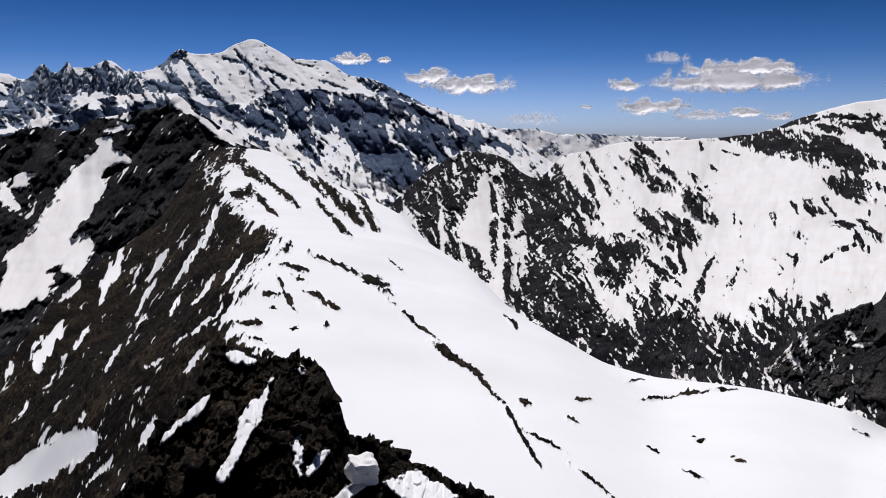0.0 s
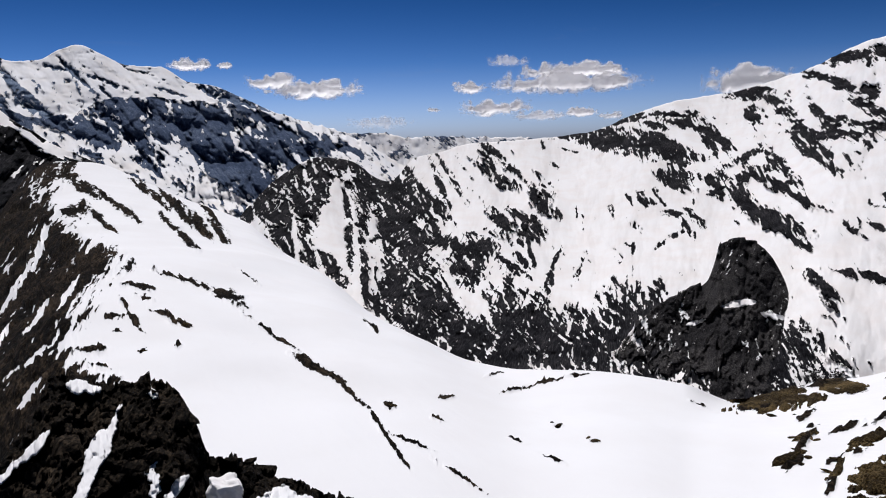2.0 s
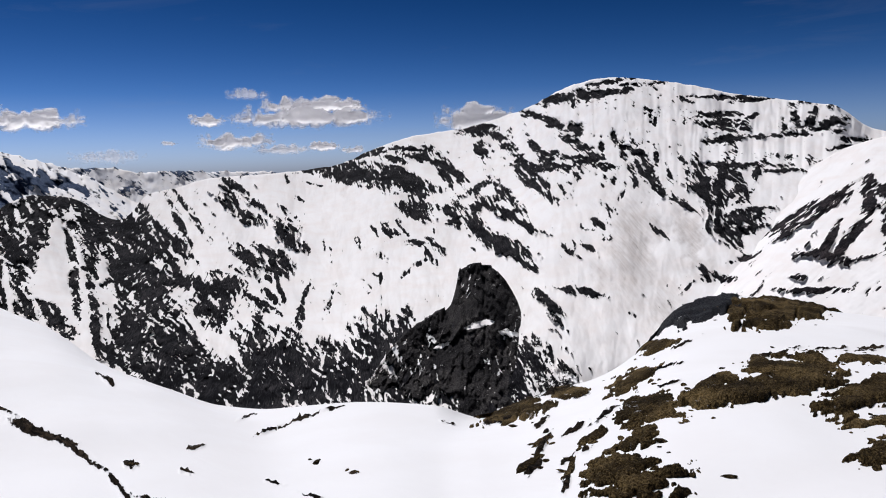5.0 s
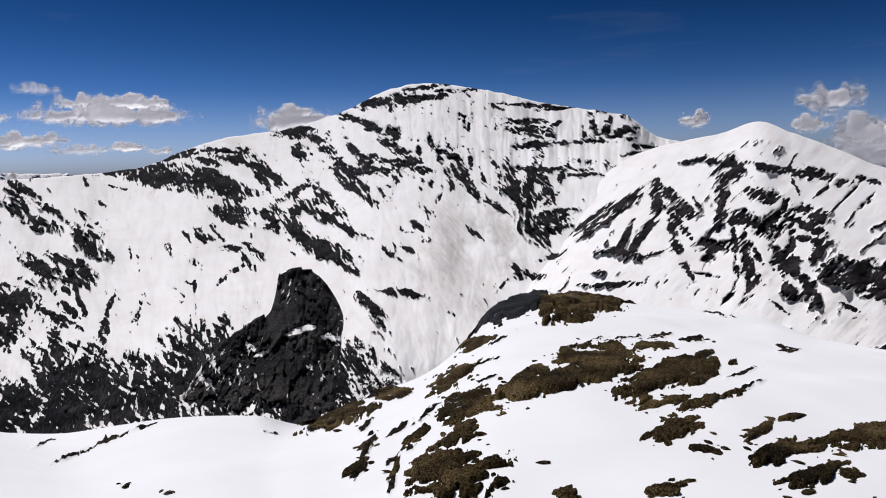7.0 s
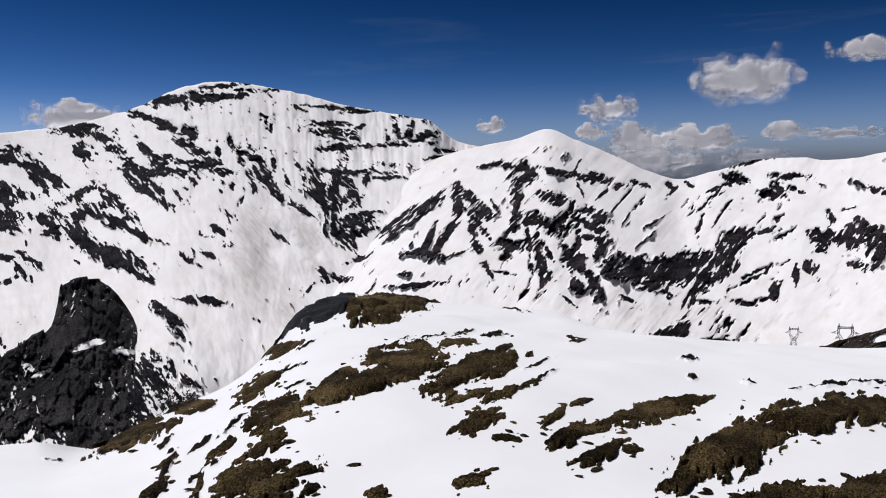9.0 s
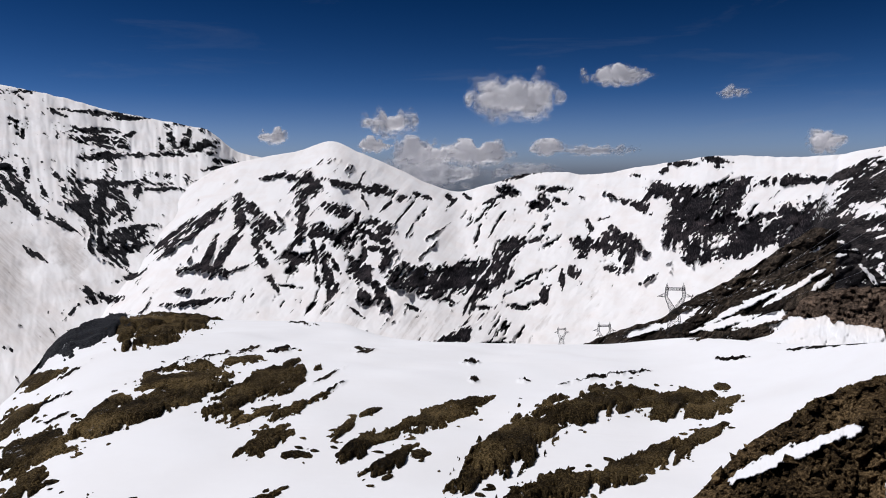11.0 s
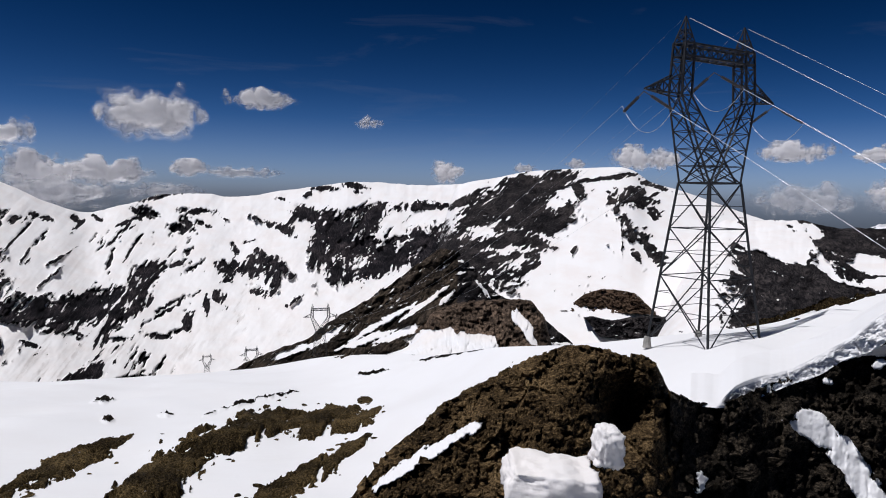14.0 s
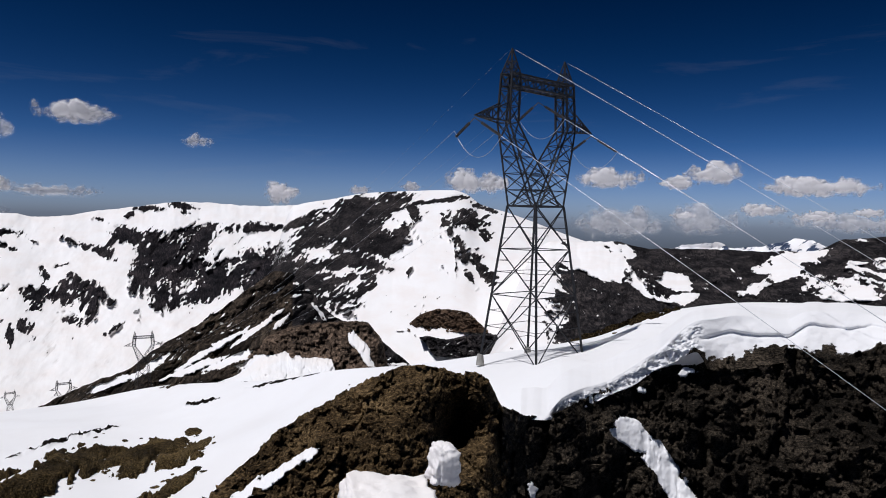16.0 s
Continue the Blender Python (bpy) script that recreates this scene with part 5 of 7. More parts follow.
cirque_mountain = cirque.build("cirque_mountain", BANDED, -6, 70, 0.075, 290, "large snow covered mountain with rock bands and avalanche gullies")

DOME_CREST = [(48, -12, 1300), (50, -7.5, 1350), (52.5, -4.5, 1400), (56, -1.5, 1450), (59, 0.4, 1500), (61.7, 1.1, 1500), (64.8, 1.67, 1500), (67, 2.36, 1500), (69.2, 1.5, 1500), (72, 0.3, 1500), (74.5, -0.9, 1500), (76.7, -1.5, 1520)]
PLATEAU_CREST = [(79.2, -0.92, 1550), (81.8, -0.2, 1600), (84.7, -0.1, 1600), (86.4, -0.3, 1600), (90, 0.2, 1600), (92.5, 0.58, 1600), (95.6, 1.03, 1600), (100.3, 0.84, 1600), (103.8, 1, 1600), (110, 1.2, 1600), (118, 0, 1600)]


def plateau_rock(az, el):
    f = spots(az, el, PLATEAU_ROCKS)
    thin = 1.3 * streaks(az, el, 52, 0.26, 7.0, 109, 4) - 1.4 + 0.5 * fbm(az * 0.3, el * 0.3, 113, 3) + 0.35 * np.clip((-2.5 - np.abs(el + 5)) * 0.3 + 1, 0, 1)
    f = np.maximum(f, np.where(el < glide(az, DOME_CREST + PLATEAU_CREST, 1) - 1.2, thin, -1))
    edge = np.clip((f + 0.62) / 0.3, 0, 1)
    return f + edge * (flecks(az, el, 48, 0.22, 4.0, 106) + 0.2 * streaks(az, el, 52, 0.4, 3.0, 107) + 0.12 * broken(az * 2, el * 2, 110) + 0.38 * streaks(az, el, 58, 0.15, 4.5, 111, 4) - 0.4 * gullies(az, el, 56, 0.4, 108)) + 0.06


plateau = Slope(
    crest=DOME_CREST + PLATEAU_CREST, foot=[(48, -16, 800), (72, -18, 800), (84, -18, 900), (118, -18, 960)],
    relief=lambda az, el: 0.02 * fbm(az * 0.2, el * 0.2, 101, 3) + 0.005 * ridged(az * 0.6 - 0.5 * el, el * 0.4, 103, 4) + 0.0015 * streaks(az, el, 60, 0.7, 4, 104) + 0.008 * fbm(az * 0.6, el * 0.7, 105, 5), jag=lambda az: np.where(az > 78, 0.05, 0.02) * fbm(az * 1.4, 0 * az, 115, 4), bend=1.2,
    rock=plateau_rock, proud=0.002, seed=102, ledges=((48, 0.55, 2.2, 0.005, 0.25),),
    dirt=lambda az, el: np.clip(np.clip(0.5 + spots(az, el, DEBRIS + FANS), 0, 1) * np.clip(1.3 * streaks(az, el, 52, 0.16, 9, 863, 3), 0, 1) + 0.15 * streaks(az, el, 48, 0.3, 6, 865), 0, 0.6))
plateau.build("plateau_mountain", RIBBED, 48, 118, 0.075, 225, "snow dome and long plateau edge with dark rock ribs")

hill = Slope(
    crest=[(98, -15, 1100), (101, -7, 1100), (103.4, 0.9, 1100), (106.2, 1.5, 1100), (108.6, 2, 1100), (111.9, 2.25, 1100), (115.4, 2.4, 1100), (116.3, 2.17, 1100), (117.6, 1.34, 1100), (119.7, 0.74, 1100),
           (125.3, -1.2, 1100), (132, -3, 1100)],
    foot=[(98, -16, 640), (132, -16, 640)], relief=lambda az, el: 0.012 * fbm(az * 0.2, el * 0.2, 121, 3) + 0.003 * ridged(az * 0.6, el * 0.4, 123, 4), bend=1.2,
    rock=lambda az, el: spots(az, el, HILL_ROCKS_A + HILL_ROCKS_B) + 0.25 * streaks(az, el, 45, 0.4, 3.0, 127) + 0.3 * streaks(az, el, 40, 0.15, 4, 129, 4) + 0.35 * flecks(az, el, 34, 0.24, 4.0, 126) - 0.25 * gullies(az, el, 50, 0.4, 128) + 0.08, proud=0.006, seed=122, ledges=((25, 0.7, 2.2, 0.007, 0.35),))
black_hill = hill.build("black_hill", LEDGED, 98, 132, 0.075, 185, "broad hill with a black rock wall and snow slope")

east = Slope(
    crest=[(117, -11.5, 950), (120, -5, 950), (123, -1.3, 950), (127.7, -1.23, 950), (130.2, -1.67, 950), (134, -1.6, 950), (137.9, -1.61, 950), (141, -1.5, 950), (143, -0.65, 950), (145.4, -0.4, 950), (152, -1, 950)],
    foot=[(114, -12, 500), (152, -12, 500)], relief=lambda az, el: 0.04 * ridged(az * 0.3, el * 0.3, 131, 5), jag=lambda az: 0.06 * fbm(az * 1.4, 0 * az, 135, 4), bend=1.2,
    rock=lambda az, el: np.clip((az - 123.5) * 0.4, -0.6, 0.75) + 0.4 * streaks(az, el, -40, 0.5, 2.4, 137) + 0.25 * broken(az * 1.3, el * 1.3, 138) + spots(az, el, RIDGE_SNOW, 0.0), proud=0.008, seed=132, ledges=((-10, 0.6, 2.0, 0.01, 0.3),))
east.build("dark_ridge", LEDGED, 117, 152, 0.085, 120, "dark rock ridge with snow patches")

east_far = Slope(
    crest=[(126, -3, 4600), (131, -1.85, 4600), (133, -1.25, 4600), (134.9, -1.1, 4600), (136, -1.48, 4600), (139, -0.98, 4600), (140, -0.67, 4600), (141.4, -0.9, 4600), (142.5, -1.44, 4600), (152, -1.5, 4600)],
    foot=[(126, -4, 4400), (152, -4, 4400)], relief=lambda az, el: 0.01 * ridged(az * 1.5, el, 141, 4), jag=lambda az: 0.1 * ridged(az * 1.4, 0 * az, 145, 4),
    rock=lambda az, el: 0.6 * fbm(az * 1.5, el * 1.5, 147, 5) - 0.25, proud=0.002)
east_far.build("far_ridge", HAZY_GRANITE, 126, 152, 0.08, 30, "far jagged snowy peaks on the horizon")

pyramid = Slope(
    crest=[(84, -14, 600), (86.5, -12.9, 600), (89.7, -11.6, 610), (92.2, -10.7, 620), (93, -10, 620), (96.4, -8, 630), (98.9, -6.3, 640), (100.6, -5, 640), (102.3, -3.97, 640), (103.2, -4.1, 640),
           (105, -5.8, 630), (106.7, -7.5, 620), (108.9, -8.3, 610), (111.1, -9.95, 600), (112.2, -10.8, 590), (115, -13, 580)],
    foot=[(84, -17, 420), (100, -17, 400), (115, -17, 400)], relief=lambda az, el: 0.035 * ridged(az * 0.35 - 0.3 * el, el * 0.3, 151, 5), jag=lambda az: 0.08 * fbm(az * 1.8, 0 * az, 155, 4),
    rock=lambda az, el: 0.3 * streaks(az, el, 36, 0.35, 3, 157) + 0.5 + spots(az, el, KNOLL_SNOW, 0.0), proud=0.008, seed=152, mute=0.95, ledges=((22, 0.5, 2.6, 0.012, 0.3),))
rocky_knoll = pyramid.build("rocky_knoll", KNOLL, 84, 103.39, 0.07, 140, "brown pyramid shaped rocky knoll streaked with snow")
pyramid.build("rock_face", LEDGED, 103.39, 115, 0.07, 140, "black rock face streaked with snow", owner=rocky_knoll)

mound = Slope(
    crest=[(111.31, -8.49, 786), (112.16, -7.9, 786), (113.22, -7.14, 786), (114.71, -6.74, 786), (116.62, -6.92, 786), (117.69, -7.76, 786), (118.33, -8.2, 786)],
    foot=[(111.31, -8.45, 770), (118.33, -8.45, 770)], relief=lambda az, el: 0.008 * broken(az * 1.5, el * 1.5, 170),
    rock=lambda az, el: 0.5 + 0.2 * fbm(az * 1.5, el * 1.5, 171, 3), proud=0.0, seed=170, ledges=((4, 0.3, 4.0, 0.004, 0.2),))
mound.build("rock_mound", MOUND, 111.31, 118.33, 0.05, 50, "brown bare mound", drop=0.1, spread=(0.02, 0.06), owner=black_hill)

shelf = Slope(
    crest=[(113.06, -8.95, 742), (113.7, -8.87, 742), (114.99, -9.07, 742), (117.93, -8.64, 742), (120.02, -9.03, 742), (120.87, -9.73, 742)],
    foot=[(113.06, -9.0, 735), (114.4, -10.3, 722), (117, -10.4, 722), (120.87, -9.8, 735)], relief=lambda az, el: 0.008 * broken(az * 1.5, el * 1.5, 172),
    rock=lambda az, el: 0.5 + 0.2 * fbm(az * 1.5, el * 1.5, 173, 3), proud=0.0, seed=172, ledges=((4, 0.3, 4.0, 0.004, 0.2),))
shelf.build("rock_shelf", LEDGED, 113.06, 120.87, 0.05, 50, "dark flat rock shelf", drop=0.1, spread=(0.02, 0.06), owner=black_hill)

bluff = Slope(
    crest=[(96.0, -12.85, 525), (97.6, -12.1, 525), (99.4, -11.1, 525), (100.88, -9.5, 525), (101.95, -8.68, 525), (103.68, -8.23, 525), (106.73, -7.83, 525), (108.91, -7.78, 525), (109.71, -8.62, 525), (110.35, -9.97, 525), (110.73, -11.24, 525)],
    foot=[(96.0, -12.9, 440), (110.73, -12.6, 440)], relief=lambda az, el: 0.014 * broken(az * 1.3, el * 1.3, 174) + 0.012 * ridged(az * 0.8, el * 0.2, 178, 4),
    rock=lambda az, el: 0.62 + 0.15 * streaks(az, el, 30, 0.4, 3, 175) + spots(az, el, [(108.65, -9.9, 1.5, 0.4, -57, -1.7)], 0.0) + np.clip((el + 10.15 + 1.9 * np.clip(az - 106.3, 0, 1) + 0.45 * fbm(az * 0.9, el * 0.3, 177, 4)) * 3, -1.4, 0), proud=0.0, seed=174, ledges=((4, 0.3, 4.0, 0.012, 0.2),))
bluff.build("rock_bluff", SCREE, 96.0, 110.73, 0.05, 50, "lighter brown layered bluff", drop=0.1, spread=(0.02, 0.06), owner=rocky_knoll)

tower_rock = Slope(
    crest=[(24, -16.2, 850), (25.2, -14.8, 872), (26.8, -13.2, 925), (28.2, -12, 965), (29.6, -11.4, 990), (30.9, -10.5, 1020), (31.35, -9.3, 1040), (31.7, -7.9, 1060), (32.8, -7.54, 1070), (34, -7.69, 1070), (35.1, -8.7, 1060), (36.1, -10.4, 1040),
           (36.6, -12, 1000), (37.7, -13.5, 935), (39.4, -15, 885), (41, -16.6, 835)],
    foot=[(24, -16.6, 842), (25.5, -20, 760), (32, -22, 700), (37, -21.5, 710), (39.5, -19.6, 750), (41, -17, 828)],
    relief=lambda az, el: 0.02 * broken(az * 0.5, el * 0.35, 163) + 0.014 * ridged(az * 0.7, el * 0.25, 164, 4), jag=lambda az: 0.25 * facets(az * 0.9, 0 * az, 165),
    rock=lambda az, el: 0.5 + 0.2 * fbm(az, el, 167, 3) + spots(az, el, [(33.0, -12.2, 1.1, 0.28, 8, -1.6), (35.4, -12.9, 0.8, 0.22, -12, -1.4), (30.2, -13.6, 0.7, 0.2, 20, -1.2)], 0.0) - np.clip((-11.5 - el) * 0.5, 0, 1) * (0.9 * gullies(az, el, -66, 0.5, 168) + 0.09 * np.abs(az - 32) - 0.3 - 0.4 * streaks(az, el, -70, 0.4, 3, 169)), proud=0.004, seed=162, ledges=((60, 0.5, 2.5, 0.006, 0.2),))
tower_rock.build("rock_tower", TOWER, 24, 41, 0.06, 150, "blunt dark rock tower on a cliff", drop=0.2, spread=(0.02, 0.06), owner=cirque_mountain)

# ---- near crags ----
crag = Slope(
    crest=[(-27, -26, 34), (-23, -22, 36), (-20.9, -19.9, 37), (-19.2, -18.1, 38), (-17.3, -14.9, 42), (-15.4, -15.7, 41), (-13.4, -16.6, 40), (-11, -16.2, 40), (-9.1, -17.9, 38),
           (-8.1, -20.6, 36), (-7.6, -22.1, 35), (-4.3, -23, 34), (-2.2, -24.4, 33), (0.8, -25.6, 32), (4.9, -27.1, 31), (10, -30, 29)],
    foot=[(-27, -42, 22), (10, -42, 20)], bend=1.7,
    relief=lambda az, el: 0.05 * broken(az * 0.32 - el * 0.12, el * 0.26, 401) + 0.025 * broken(az * 0.9, el * 0.9, 404) + 0.05 * ridged(az * 0.1, el * 0.1, 403, 3), jag=lambda az: 0.5 * facets(az * 0.8, 0 * az, 407) + 0.25 * facets(az * 2.6, 0 * az, 408),
    rock=lambda az, el: 0.6 + 0.3 * fbm(az * 0.6, el * 0.6, 409, 4) + spots(az, el, NEAR_SNOW, 0.0), proud=0.0, seed=402, mute=0.85, over=0.035)
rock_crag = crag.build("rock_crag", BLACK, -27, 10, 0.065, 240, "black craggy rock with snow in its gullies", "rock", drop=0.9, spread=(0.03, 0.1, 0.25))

HOLLOW = lambda az, el: 0.16 * np.exp(-((az - 116.2) / 1.6) ** 2 - ((el + 15.5) / 2.2) ** 2) + 0.14 * np.exp(-((az - 121.5) / 1.2) ** 2 - ((el + 18) / 3.5) ** 2)
hump = Slope(
    crest=CLIFF_TOP,
    foot=[(92, -40, 24), (113, -40, 27), (119, -40, 32), (125, -40, 46)], bend=2.4,
    relief=lambda az, el: 0.02 * broken(az * 0.3 - el * 0.1, el * 0.28, 411) + 0.022 * broken(az * 0.9, el * 0.9, 413) + 0.02 * fbm(az * 0.25, el * 0.25, 414, 3) + HOLLOW(az, el), jag=lambda az: 0.2 * facets(az * 0.6, 0 * az, 417) + 0.12 * facets(az * 2.2, 0 * az, 418),
    rock=lambda az, el: 0.6 + 0.25 * fbm(az * 0.6, el * 0.6, 419, 4) + spots(az, el, CRAG_SNOW, 0.0), proud=0.0, seed=412, mute=0.85, over=0.009, ledges=((5, 1.1, 3.0, 0.012, 0.0),))
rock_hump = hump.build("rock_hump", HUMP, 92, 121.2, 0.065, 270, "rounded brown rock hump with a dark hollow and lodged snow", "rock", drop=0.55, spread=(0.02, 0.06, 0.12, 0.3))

cliff = Slope(
    crest=CLIFF_TOP,
    foot=[(118, -40, 34), (125, -40, 46), (132, -40, 58), (155, -40, 66)], bend=2.0,
    relief=lambda az, el: -0.015 + 0.03 * broken(az * 0.3, el * 0.24, 421) + 0.014 * broken(az * 0.8, el * 1.1, 424) + 0.03 * ridged(az * 0.45, el * 0.06, 423, 3), jag=lambda az: 0.3 * facets(az * 0.6, 0 * az, 427) + 0.15 * facets(az * 2.2, 0 * az, 428),
    rock=lambda az, el: 0.6 + 0.25 * fbm(az * 0.6, el * 0.6, 429, 4) + spots(az, el, CRAG_SNOW, 0.0), proud=0.0, seed=422, mute=0.85, over=0.009, ledges=((5, 1.1, 3.0, 0.012, 0.0),))
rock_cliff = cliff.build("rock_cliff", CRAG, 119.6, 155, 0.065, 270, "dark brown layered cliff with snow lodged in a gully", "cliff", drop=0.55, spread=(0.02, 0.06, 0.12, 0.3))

LIP = [(122.59, -14.49, 55), (124.21, -12.98, 59.5), (126.14, -12.08, 64.8), (127.65, -11.46, 68), (129.29, -10.35, 71), (130.88, -9.22, 74), (132.25, -7.89, 76.5), (133.59, -6.85, 79), (134.60, -6.57, 81), (136.82, -6.19, 86), (139.5, -6.35, 89), (141, -5.6, 92), (145.5, -5.55, 96), (155, -7, 96)]
UNDER = [(122.59, -14.73, 53.9), (123.87, -14.53, 57), (126.19, -13.42, 63), (127.69, -12.56, 66.2), (129.35, -11.76, 69.3), (130.94, -10.50, 72.2), (132.34, -9.81, 74.2), (133.70, -9.06, 75.5), (134.78, -10.23, 76.5), (137.01, -9.96, 79), (140.3, -9.2, 81.5), (143.3, -9.5, 83), (155, -10, 84)]


def cornice_form(az, el):
    """Undercut broken snow towards the hump, a smooth draped face beyond."""
    draped = np.clip((az - 133.6) * 1.2, 0, 1)
    low = glide(az, LIP, 1) - el
    rough = np.clip(low * 2 - 0.1, 0, 1) * ((1 - draped) * (0.006 * fbm(az * 1.2, el * 1.6, 432, 6, 0.6) + 0.009 * broken(az * 1.1, el * 1.1, 435)) + 0.0025 * draped * fbm(az * 0.9, el * 1.2, 436, 5))
    crack = 0.012 * draped * np.exp(-((low - 0.95 - 0.35 * fbm(az * 0.4, 0 * az, 433, 3)) / 0.13) ** 2) * np.clip(0.7 + fbm(az * 0.35, 0 * az, 434, 2), 0, 1)
    undercut = 0.006 * (1 - draped) * np.clip(low * 1.2 - 0.25, 0, 1)
    return 0.004 * fbm(az * 0.4, el * 0.7, 431, 3) + rough + crack + undercut


cornice = Slope(
    crest=LIP, foot=UNDER, relief=cornice_form, jag=lambda az: 0.06 * fbm(az * 0.9, 0 * az, 437, 3),
    rock=lambda az, el: np.clip((0.2 + 0.08 * np.clip(az - 136, 0, 2) + 0.16 * fbm(az * 1.1, el * 0.8, 438, 5, 0.6) - (el - glide(az, UNDER, 1)) / (glide(az, LIP, 1) - glide(az, UNDER, 1))) * 4, -1, 0.8) + np.clip((az - 133.5) * 1.5, -1.6, 0), proud=0.0, mute=0.0)
cornice.build("snow_cornice", CRAG, 121.0, 155, 0.06, 60, "overhanging wind-packed snow lip along the cliff top", "snow cornice", drop=0.03, spread=(0.01, 0.03, 0.06, 0.1, 0.2))

# ---- rock outcrops on the snow: az, el, half length, half breadth, tilt ----
KNOLL_OUTCROPS = [
    (49.16, -11.22, 3.19, 0.96, 20), (54.75, -10.82, 3.9, 1.21, 7), (53.61, -16.52, 4.93, 1, 14), (55.71, -15.3, 3, 1.5, 6), (61.24, -15.87, 3.79, 1.21, 21), (60.22, -13.8, 1.34, 0.33, 0),
    (50.51, -16.49, 1.76, 0.71, 31), (60.95, -17.9, 1.9, 0.38, 16), (63.99, -17.53, 2.44, 0.32, 19), (61.74, -19.73, 2.12, 0.76, 20), (63.91, -20.91, 1.25, 0.38, -4), (67.42, -19.47, 1.14, 0.41, 32),
    (69.45, -18.17, 1.06, 0.18, 18), (69.97, -20.25, 2.96, 0.79, 15), (70.99, -21.66, 2.12, 0.76, 20)]
SLOPE_OUTCROPS = [
    (73.51, -21.22, 0.76, 0.39, -4), (61.1, -23.93, 1.68, 0.55, 8), (53.38, -24.53, 0.94, 0.31, 10), (44.7, -16.36, 2.18, 0.79, 27), (45.7, -18.33, 2.35, 0.94, 21), (45.08, -20.52, 2.11, 0.67, 23),
    (44.97, -23.28, 3.63, 1.77, 7), (46.3, -13.82, 1.74, 0.36, 17), (48.26, -18.68, 0.73, 0.31, 12), (39.94, -23.05, 1.07, 0.33, 67), (36.73, -22.61, 1.13, 0.37, 31), (39.72, -17.2, 1.63, 0.48, 2),
    (35.69, -18.62, 2.87, 0.89, 11), (37.79, -21, 0.77, 0.28, 26), (41.83, -20.39, 1.16, 0.28, 28)]
SADDLE_OUTCROPS = [
    (75.19, -18.44, 2.58, 0.86, 12), (77.65, -17.62, 1.5, 0.3, 15), (80.54, -20.86, 4.88, 1.78, 33), (87.06, -17.56, 4.39, 1.17, 13), (92.9, -17.09, 3.22, 1.05, 5), (96.32, -15.53, 0.55, 0.31, 5),
    (96.86, -16.5, 0.97, 0.31, 26), (85.41, -23.32, 5.79, 0.91, 15), (91.35, -20.94, 3.22, 0.81, 23), (95.17, -19.05, 1.77, 0.35, 31), (104.51, -15.83, 4.1, 0.93, 33), (99.32, -21.09, 2.63, 0.23, 33),
    (128.23, -7.3, 3.29, 0.43, 17)]


def outcrop(k, az, el, w, h, tilt):
    """A low mass of rock that breaks through the snow."""
    n, m = int(np.clip(2.9 * w / 0.07, 24, 150)), int(np.clip(2.9 * h / 0.07, 16, 90))
    u, v = np.meshgrid(np.linspace(-1.45, 1.45, n), np.linspace(-1.45, 1.45, m))
    c, s = math.cos(radians(tilt)), math.sin(radians(tilt))
    A, E = az + u * w * c - v * h * s, el + u * w * s + v * h * c
    E = np.minimum(E, glide(A, SKYLINE, 1) - 0.02)
    d = ground_distance(A, E)
    wide = np.radians(w) * d.mean()
    uu = u * 0.9 + 0.3 * fbm(u * w * 0.5, v * h * 2.4, 620 + k, 6, 0.6) + 0.12 * broken(u * w * 0.6, v * h * 1.2, 640 + k)
    vv = v * 1.08 + 0.5 * fbm(u * w * 0.45 + 9, v * h * 1.6 + 5, 660 + k, 6, 0.6) + 0.12 * broken(u * w * 0.5, v * h * 1.2, 680 + k)
    q = 1 - (uu ** 2 + vv ** 2) - 1.5 * np.clip(fbm(u * w * 0.4 + 3, v * h * 2.6, 600 + k, 4) - 0.3, 0, 1) - 1.8 * np.clip(fbm(u * w * 1.5 - v * h * 0.8, v * h * 0.5, 610 + k, 4) - 0.2, 0, 1) * np.clip(0.4 - v, 0, 1) + 0.3 * fbm(u * w * 2.5, v * h * 4, 500 + k, 4, 0.6) + 0.1 * fbm(u * w * 6, v * h * 7, 520 + k, 3, 0.6)
    q = q - 3 * np.clip(np.maximum(np.abs(u), np.abs(v)) - 1.3, 0, 1)
    tall = min(0.11 * wide + 0.35, 2.4)
    lift = tall * np.where(q > 0, np.clip(q * 1.8, 0, 1) ** 0.6 * (0.75 + 0.3 * broken(u * w * 0.6, v * h * 0.9, 540 + k) + 0.12 * fbm(u * w * 3, v * h * 3, 560 + k, 3)), q * 0.8)
    P = place(A, E, d)
    back = np.stack([-np.sin(np.radians(A)) * 0.25, -np.cos(np.radians(A)) * 0.25, np.ones(A.shape)], -1)
    P = P + back * lift[..., None]
    rock = 0.42 + 0.3 * fbm(u * w, v * h * 2, 580 + k, 4)
    tone = "dark grey" if k == 0 else "brown"
    size = "long" if w > 2.5 else "small" if w < 1.3 else "low"
    mass = tagged(new("rock_outcrop", grid_mesh("rock_outcrop", P, rock, SLATE if k == 0 else TURF)),
                  "%s %s rock outcrop breaking through the snow" % (size, tone), "rock", "outcrops on the snow")
    rng = random.Random(1300 + k)
    for _ in range(3 + int(w * 1.2)):
        x, y = rng.uniform(-1.25, 1.25), rng.choice((-1, 1)) * rng.uniform(0.8, 1.5)
        sa, se = az + x * w * c - y * h * s, el + x * w * s + y * h * c
        if se < float(glide(np.array(sa), SKYLINE, 1)) - 0.15:
            stone("stone", sa, se, rng.uniform(0.12, 0.45), rng, mass)


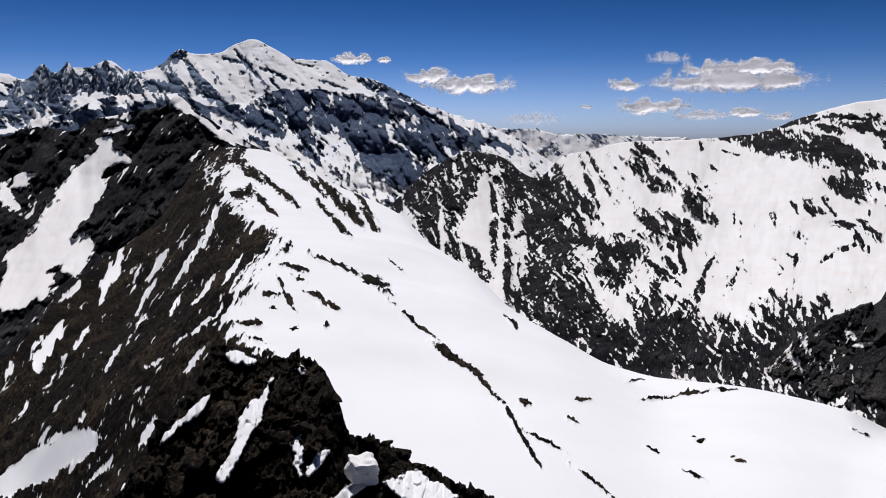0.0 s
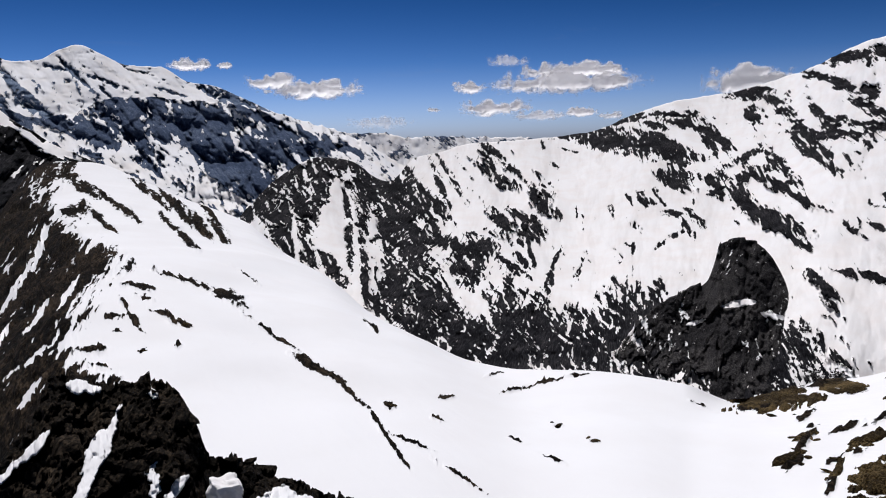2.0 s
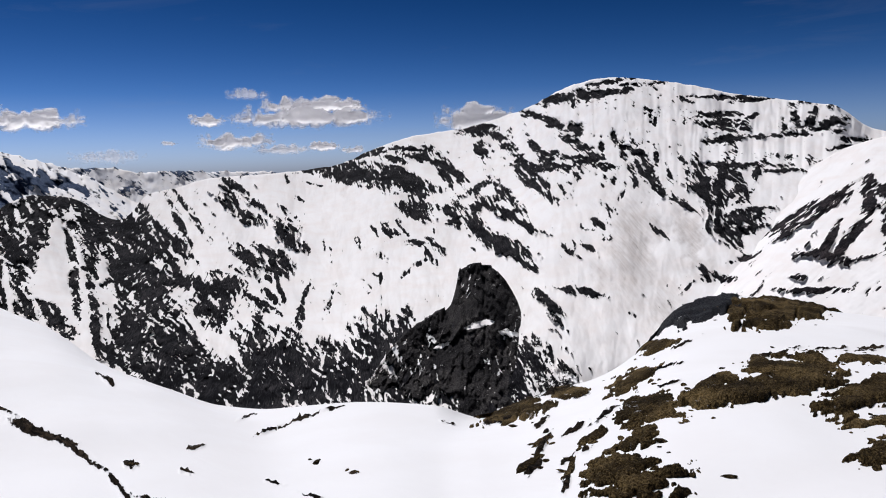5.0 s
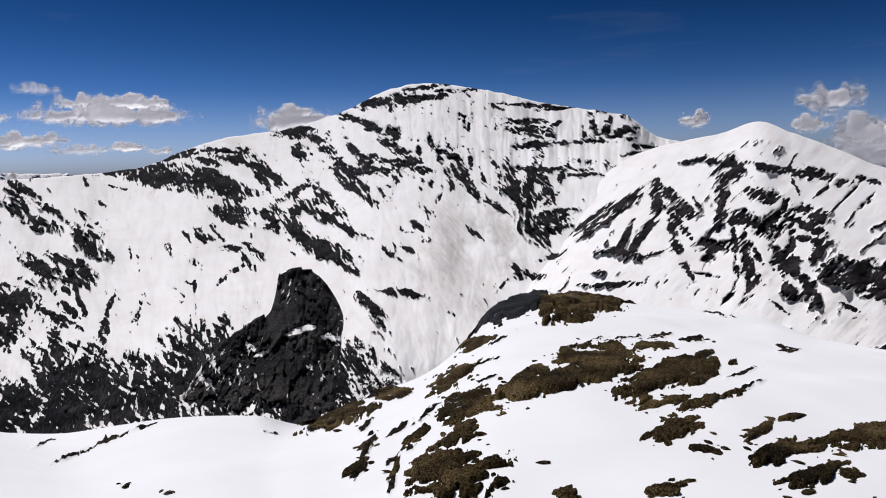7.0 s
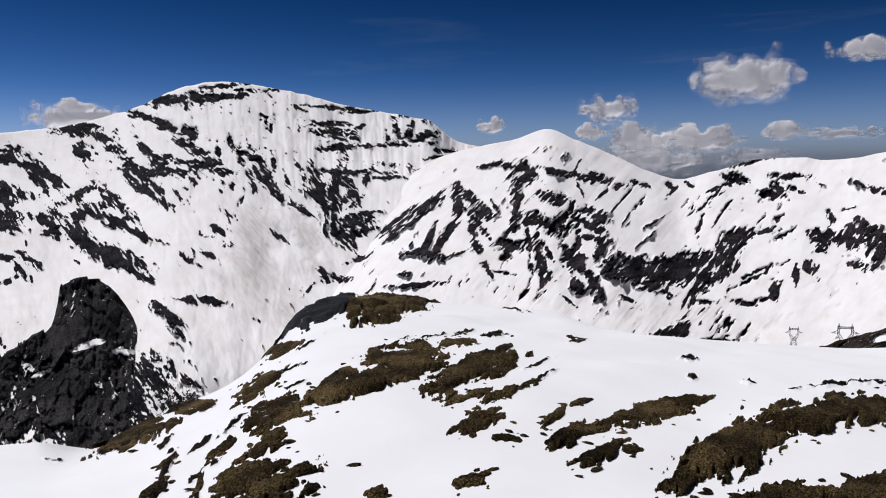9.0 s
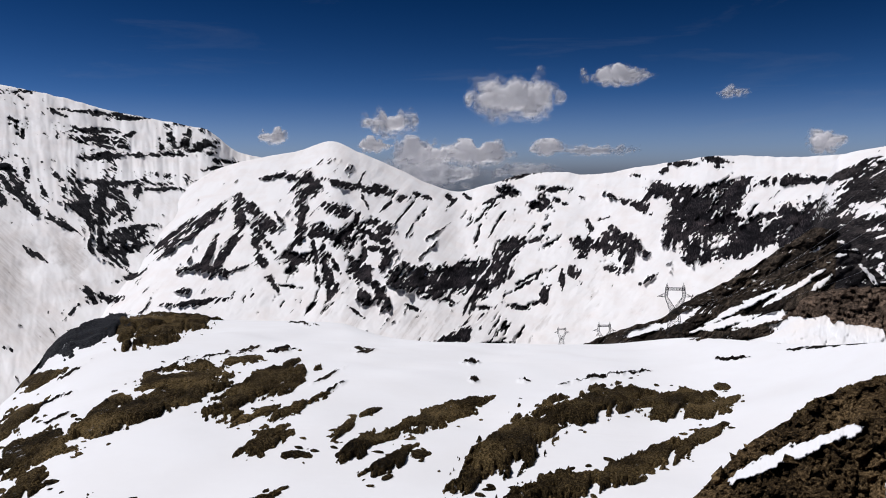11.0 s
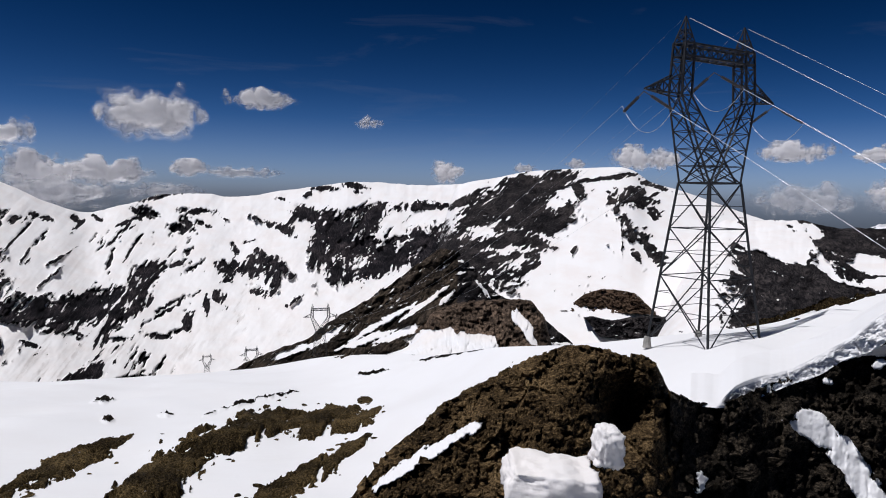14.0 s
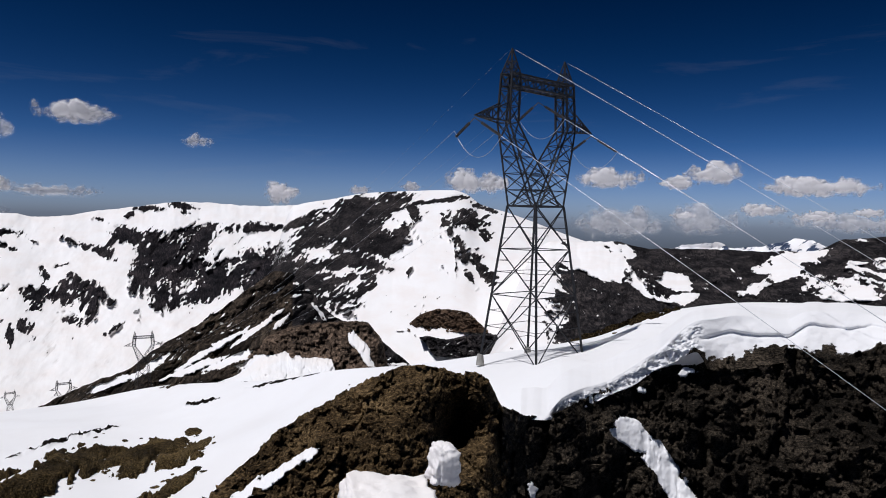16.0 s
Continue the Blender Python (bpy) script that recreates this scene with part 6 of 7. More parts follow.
def stone_mesh(seed, mat):
    bm = bmesh.new()
    bmesh.ops.create_icosphere(bm, subdivisions=2, radius=1)
    for v in bm.verts:
        p = np.array(v.co[:])
        v.co *= 1 + 0.35 * float(facets(np.array(p[0] * 1.3 + p[2] * 0.7), np.array(p[1] * 1.3 - p[2] * 0.6), seed))
        v.co.z *= 0.7
    me = bpy.data.meshes.new("stone")
    bm.to_mesh(me)
    bm.free()
    me.attributes.new("rock", "FLOAT", "POINT").data.foreach_set("value", np.full(len(me.vertices), 0.6, np.float32))
    me.materials.append(mat)
    return me


STONES = [stone_mesh(1500 + i, TURF) for i in range(5)]


def stone(name, az, el, r, rng, owner=None):
    """A loose stone half sunk in the snow."""
    a, e = np.array([az]), np.array([el])
    d = float(ground_distance(a, e)[0])
    ob = new(name, rng.choice(STONES))
    ob.matrix_basis = Matrix.Translation((d * math.sin(radians(az)), d * math.cos(radians(az)), float(ground_height(a, np.array([d]))[0]))) @ pose(0, 0, 0, rng.uniform(-15, 15), rng.uniform(-15, 15), rng.uniform(0, 360)) @ Matrix.Diagonal((r * rng.uniform(0.9, 2.4), r, r * rng.uniform(0.5, 1), 1))
    ob.parent = owner
    return ob


for number, row in enumerate(KNOLL_OUTCROPS + SLOPE_OUTCROPS + SADDLE_OUTCROPS):
    outcrop(number, *row)

# lone boulders on the open snow: az, el, radius
LONE = [(-8.44, -12.82, 0.9), (-11.54, -14.27, 0.35), (-9.13, -14.16, 0.3), (19.94, -21.57, 0.35), (6.58, -19.99, 0.5), (22.79, -22.56, 0.3), (19.44, -21.38, 0.25), (22.26, -22.36, 0.2), (51.64, -22.50, 0.35), (77.79, -15.82, 0.45), (77.66, -14.56, 0.6), (96.32, -15.53, 0.9), (73.15, -21.07, 0.5)]
picker = random.Random(77)
for row in LONE:
    tagged(stone("boulder", *row, picker), "dark lone boulder half sunk in the snow", "boulder", "boulders on the snow")


def block_mesh(seed, mat):
    """An angular lump of rock with flat broken faces."""
    rng = random.Random(seed)
    bm = bmesh.new()
    for _ in range(16):
        p = Vector((rng.uniform(-1, 1), rng.uniform(-1, 1), rng.uniform(-0.8, 0.8)))
        bm.verts.new(p * (0.75 + 0.25 * rng.random()))
    hull = bmesh.ops.convex_hull(bm, input=bm.verts[:])
    bmesh.ops.delete(bm, geom=[v for v in hull["geom_interior"] if isinstance(v, bmesh.types.BMVert)], context="VERTS")
    me = bpy.data.meshes.new("rock_block")
    bm.to_mesh(me)
    bm.free()
    me.attributes.new("rock", "FLOAT", "POINT").data.foreach_set("value", np.full(len(me.vertices), 0.6, np.float32))
    me.materials.append(mat)
    return me


def loose_blocks(owner, mat, seed, count, low, big):
    """Angular blocks that stand out of a crag's face."""
    kinds = [block_mesh(seed + i, mat) for i in range(6)]
    n = len(owner.data.vertices)
    co, bare = np.zeros(n * 3), np.zeros(n)
    owner.data.vertices.foreach_get("co", co)
    owner.data.attributes["rock"].data.foreach_get("value", bare)
    co = co.reshape(-1, 3)
    level = np.hypot(co[:, 0], co[:, 1])
    el = np.degrees(np.arctan2(co[:, 2] - EYE, level))
    good = np.nonzero((bare > 0.35) & (el > low))[0]
    rng = random.Random(seed)
    for _ in range(count):
        p = co[good[rng.randrange(len(good))]]
        r = rng.uniform(0.25, 1.0) ** 2 * big + 0.15
        ob = new("rock_block", rng.choice(kinds))
        ob.matrix_basis = Matrix.Translation(p) @ pose(0, 0, 0, rng.uniform(-30, 30), rng.uniform(-30, 30), rng.uniform(0, 360)) @ Matrix.Diagonal((r * rng.uniform(1, 1.9), r, r * rng.uniform(0.7, 1.1), 1))
        ob.parent = owner


loose_blocks(rock_crag, BLACK, 1701, 80, -29, 0.6)
loose_blocks(rock_hump, HUMP, 1721, 110, -23, 0.3)
loose_blocks(rock_cliff, CRAG, 1741, 130, -24, 0.9)


def snow_block(name, az, el, d, size, yaw, seed, label, taper=0.0):
    """A broken piece of packed snow with worn edges."""
    bm = bmesh.new()
    bmesh.ops.create_cube(bm, size=1)
    bmesh.ops.subdivide_edges(bm, edges=bm.edges[:], cuts=22, use_grid_fill=True)
    for v in bm.verts:
        p = v.co
        n = max(abs(p.x), abs(p.y), abs(p.z)) * 2
        p = p.lerp(p.normalized() * 0.6 * n, 0.2)
        wide = 1 - taper * (p.z + 0.5)
        side = Vector((p.x * size[0] * wide, p.y * size[1] * wide, p.z * size[2]))
        q = side + Vector((seed * 7, 0, 0))
        k = 0.3 * noise.fractal(q * 0.7, 0.8, 2.1, 3) + 0.14 * noise.fractal(q * 2.6, 0.7, 2.1, 4) + 0.1 * noise.cell(q * 1.7)
        v.co = side + p.normalized() * k * (0.65 if taper < 0.2 else 0.9)
    me = bpy.data.meshes.new(name)
    bm.to_mesh(me)
    bm.free()
    me.polygons.foreach_set("use_smooth", np.ones(len(me.polygons), bool))
    me.attributes.new("rock", "FLOAT", "POINT").data.foreach_set("value", np.full(len(me.vertices), -1.0, np.float32))
    me.materials.append(SNOW)
    a = radians(az)
    ob = tagged(new(name, me), label, "snow")
    ob.matrix_basis = Matrix.Translation((d * math.sin(a), d * math.cos(a), EYE + d * math.tan(radians(el)))) @ pose(0, 0, 0, 4, 6, yaw - az)
    return ob


snow_block("snow_slab", 110.90, -20.7, 31.0, (4.0, 3.2, 1.25), 8, 3, "thick white snow slab resting on a rock ledge", 0.1)
snow_block("snow_lump", 115.05, -18.3, 31.8, (1.25, 1.1, 1.5), 30, 5, "broken white snow lump leaning on dark rock", 0.45)
snow_block("snow_lump", -6.46, -24.71, 29.5, (1.15, 1.1, 0.85), 15, 8, "broken white snow lump lodged between dark rocks")

# ---- steel lattice towers of the power line ----
def plain(name, color, rough, metal=0.0):
    m, n, l, p = material(name)
    co = n.new("ShaderNodeNewGeometry").outputs["Position"]
    tone = noise_node(n, l, co, 1.5, 5, 0.6)
    l.new(ramp(n, l, tone, [(0.35, tuple(c * 0.75 for c in color)), (0.65, tuple(min(1, c * 1.2) for c in color))]), p.inputs["Base Color"])
    p.inputs["Roughness"].default_value, p.inputs["Metallic"].default_value = rough, metal
    return m


STEEL = plain("weathered_galvanised_steel", (0.014, 0.015, 0.019), 0.6, 0.2)
WIRE = plain("aluminium_conductor", (0.5, 0.52, 0.56), 0.4, 0.6)
GLASS = plain("brown_insulator_discs", (0.05, 0.045, 0.045), 0.3)
CONCRETE = plain("concrete_footing", (0.3, 0.29, 0.27), 0.9)


def part(name, bm, mat, parent, label=""):
    me = bpy.data.meshes.new(name)
    bm.to_mesh(me)
    bm.free()
    me.materials.append(mat)
    ob = new(name, me)
    ob.parent = parent
    return tagged(ob, label)


def strut(bm, a, b, r):
    """An angle-iron bar from a to b."""
    a, b = Vector(a), Vector(b)
    way = (b - a).normalized()
    side = way.cross(Vector((0, 0, 1)) if abs(way.z) < 0.9 else Vector((1, 0, 0))).normalized() * r
    up = way.cross(side).normalized() * r
    rings = [[bm.verts.new(p + s) for s in (side + up, up - side, -side - up, side - up)] for p in (a, b)]
    for i in range(4):
        bm.faces.new((rings[0][i], rings[0][(i + 1) % 4], rings[1][(i + 1) % 4], rings[1][i]))
    bm.faces.new(rings[0][::-1])
    bm.faces.new(rings[1])


def lattice(bm, low, high, bays, r):
    """Zigzag bracing between the edges of a tapered box: four low and four high corners."""
    low, high = [Vector(p) for p in low], [Vector(p) for p in high]
    for k in range(bays):
        f, g = k / bays, (k + 1) / bays
        p = [low[i].lerp(high[i], f) for i in range(4)]
        q = [low[i].lerp(high[i], g) for i in range(4)]
        for i in range(4):
            j = (i + 1) % 4
            strut(bm, p[i], q[j], r)
            strut(bm, p[j], q[i], r)
            strut(bm, q[i], q[j], r)


def truss(name, bm, parent, chords):
    """The main chords as one part; each bar of the bracing on its own under it."""
    bm.verts.index_update()
    co = [v.co.copy() for v in bm.verts]
    faces = [[v.index for v in f.verts] for f in bm.faces][:6]
    bm.free()
    owner = parent
    if chords:
        me = bpy.data.meshes.new(name)
        me.from_pydata(co[:8 * chords], [], [[i + 8 * k for i in f] for k in range(chords) for f in faces])
        me.materials.append(STEEL)
        owner = new(name, me)
        owner.parent = parent
    for k in range(chords, len(co) // 8):
        me = bpy.data.meshes.new("brace")
        me.from_pydata(co[8 * k:8 * k + 8], [], faces)
        me.materials.append(STEEL)
        bar = new("brace", me)
        bar.parent = owner
    return owner


def ring(x0, x1, y, z):
    return [(x0, -y, z), (x1, -y, z), (x1, y, z), (x0, y, z)]


def tower(name, label):
    base = tagged(new(name), label, "power pylon", "pylons of the power line")
    foot, waist = ring(-4.7, 4.7, 4.7, 0), ring(-2.75, 2.75, 2.4, 19.7)
    for p, q in zip(foot, waist):
        bm = bmesh.new()
        strut(bm, p, q, 0.11)
        part("leg", bm, STEEL, base)
        bm = bmesh.new()
        bmesh.ops.create_cone(bm, cap_ends=True, segments=10, radius1=0.55, radius2=0.4, depth=1.4, matrix=Matrix.Translation((p[0], p[1], -0.3)))
        part("footing", bm, CONCRETE, base, "concrete footing")
    bm = bmesh.new()
    mid = [tuple(Vector(p).lerp(Vector(q), 0.42)) for p, q in zip(foot, waist)]
    up = [tuple(Vector(p).lerp(Vector(q), 0.72)) for p, q in zip(foot, waist)]
    for a, b, bays in ((foot, mid, 1), (mid, up, 1), (up, waist, 1)):
        lattice(bm, a, b, bays, 0.055)
    for a, b in ((foot, mid), (mid, up), (up, waist)):
        for i in range(4):
            j = (i + 1) % 4
            m0 = (Vector(a[i]) + Vector(a[j]) + Vector(b[i]) + Vector(b[j])) / 4
            for e, f in ((a[i], b[i]), (a[j], b[j])):
                strut(bm, (Vector(e) + Vector(f)) / 2, m0, 0.035)
                strut(bm, Vector(e).lerp(Vector(f), 0.25), Vector(e).lerp(m0, 0.5), 0.03)
                strut(bm, Vector(e).lerp(Vector(f), 0.75), Vector(f).lerp(m0, 0.5), 0.03)
    for i in range(4):
        strut(bm, waist[i], waist[(i + 1) % 4], 0.1)
    truss("lower_bracing", bm, base, 0)
    for s in (-1, 1):
        # a slanting column each side of the window
        low, high = ring(s * -1.9, s * 2.75, 2.3, 19.7), ring(s * 4.9, s * 6.5, 1.0, 29.8)
        bm = bmesh.new()
        for p, q in zip(low, high):
            strut(bm, p, q, 0.085)
        lattice(bm, low, high, 5, 0.042)
        truss("window_column", bm, base, 4)
        post = ring(s * 4.5, s * 6.1, 0.9, 35.8)
        bm = bmesh.new()
        for p, q in zip(high, post):
            strut(bm, p, q, 0.11)
        lattice(bm, high, post, 3, 0.04)
        truss("post", bm, base, 4)
        bm = bmesh.new()
        for p in post:
            strut(bm, p, (s * 5.2, 0, 39.0), 0.06)
        half = [tuple(Vector(p).lerp(Vector((s * 5.2, 0, 39.0)), 0.5)) for p in post]
        lattice(bm, post, half, 2, 0.035)
        truss("earth_wire_peak", bm, base, 4)
        bm = bmesh.new()
        tip = Vector((s * 11.5, 0, 30.1))
        for p in (high[1], high[2], tuple(Vector(high[1]).lerp(Vector(post[1]), 0.4)), tuple(Vector(high[2]).lerp(Vector(post[2]), 0.4))):
            strut(bm, p, tip, 0.07)
        for f, g in ((0.25, 0.5), (0.5, 0.75)):
            quad = [high[1], high[2], tuple(Vector(high[2]).lerp(Vector(post[2]), 0.4)), tuple(Vector(high[1]).lerp(Vector(post[1]), 0.4))]
            lattice(bm, [tuple(Vector(p).lerp(tip, f)) for p in quad], [tuple(Vector(p).lerp(tip, g)) for p in quad], 1, 0.05)
        truss("cross_arm", bm, base, 4)
    bm = bmesh.new()
    ends = [[(x, -0.9, 34.35), (x, 0.9, 34.35), (x, 0.9, 35.8), (x, -0.9, 35.8)] for x in (-6.2, 6.2)]
    for p, q in zip(*ends):
        strut(bm, p, q, 0.11)
    lattice(bm, ends[0], ends[1], 8, 0.04)
    truss("top_beam", bm, base, 4)
    return base


def insulator(bm, a, b):
    a, b = Vector(a), Vector(b)
    strut(bm, a, b, 0.04)
    turn = (b - a).to_track_quat("Z", "Y").to_matrix().to_4x4()
    for k in range(12):
        bmesh.ops.create_cone(bm, cap_ends=True, segments=8, radius1=0.2, radius2=0.12, depth=0.14, matrix=Matrix.Translation(a.lerp(b, (k + 1) / 13)) @ turn)


TOWER_AZ, TOWER_D = 121.7, 97.0
TOWER_Z = TOWER_D * math.tan(radians(-10.24))
ta = radians(TOWER_AZ)
TOWER_AT = Vector((TOWER_D * math.sin(ta), TOWER_D * math.cos(ta), EYE + TOWER_Z))
ARM_YAW = 90 - 161.7
pylon = tower("pylon", "tall dark steel lattice pylon standing on the snow saddle")
far_pylon = tower("pylon", "small distant steel lattice pylon on a snow slope")
pylon.matrix_basis = Matrix.Translation(TOWER_AT) @ pose(0, 0, 0, 0, 0, ARM_YAW)
along = Vector((math.sin(radians(-108.3)), math.cos(radians(-108.3)), 0))
across = Vector((math.sin(radians(161.7)), math.cos(radians(161.7)), 0))
for az_, d_, top_, size_ in ((92.9, 505, -8.25, 1.0), (87.8, 735, -11.3, 1.0), (84.6, 930, -11.75, 0.85)):
    b = radians(az_)
    far_at = (Matrix.Translation((d_ * math.sin(b), d_ * math.cos(b), EYE + d_ * math.tan(radians(top_)) - 39.0 * size_)) @ pose(0, 0, 0, 0, 0, -az_ + 12)
               @ Matrix.Diagonal((size_, size_, size_, 1)))
    if size_ == 0.85:
        far_pylon.matrix_basis = far_at
    else:
        copy_thing(far_pylon, far_at)


def cable(name, points, r, mat, label, category="cable"):
    cu = bpy.data.curves.new(name, "CURVE")
    cu.dimensions, cu.bevel_depth, cu.bevel_resolution = "3D", r, 1
    sp = cu.splines.new("POLY")
    sp.points.add(len(points) - 1)
    for q, p in zip(sp.points, points):
        q.co = (*p, 1)
    cu.materials.append(mat)
    return tagged(new(name, cu), label, category, "cables of the power line")


for x, z in ((-11.5, 29.8), (0.0, 33.0), (11.5, 29.8), (-5.2, 39.0), (5.2, 39.0)):
    start = TOWER_AT + across * x + Vector((0, 0, z))
    earth = z > 38
    down, away = (along - Vector((0, 0, 0.57))).normalized(), Vector((92.0, 0, 0))
    far_top = Vector((505 * math.sin(radians(92.9)), 505 * math.cos(radians(92.9)), EYE + 505 * math.tan(radians(-8.25)) - 39.0 + z)) + Vector((math.sin(radians(170)), math.cos(radians(170)), 0)) * x * 0.9
    back = (far_top - start).normalized()
    g = 0.6 if earth else 5.0
    if not earth:
        hang = tagged(new("insulator_string"), "dark insulator strings that strain the conductors", "insulator", "insulators of the pylon")
        for way in (down, (back - Vector((0, 0, 0.18))).normalized()):
            bm = bmesh.new()
            insulator(bm, start + way * 1.2, start + way * g)
            strut(bm, start, start + way * 1.2, 0.04)
            part("insulator_rod", bm, GLASS, hang)
        loop = [start + down * g, start + back * g]
        pts = [loop[0].lerp(loop[1], i / 16) - Vector((0, 0, 2.8 * (1 - (i / 8 - 1) ** 2))) for i in range(17)]
        cable("jumper_cable", pts, 0.024, WIRE, "thin bare jumper cable looping under the arm")
    a0 = start + down * g
    pts = [a0 + along * 4 * i - Vector((0, 0, 0.565 * 4 * i + 0.0004 * (4 * i) ** 2)) for i in range(45)]
    cable("conductor" if not earth else "earth_wire", pts, 0.026 if not earth else 0.02, WIRE, "bare shining cable running steeply down from the pylon")
    a1 = start + back * g
    pts = [a1.lerp(far_top, i / 40) - Vector((0, 0, 14 * (1 - (i / 20 - 1) ** 2))) for i in range(41)]
    cable("conductor" if not earth else "earth_wire", pts, 0.013 if not earth else 0.004, WIRE, "bare cable sagging to the next pylon across the snow")

# ---- clouds ----
vapour, vn, vl, vp = material("glowing_cloud_vapour")
vp.inputs["Base Color"].default_value = (0.9, 0.88, 0.89, 1)
vp.inputs["Roughness"].default_value = 1.0
vp.inputs["Specular IOR Level"].default_value = 0.0
vpos = vn.new("ShaderNodeNewGeometry").outputs["Position"]
wisp = noise_node(vn, vl, vpos, 0.014, 8, 0.62)
dense = vn.new("ShaderNodeAttribute")
dense.attribute_name = "dense"
cover = math_node(vn, vl, "ADD", dense.outputs["Fac"], math_node(vn, vl, "MULTIPLY", math_node(vn, vl, "SUBTRACT", wisp, 0.52), 0.9))
cl = vn.new("ShaderNodeClamp")
vl.new(math_node(vn, vl, "MULTIPLY", cover, dense.outputs["Fac"]), cl.inputs[0])
through_light, scatter, gap = vn.new("ShaderNodeBsdfTranslucent"), vn.new("ShaderNodeMixShader"), vn.new("ShaderNodeMixShader")
through_light.inputs["Color"].default_value = (0.93, 0.92, 0.92, 1)
scatter.inputs[0].default_value = 0.68
# weak glow added in place of sunlight scattered inside the cloud
vp.inputs["Emission Color"].default_value = (0.95, 0.93, 0.97, 1)
vp.inputs["Emission Strength"].default_value = 0.2
vl.new(vp.outputs[0], scatter.inputs[1])
vl.new(through_light.outputs[0], scatter.inputs[2])
vl.new(cl.outputs[0], gap.inputs[0])
vl.new(vn.new("ShaderNodeBsdfTransparent").outputs[0], gap.inputs[1])
vl.new(scatter.outputs[0], gap.inputs[2])
vl.new(gap.outputs[0], vn["Material Output"].inputs["Surface"])


def cloud(k, az, el, w, h, veil=0.0):
    """Cumulus: billowing heads over a flatter base, thick in the middle and frayed to nothing at the rim."""
    d = 4600.0
    unit = d * math.tan(radians(1))
    nu, nv = int(np.clip(w * 34, 36, 190)), int(np.clip(h * 44, 28, 110))
    u, v = np.meshgrid(np.linspace(-1.4, 1.4, nu), np.linspace(-1.4, 1.5, nv))
    x, y, o = u * w / h, v, 3.1 * k
    heads = 0.55 * value(x * 0.9 + o, y * 0.35 + 2, 70 + k) + 0.25 * value(x * 2.1 + o, y * 0.7, 75 + k)
    billow = sum(a * (2.6 * np.abs(value(x * f + o, y * f * 1.15 + 4, 80 + k)) - 0.75) for a, f in ((0.3, 1.1), (0.22, 2.3), (0.12, 4.7), (0.06, 9.5)))
    low = np.where(v < 0, 1.35 * np.abs(v) ** 1.7, v * v)
    q = 1.2 - np.abs(u) ** 2.2 - low / np.clip(1 + heads * (v > 0), 0.4, 2) ** 2 + 0.75 * billow + 0.35 * heads - 3 * np.clip(np.maximum(np.abs(u), np.abs(v)) - 1.15, 0, 1) * 1.5
    full = np.clip(q, 0, None)
    soft = 0.3 * (2.6 * np.abs(value(x * 1.1 + o, y * 1.265 + 4, 80 + k)) - 0.75)
    thick = 0.6 * h * np.clip(full, 0, 1) ** 0.6 * np.clip(1.2 - 0.5 * u * u - 0.5 * low + 0.5 * (0.6 * soft + 0.4 * billow), 0.15, 1.4)
    cover = np.clip(full * (1.15 - 1.3 * veil), 0, 1.15 - veil) * (1 - 0.25 * np.clip(-v, 0, 1))
    F, n = [], nu * nv
    i = (np.arange(nv - 1)[:, None] * nu + np.arange(nu - 1)[None])
    i = i[(full[:-1, :-1] + full[1:, :-1] + full[:-1, 1:] + full[1:, 1:]) > 0]
    F = np.concatenate([np.stack([i, i + 1, i + nu + 1, i + nu], -1), n + np.stack([i + nu, i + nu + 1, i + 1, i], -1)])
    V = np.concatenate([np.stack([u * w, s * thick, v * h], -1).reshape(-1, 3) for s in (-1, 0.6)]) * unit
    used, F = np.unique(F, return_inverse=True)
    me = bpy.data.meshes.new("cloud")
    me.from_pydata(V[used].tolist(), [], F.reshape(-1, 4).tolist())
    me.polygons.foreach_set("use_smooth", np.ones(len(me.polygons), bool))
    me.attributes.new("dense", "FLOAT", "POINT").data.foreach_set("value", np.tile(cover.ravel(), 2)[used].astype(np.float32))
    me.materials.append(vapour)
    a = radians(az)
    look_ = "thin grey veil of cloud low in the sky" if veil > 0.25 else "%s white cumulus cloud in a blue sky" % ("broad" if w > 2.4 else "small")
    ob = tagged(new("cloud", me), look_, "cloud", "clouds")
    ob.matrix_basis = Matrix.Translation((d * math.sin(a), d * math.cos(a), EYE + d * math.tan(radians(el)))) @ pose(0, 0, 0, 0, 0, -az)


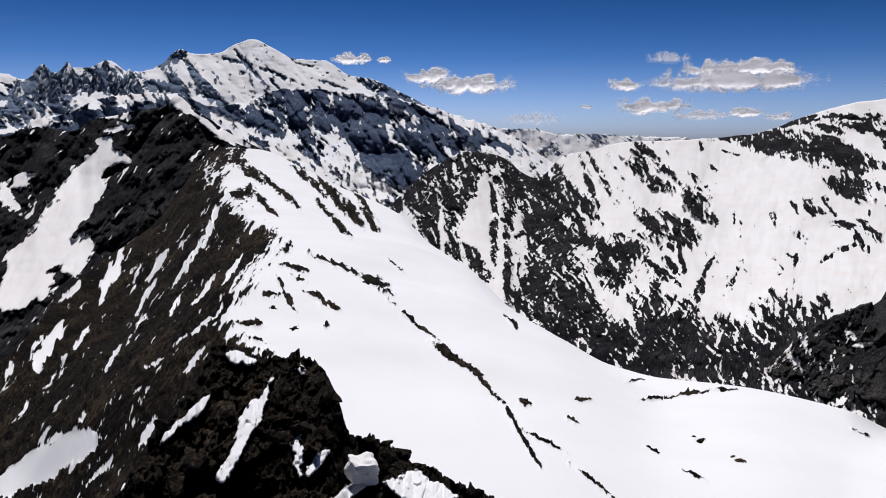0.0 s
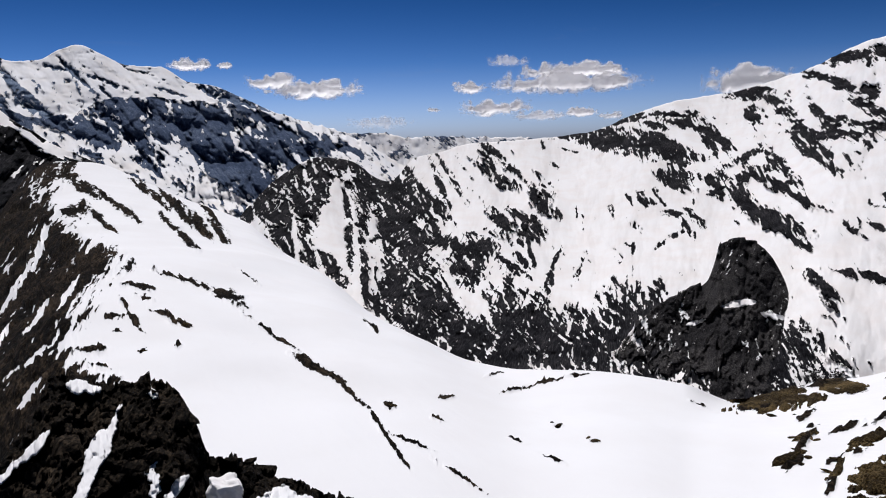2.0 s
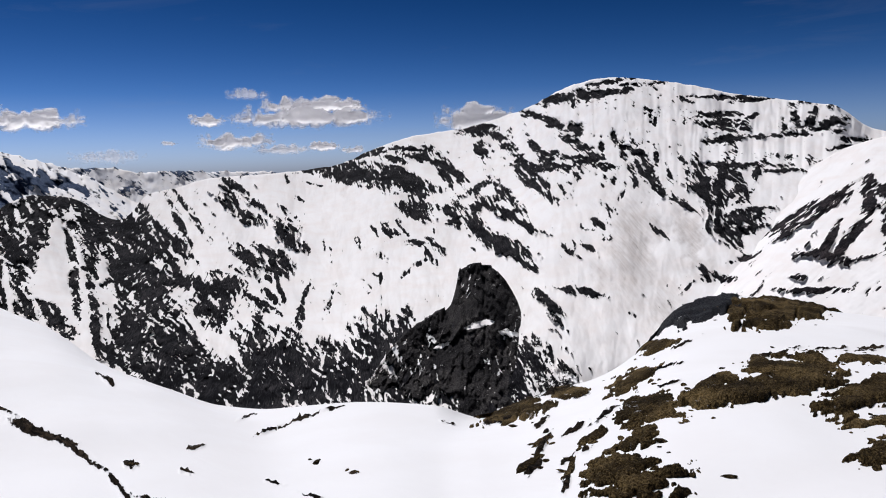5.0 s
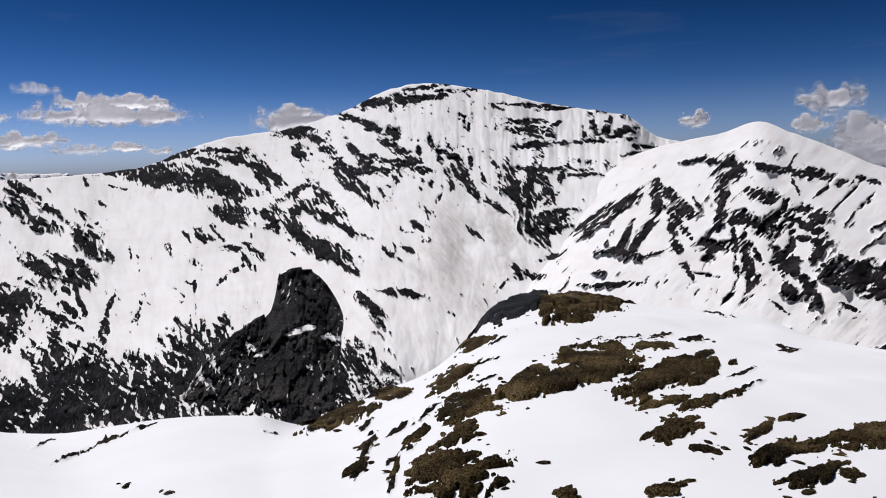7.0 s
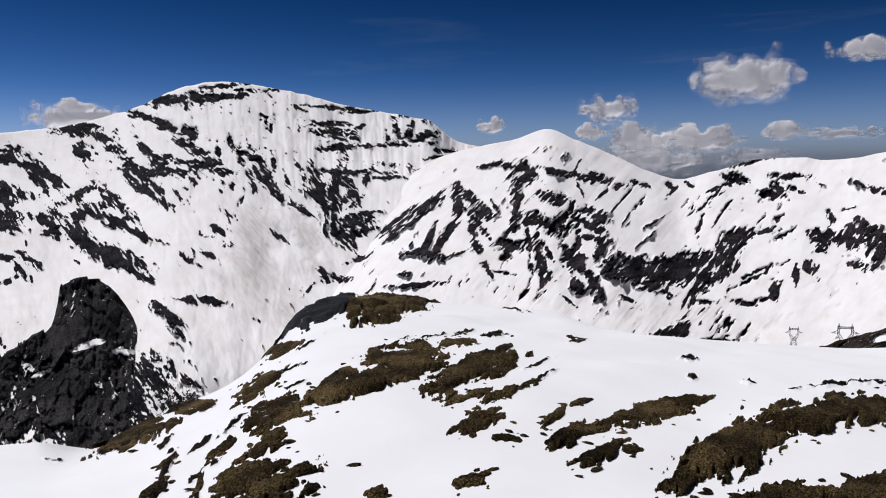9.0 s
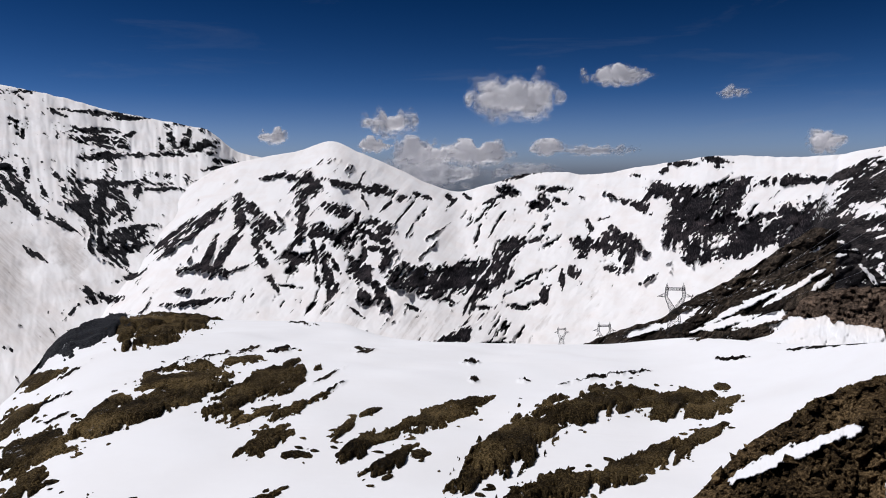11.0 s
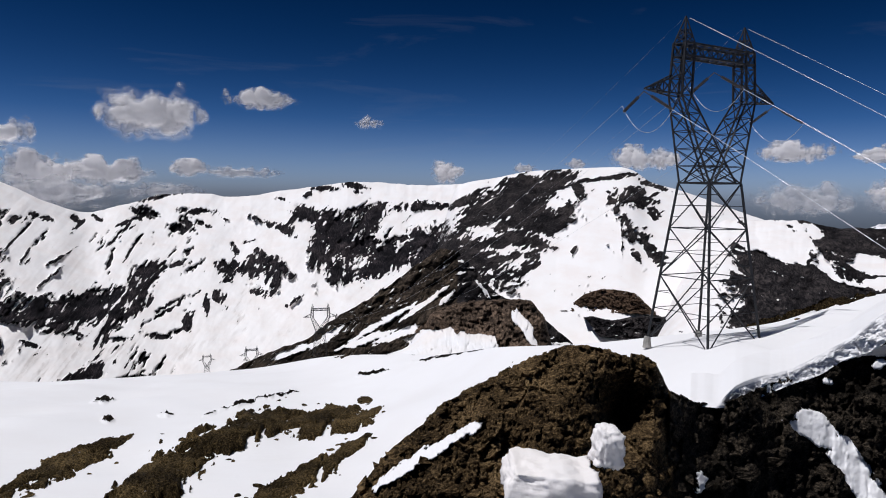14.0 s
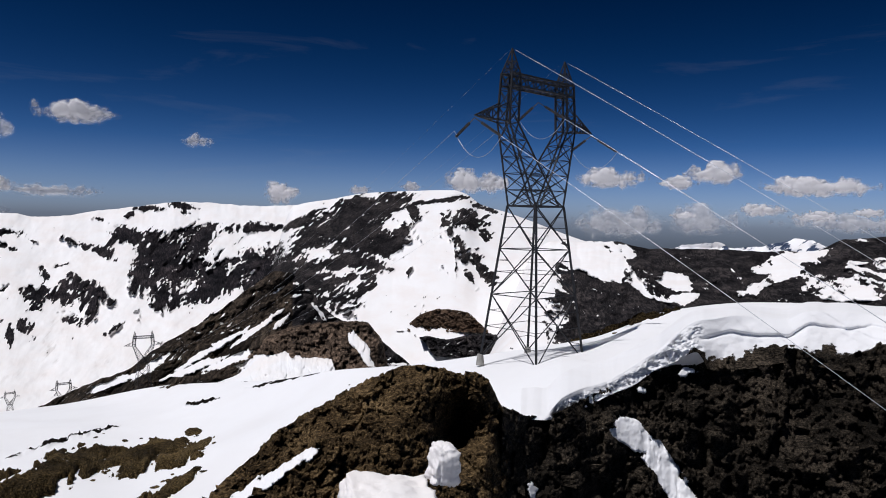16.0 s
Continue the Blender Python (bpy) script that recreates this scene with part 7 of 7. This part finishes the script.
CLOUDS_SOUTH = [(-1.26, 4.5, 1.8, 0.62), (1.87, 3.88, 3.66, 0.74), (-6.82, 5.76, 1.42, 0.49), (-4.42, 5.71, 0.52, 0.28), (20.78, 3.91, 5.72, 0.89), (16.43, 5.63, 1.55, 0.47, 0.45), (21.1, 4.77, 4.04, 0.67), (15.34, 2.27, 2.45, 0.69), (13.51, 3.83, 1.24, 0.52), (21.77, 1.77, 1.14, 0.39), (23.84, 1.48, 0.98, 0.35, 0.2), (10.81, 2.25, 0.53, 0.18, 0.2), (18.72, 1.6, 2.3, 0.4, 0.35), (6.82, 1.35, 2.32, 0.52, 0.5), (33.5, 3.38, 2.95, 1.18)]
CLOUDS_WEST = [(62.88, 2.63, 1.04, 0.68), (71.41, 3.69, 2.18, 1.44), (70.41, 1.99, 1.24, 0.67), (73.89, 1.39, 2.32, 1.19), (78.09, 1.23, 2.75, 1.07), (81.02, 5.37, 3.25, 2.09), (88.54, 6.85, 2.46, 0.84), (83.48, 1.67, 1.24, 0.65), (102.59, 1.98, 1.14, 0.76, 0.15), (96.48, 5.39, 1.12, 0.54, 0.4), (102.4, 1.75, 1.12, 0.84, 0.1), (117.15, 2.98, 2.34, 0.96), (127.22, 3.42, 2.54, 0.76), (131.96, 3.13, 1.34, 0.54), (134.51, 3.78, 1.89, 0.82)]
CLOUDS_EAST = [(141.3, 2.84, 3.5, 0.7), (137.8, 1.25, 1.5, 0.5), (144.39, 1.15, 0.9, 0.35), (141.03, 0.83, 1.6, 0.4), (132.5, 0.8, 0.9, 0.3)]
CLOUD_BANK = [(75.34, -0.14, 5.16, 1.39, 0.3), (87.09, 1.48, 2.78, 0.46, 0.35), (81.76, -0.03, 2.98, 0.6, 0.45), (128.02, 0.07, 3.52, 1.2, 0.4), (133.66, 0.38, 2.84, 1.14, 0.4), (144, 0.4, 5, 0.7, 0.4), (108.3, 2.18, 0.9, 0.39, 0.3), (112.1, 2.58, 0.94, 0.38, 0.2)]
for number, row in enumerate(CLOUDS_SOUTH + CLOUDS_WEST + CLOUDS_EAST + CLOUD_BANK):
    cloud(number, *row)
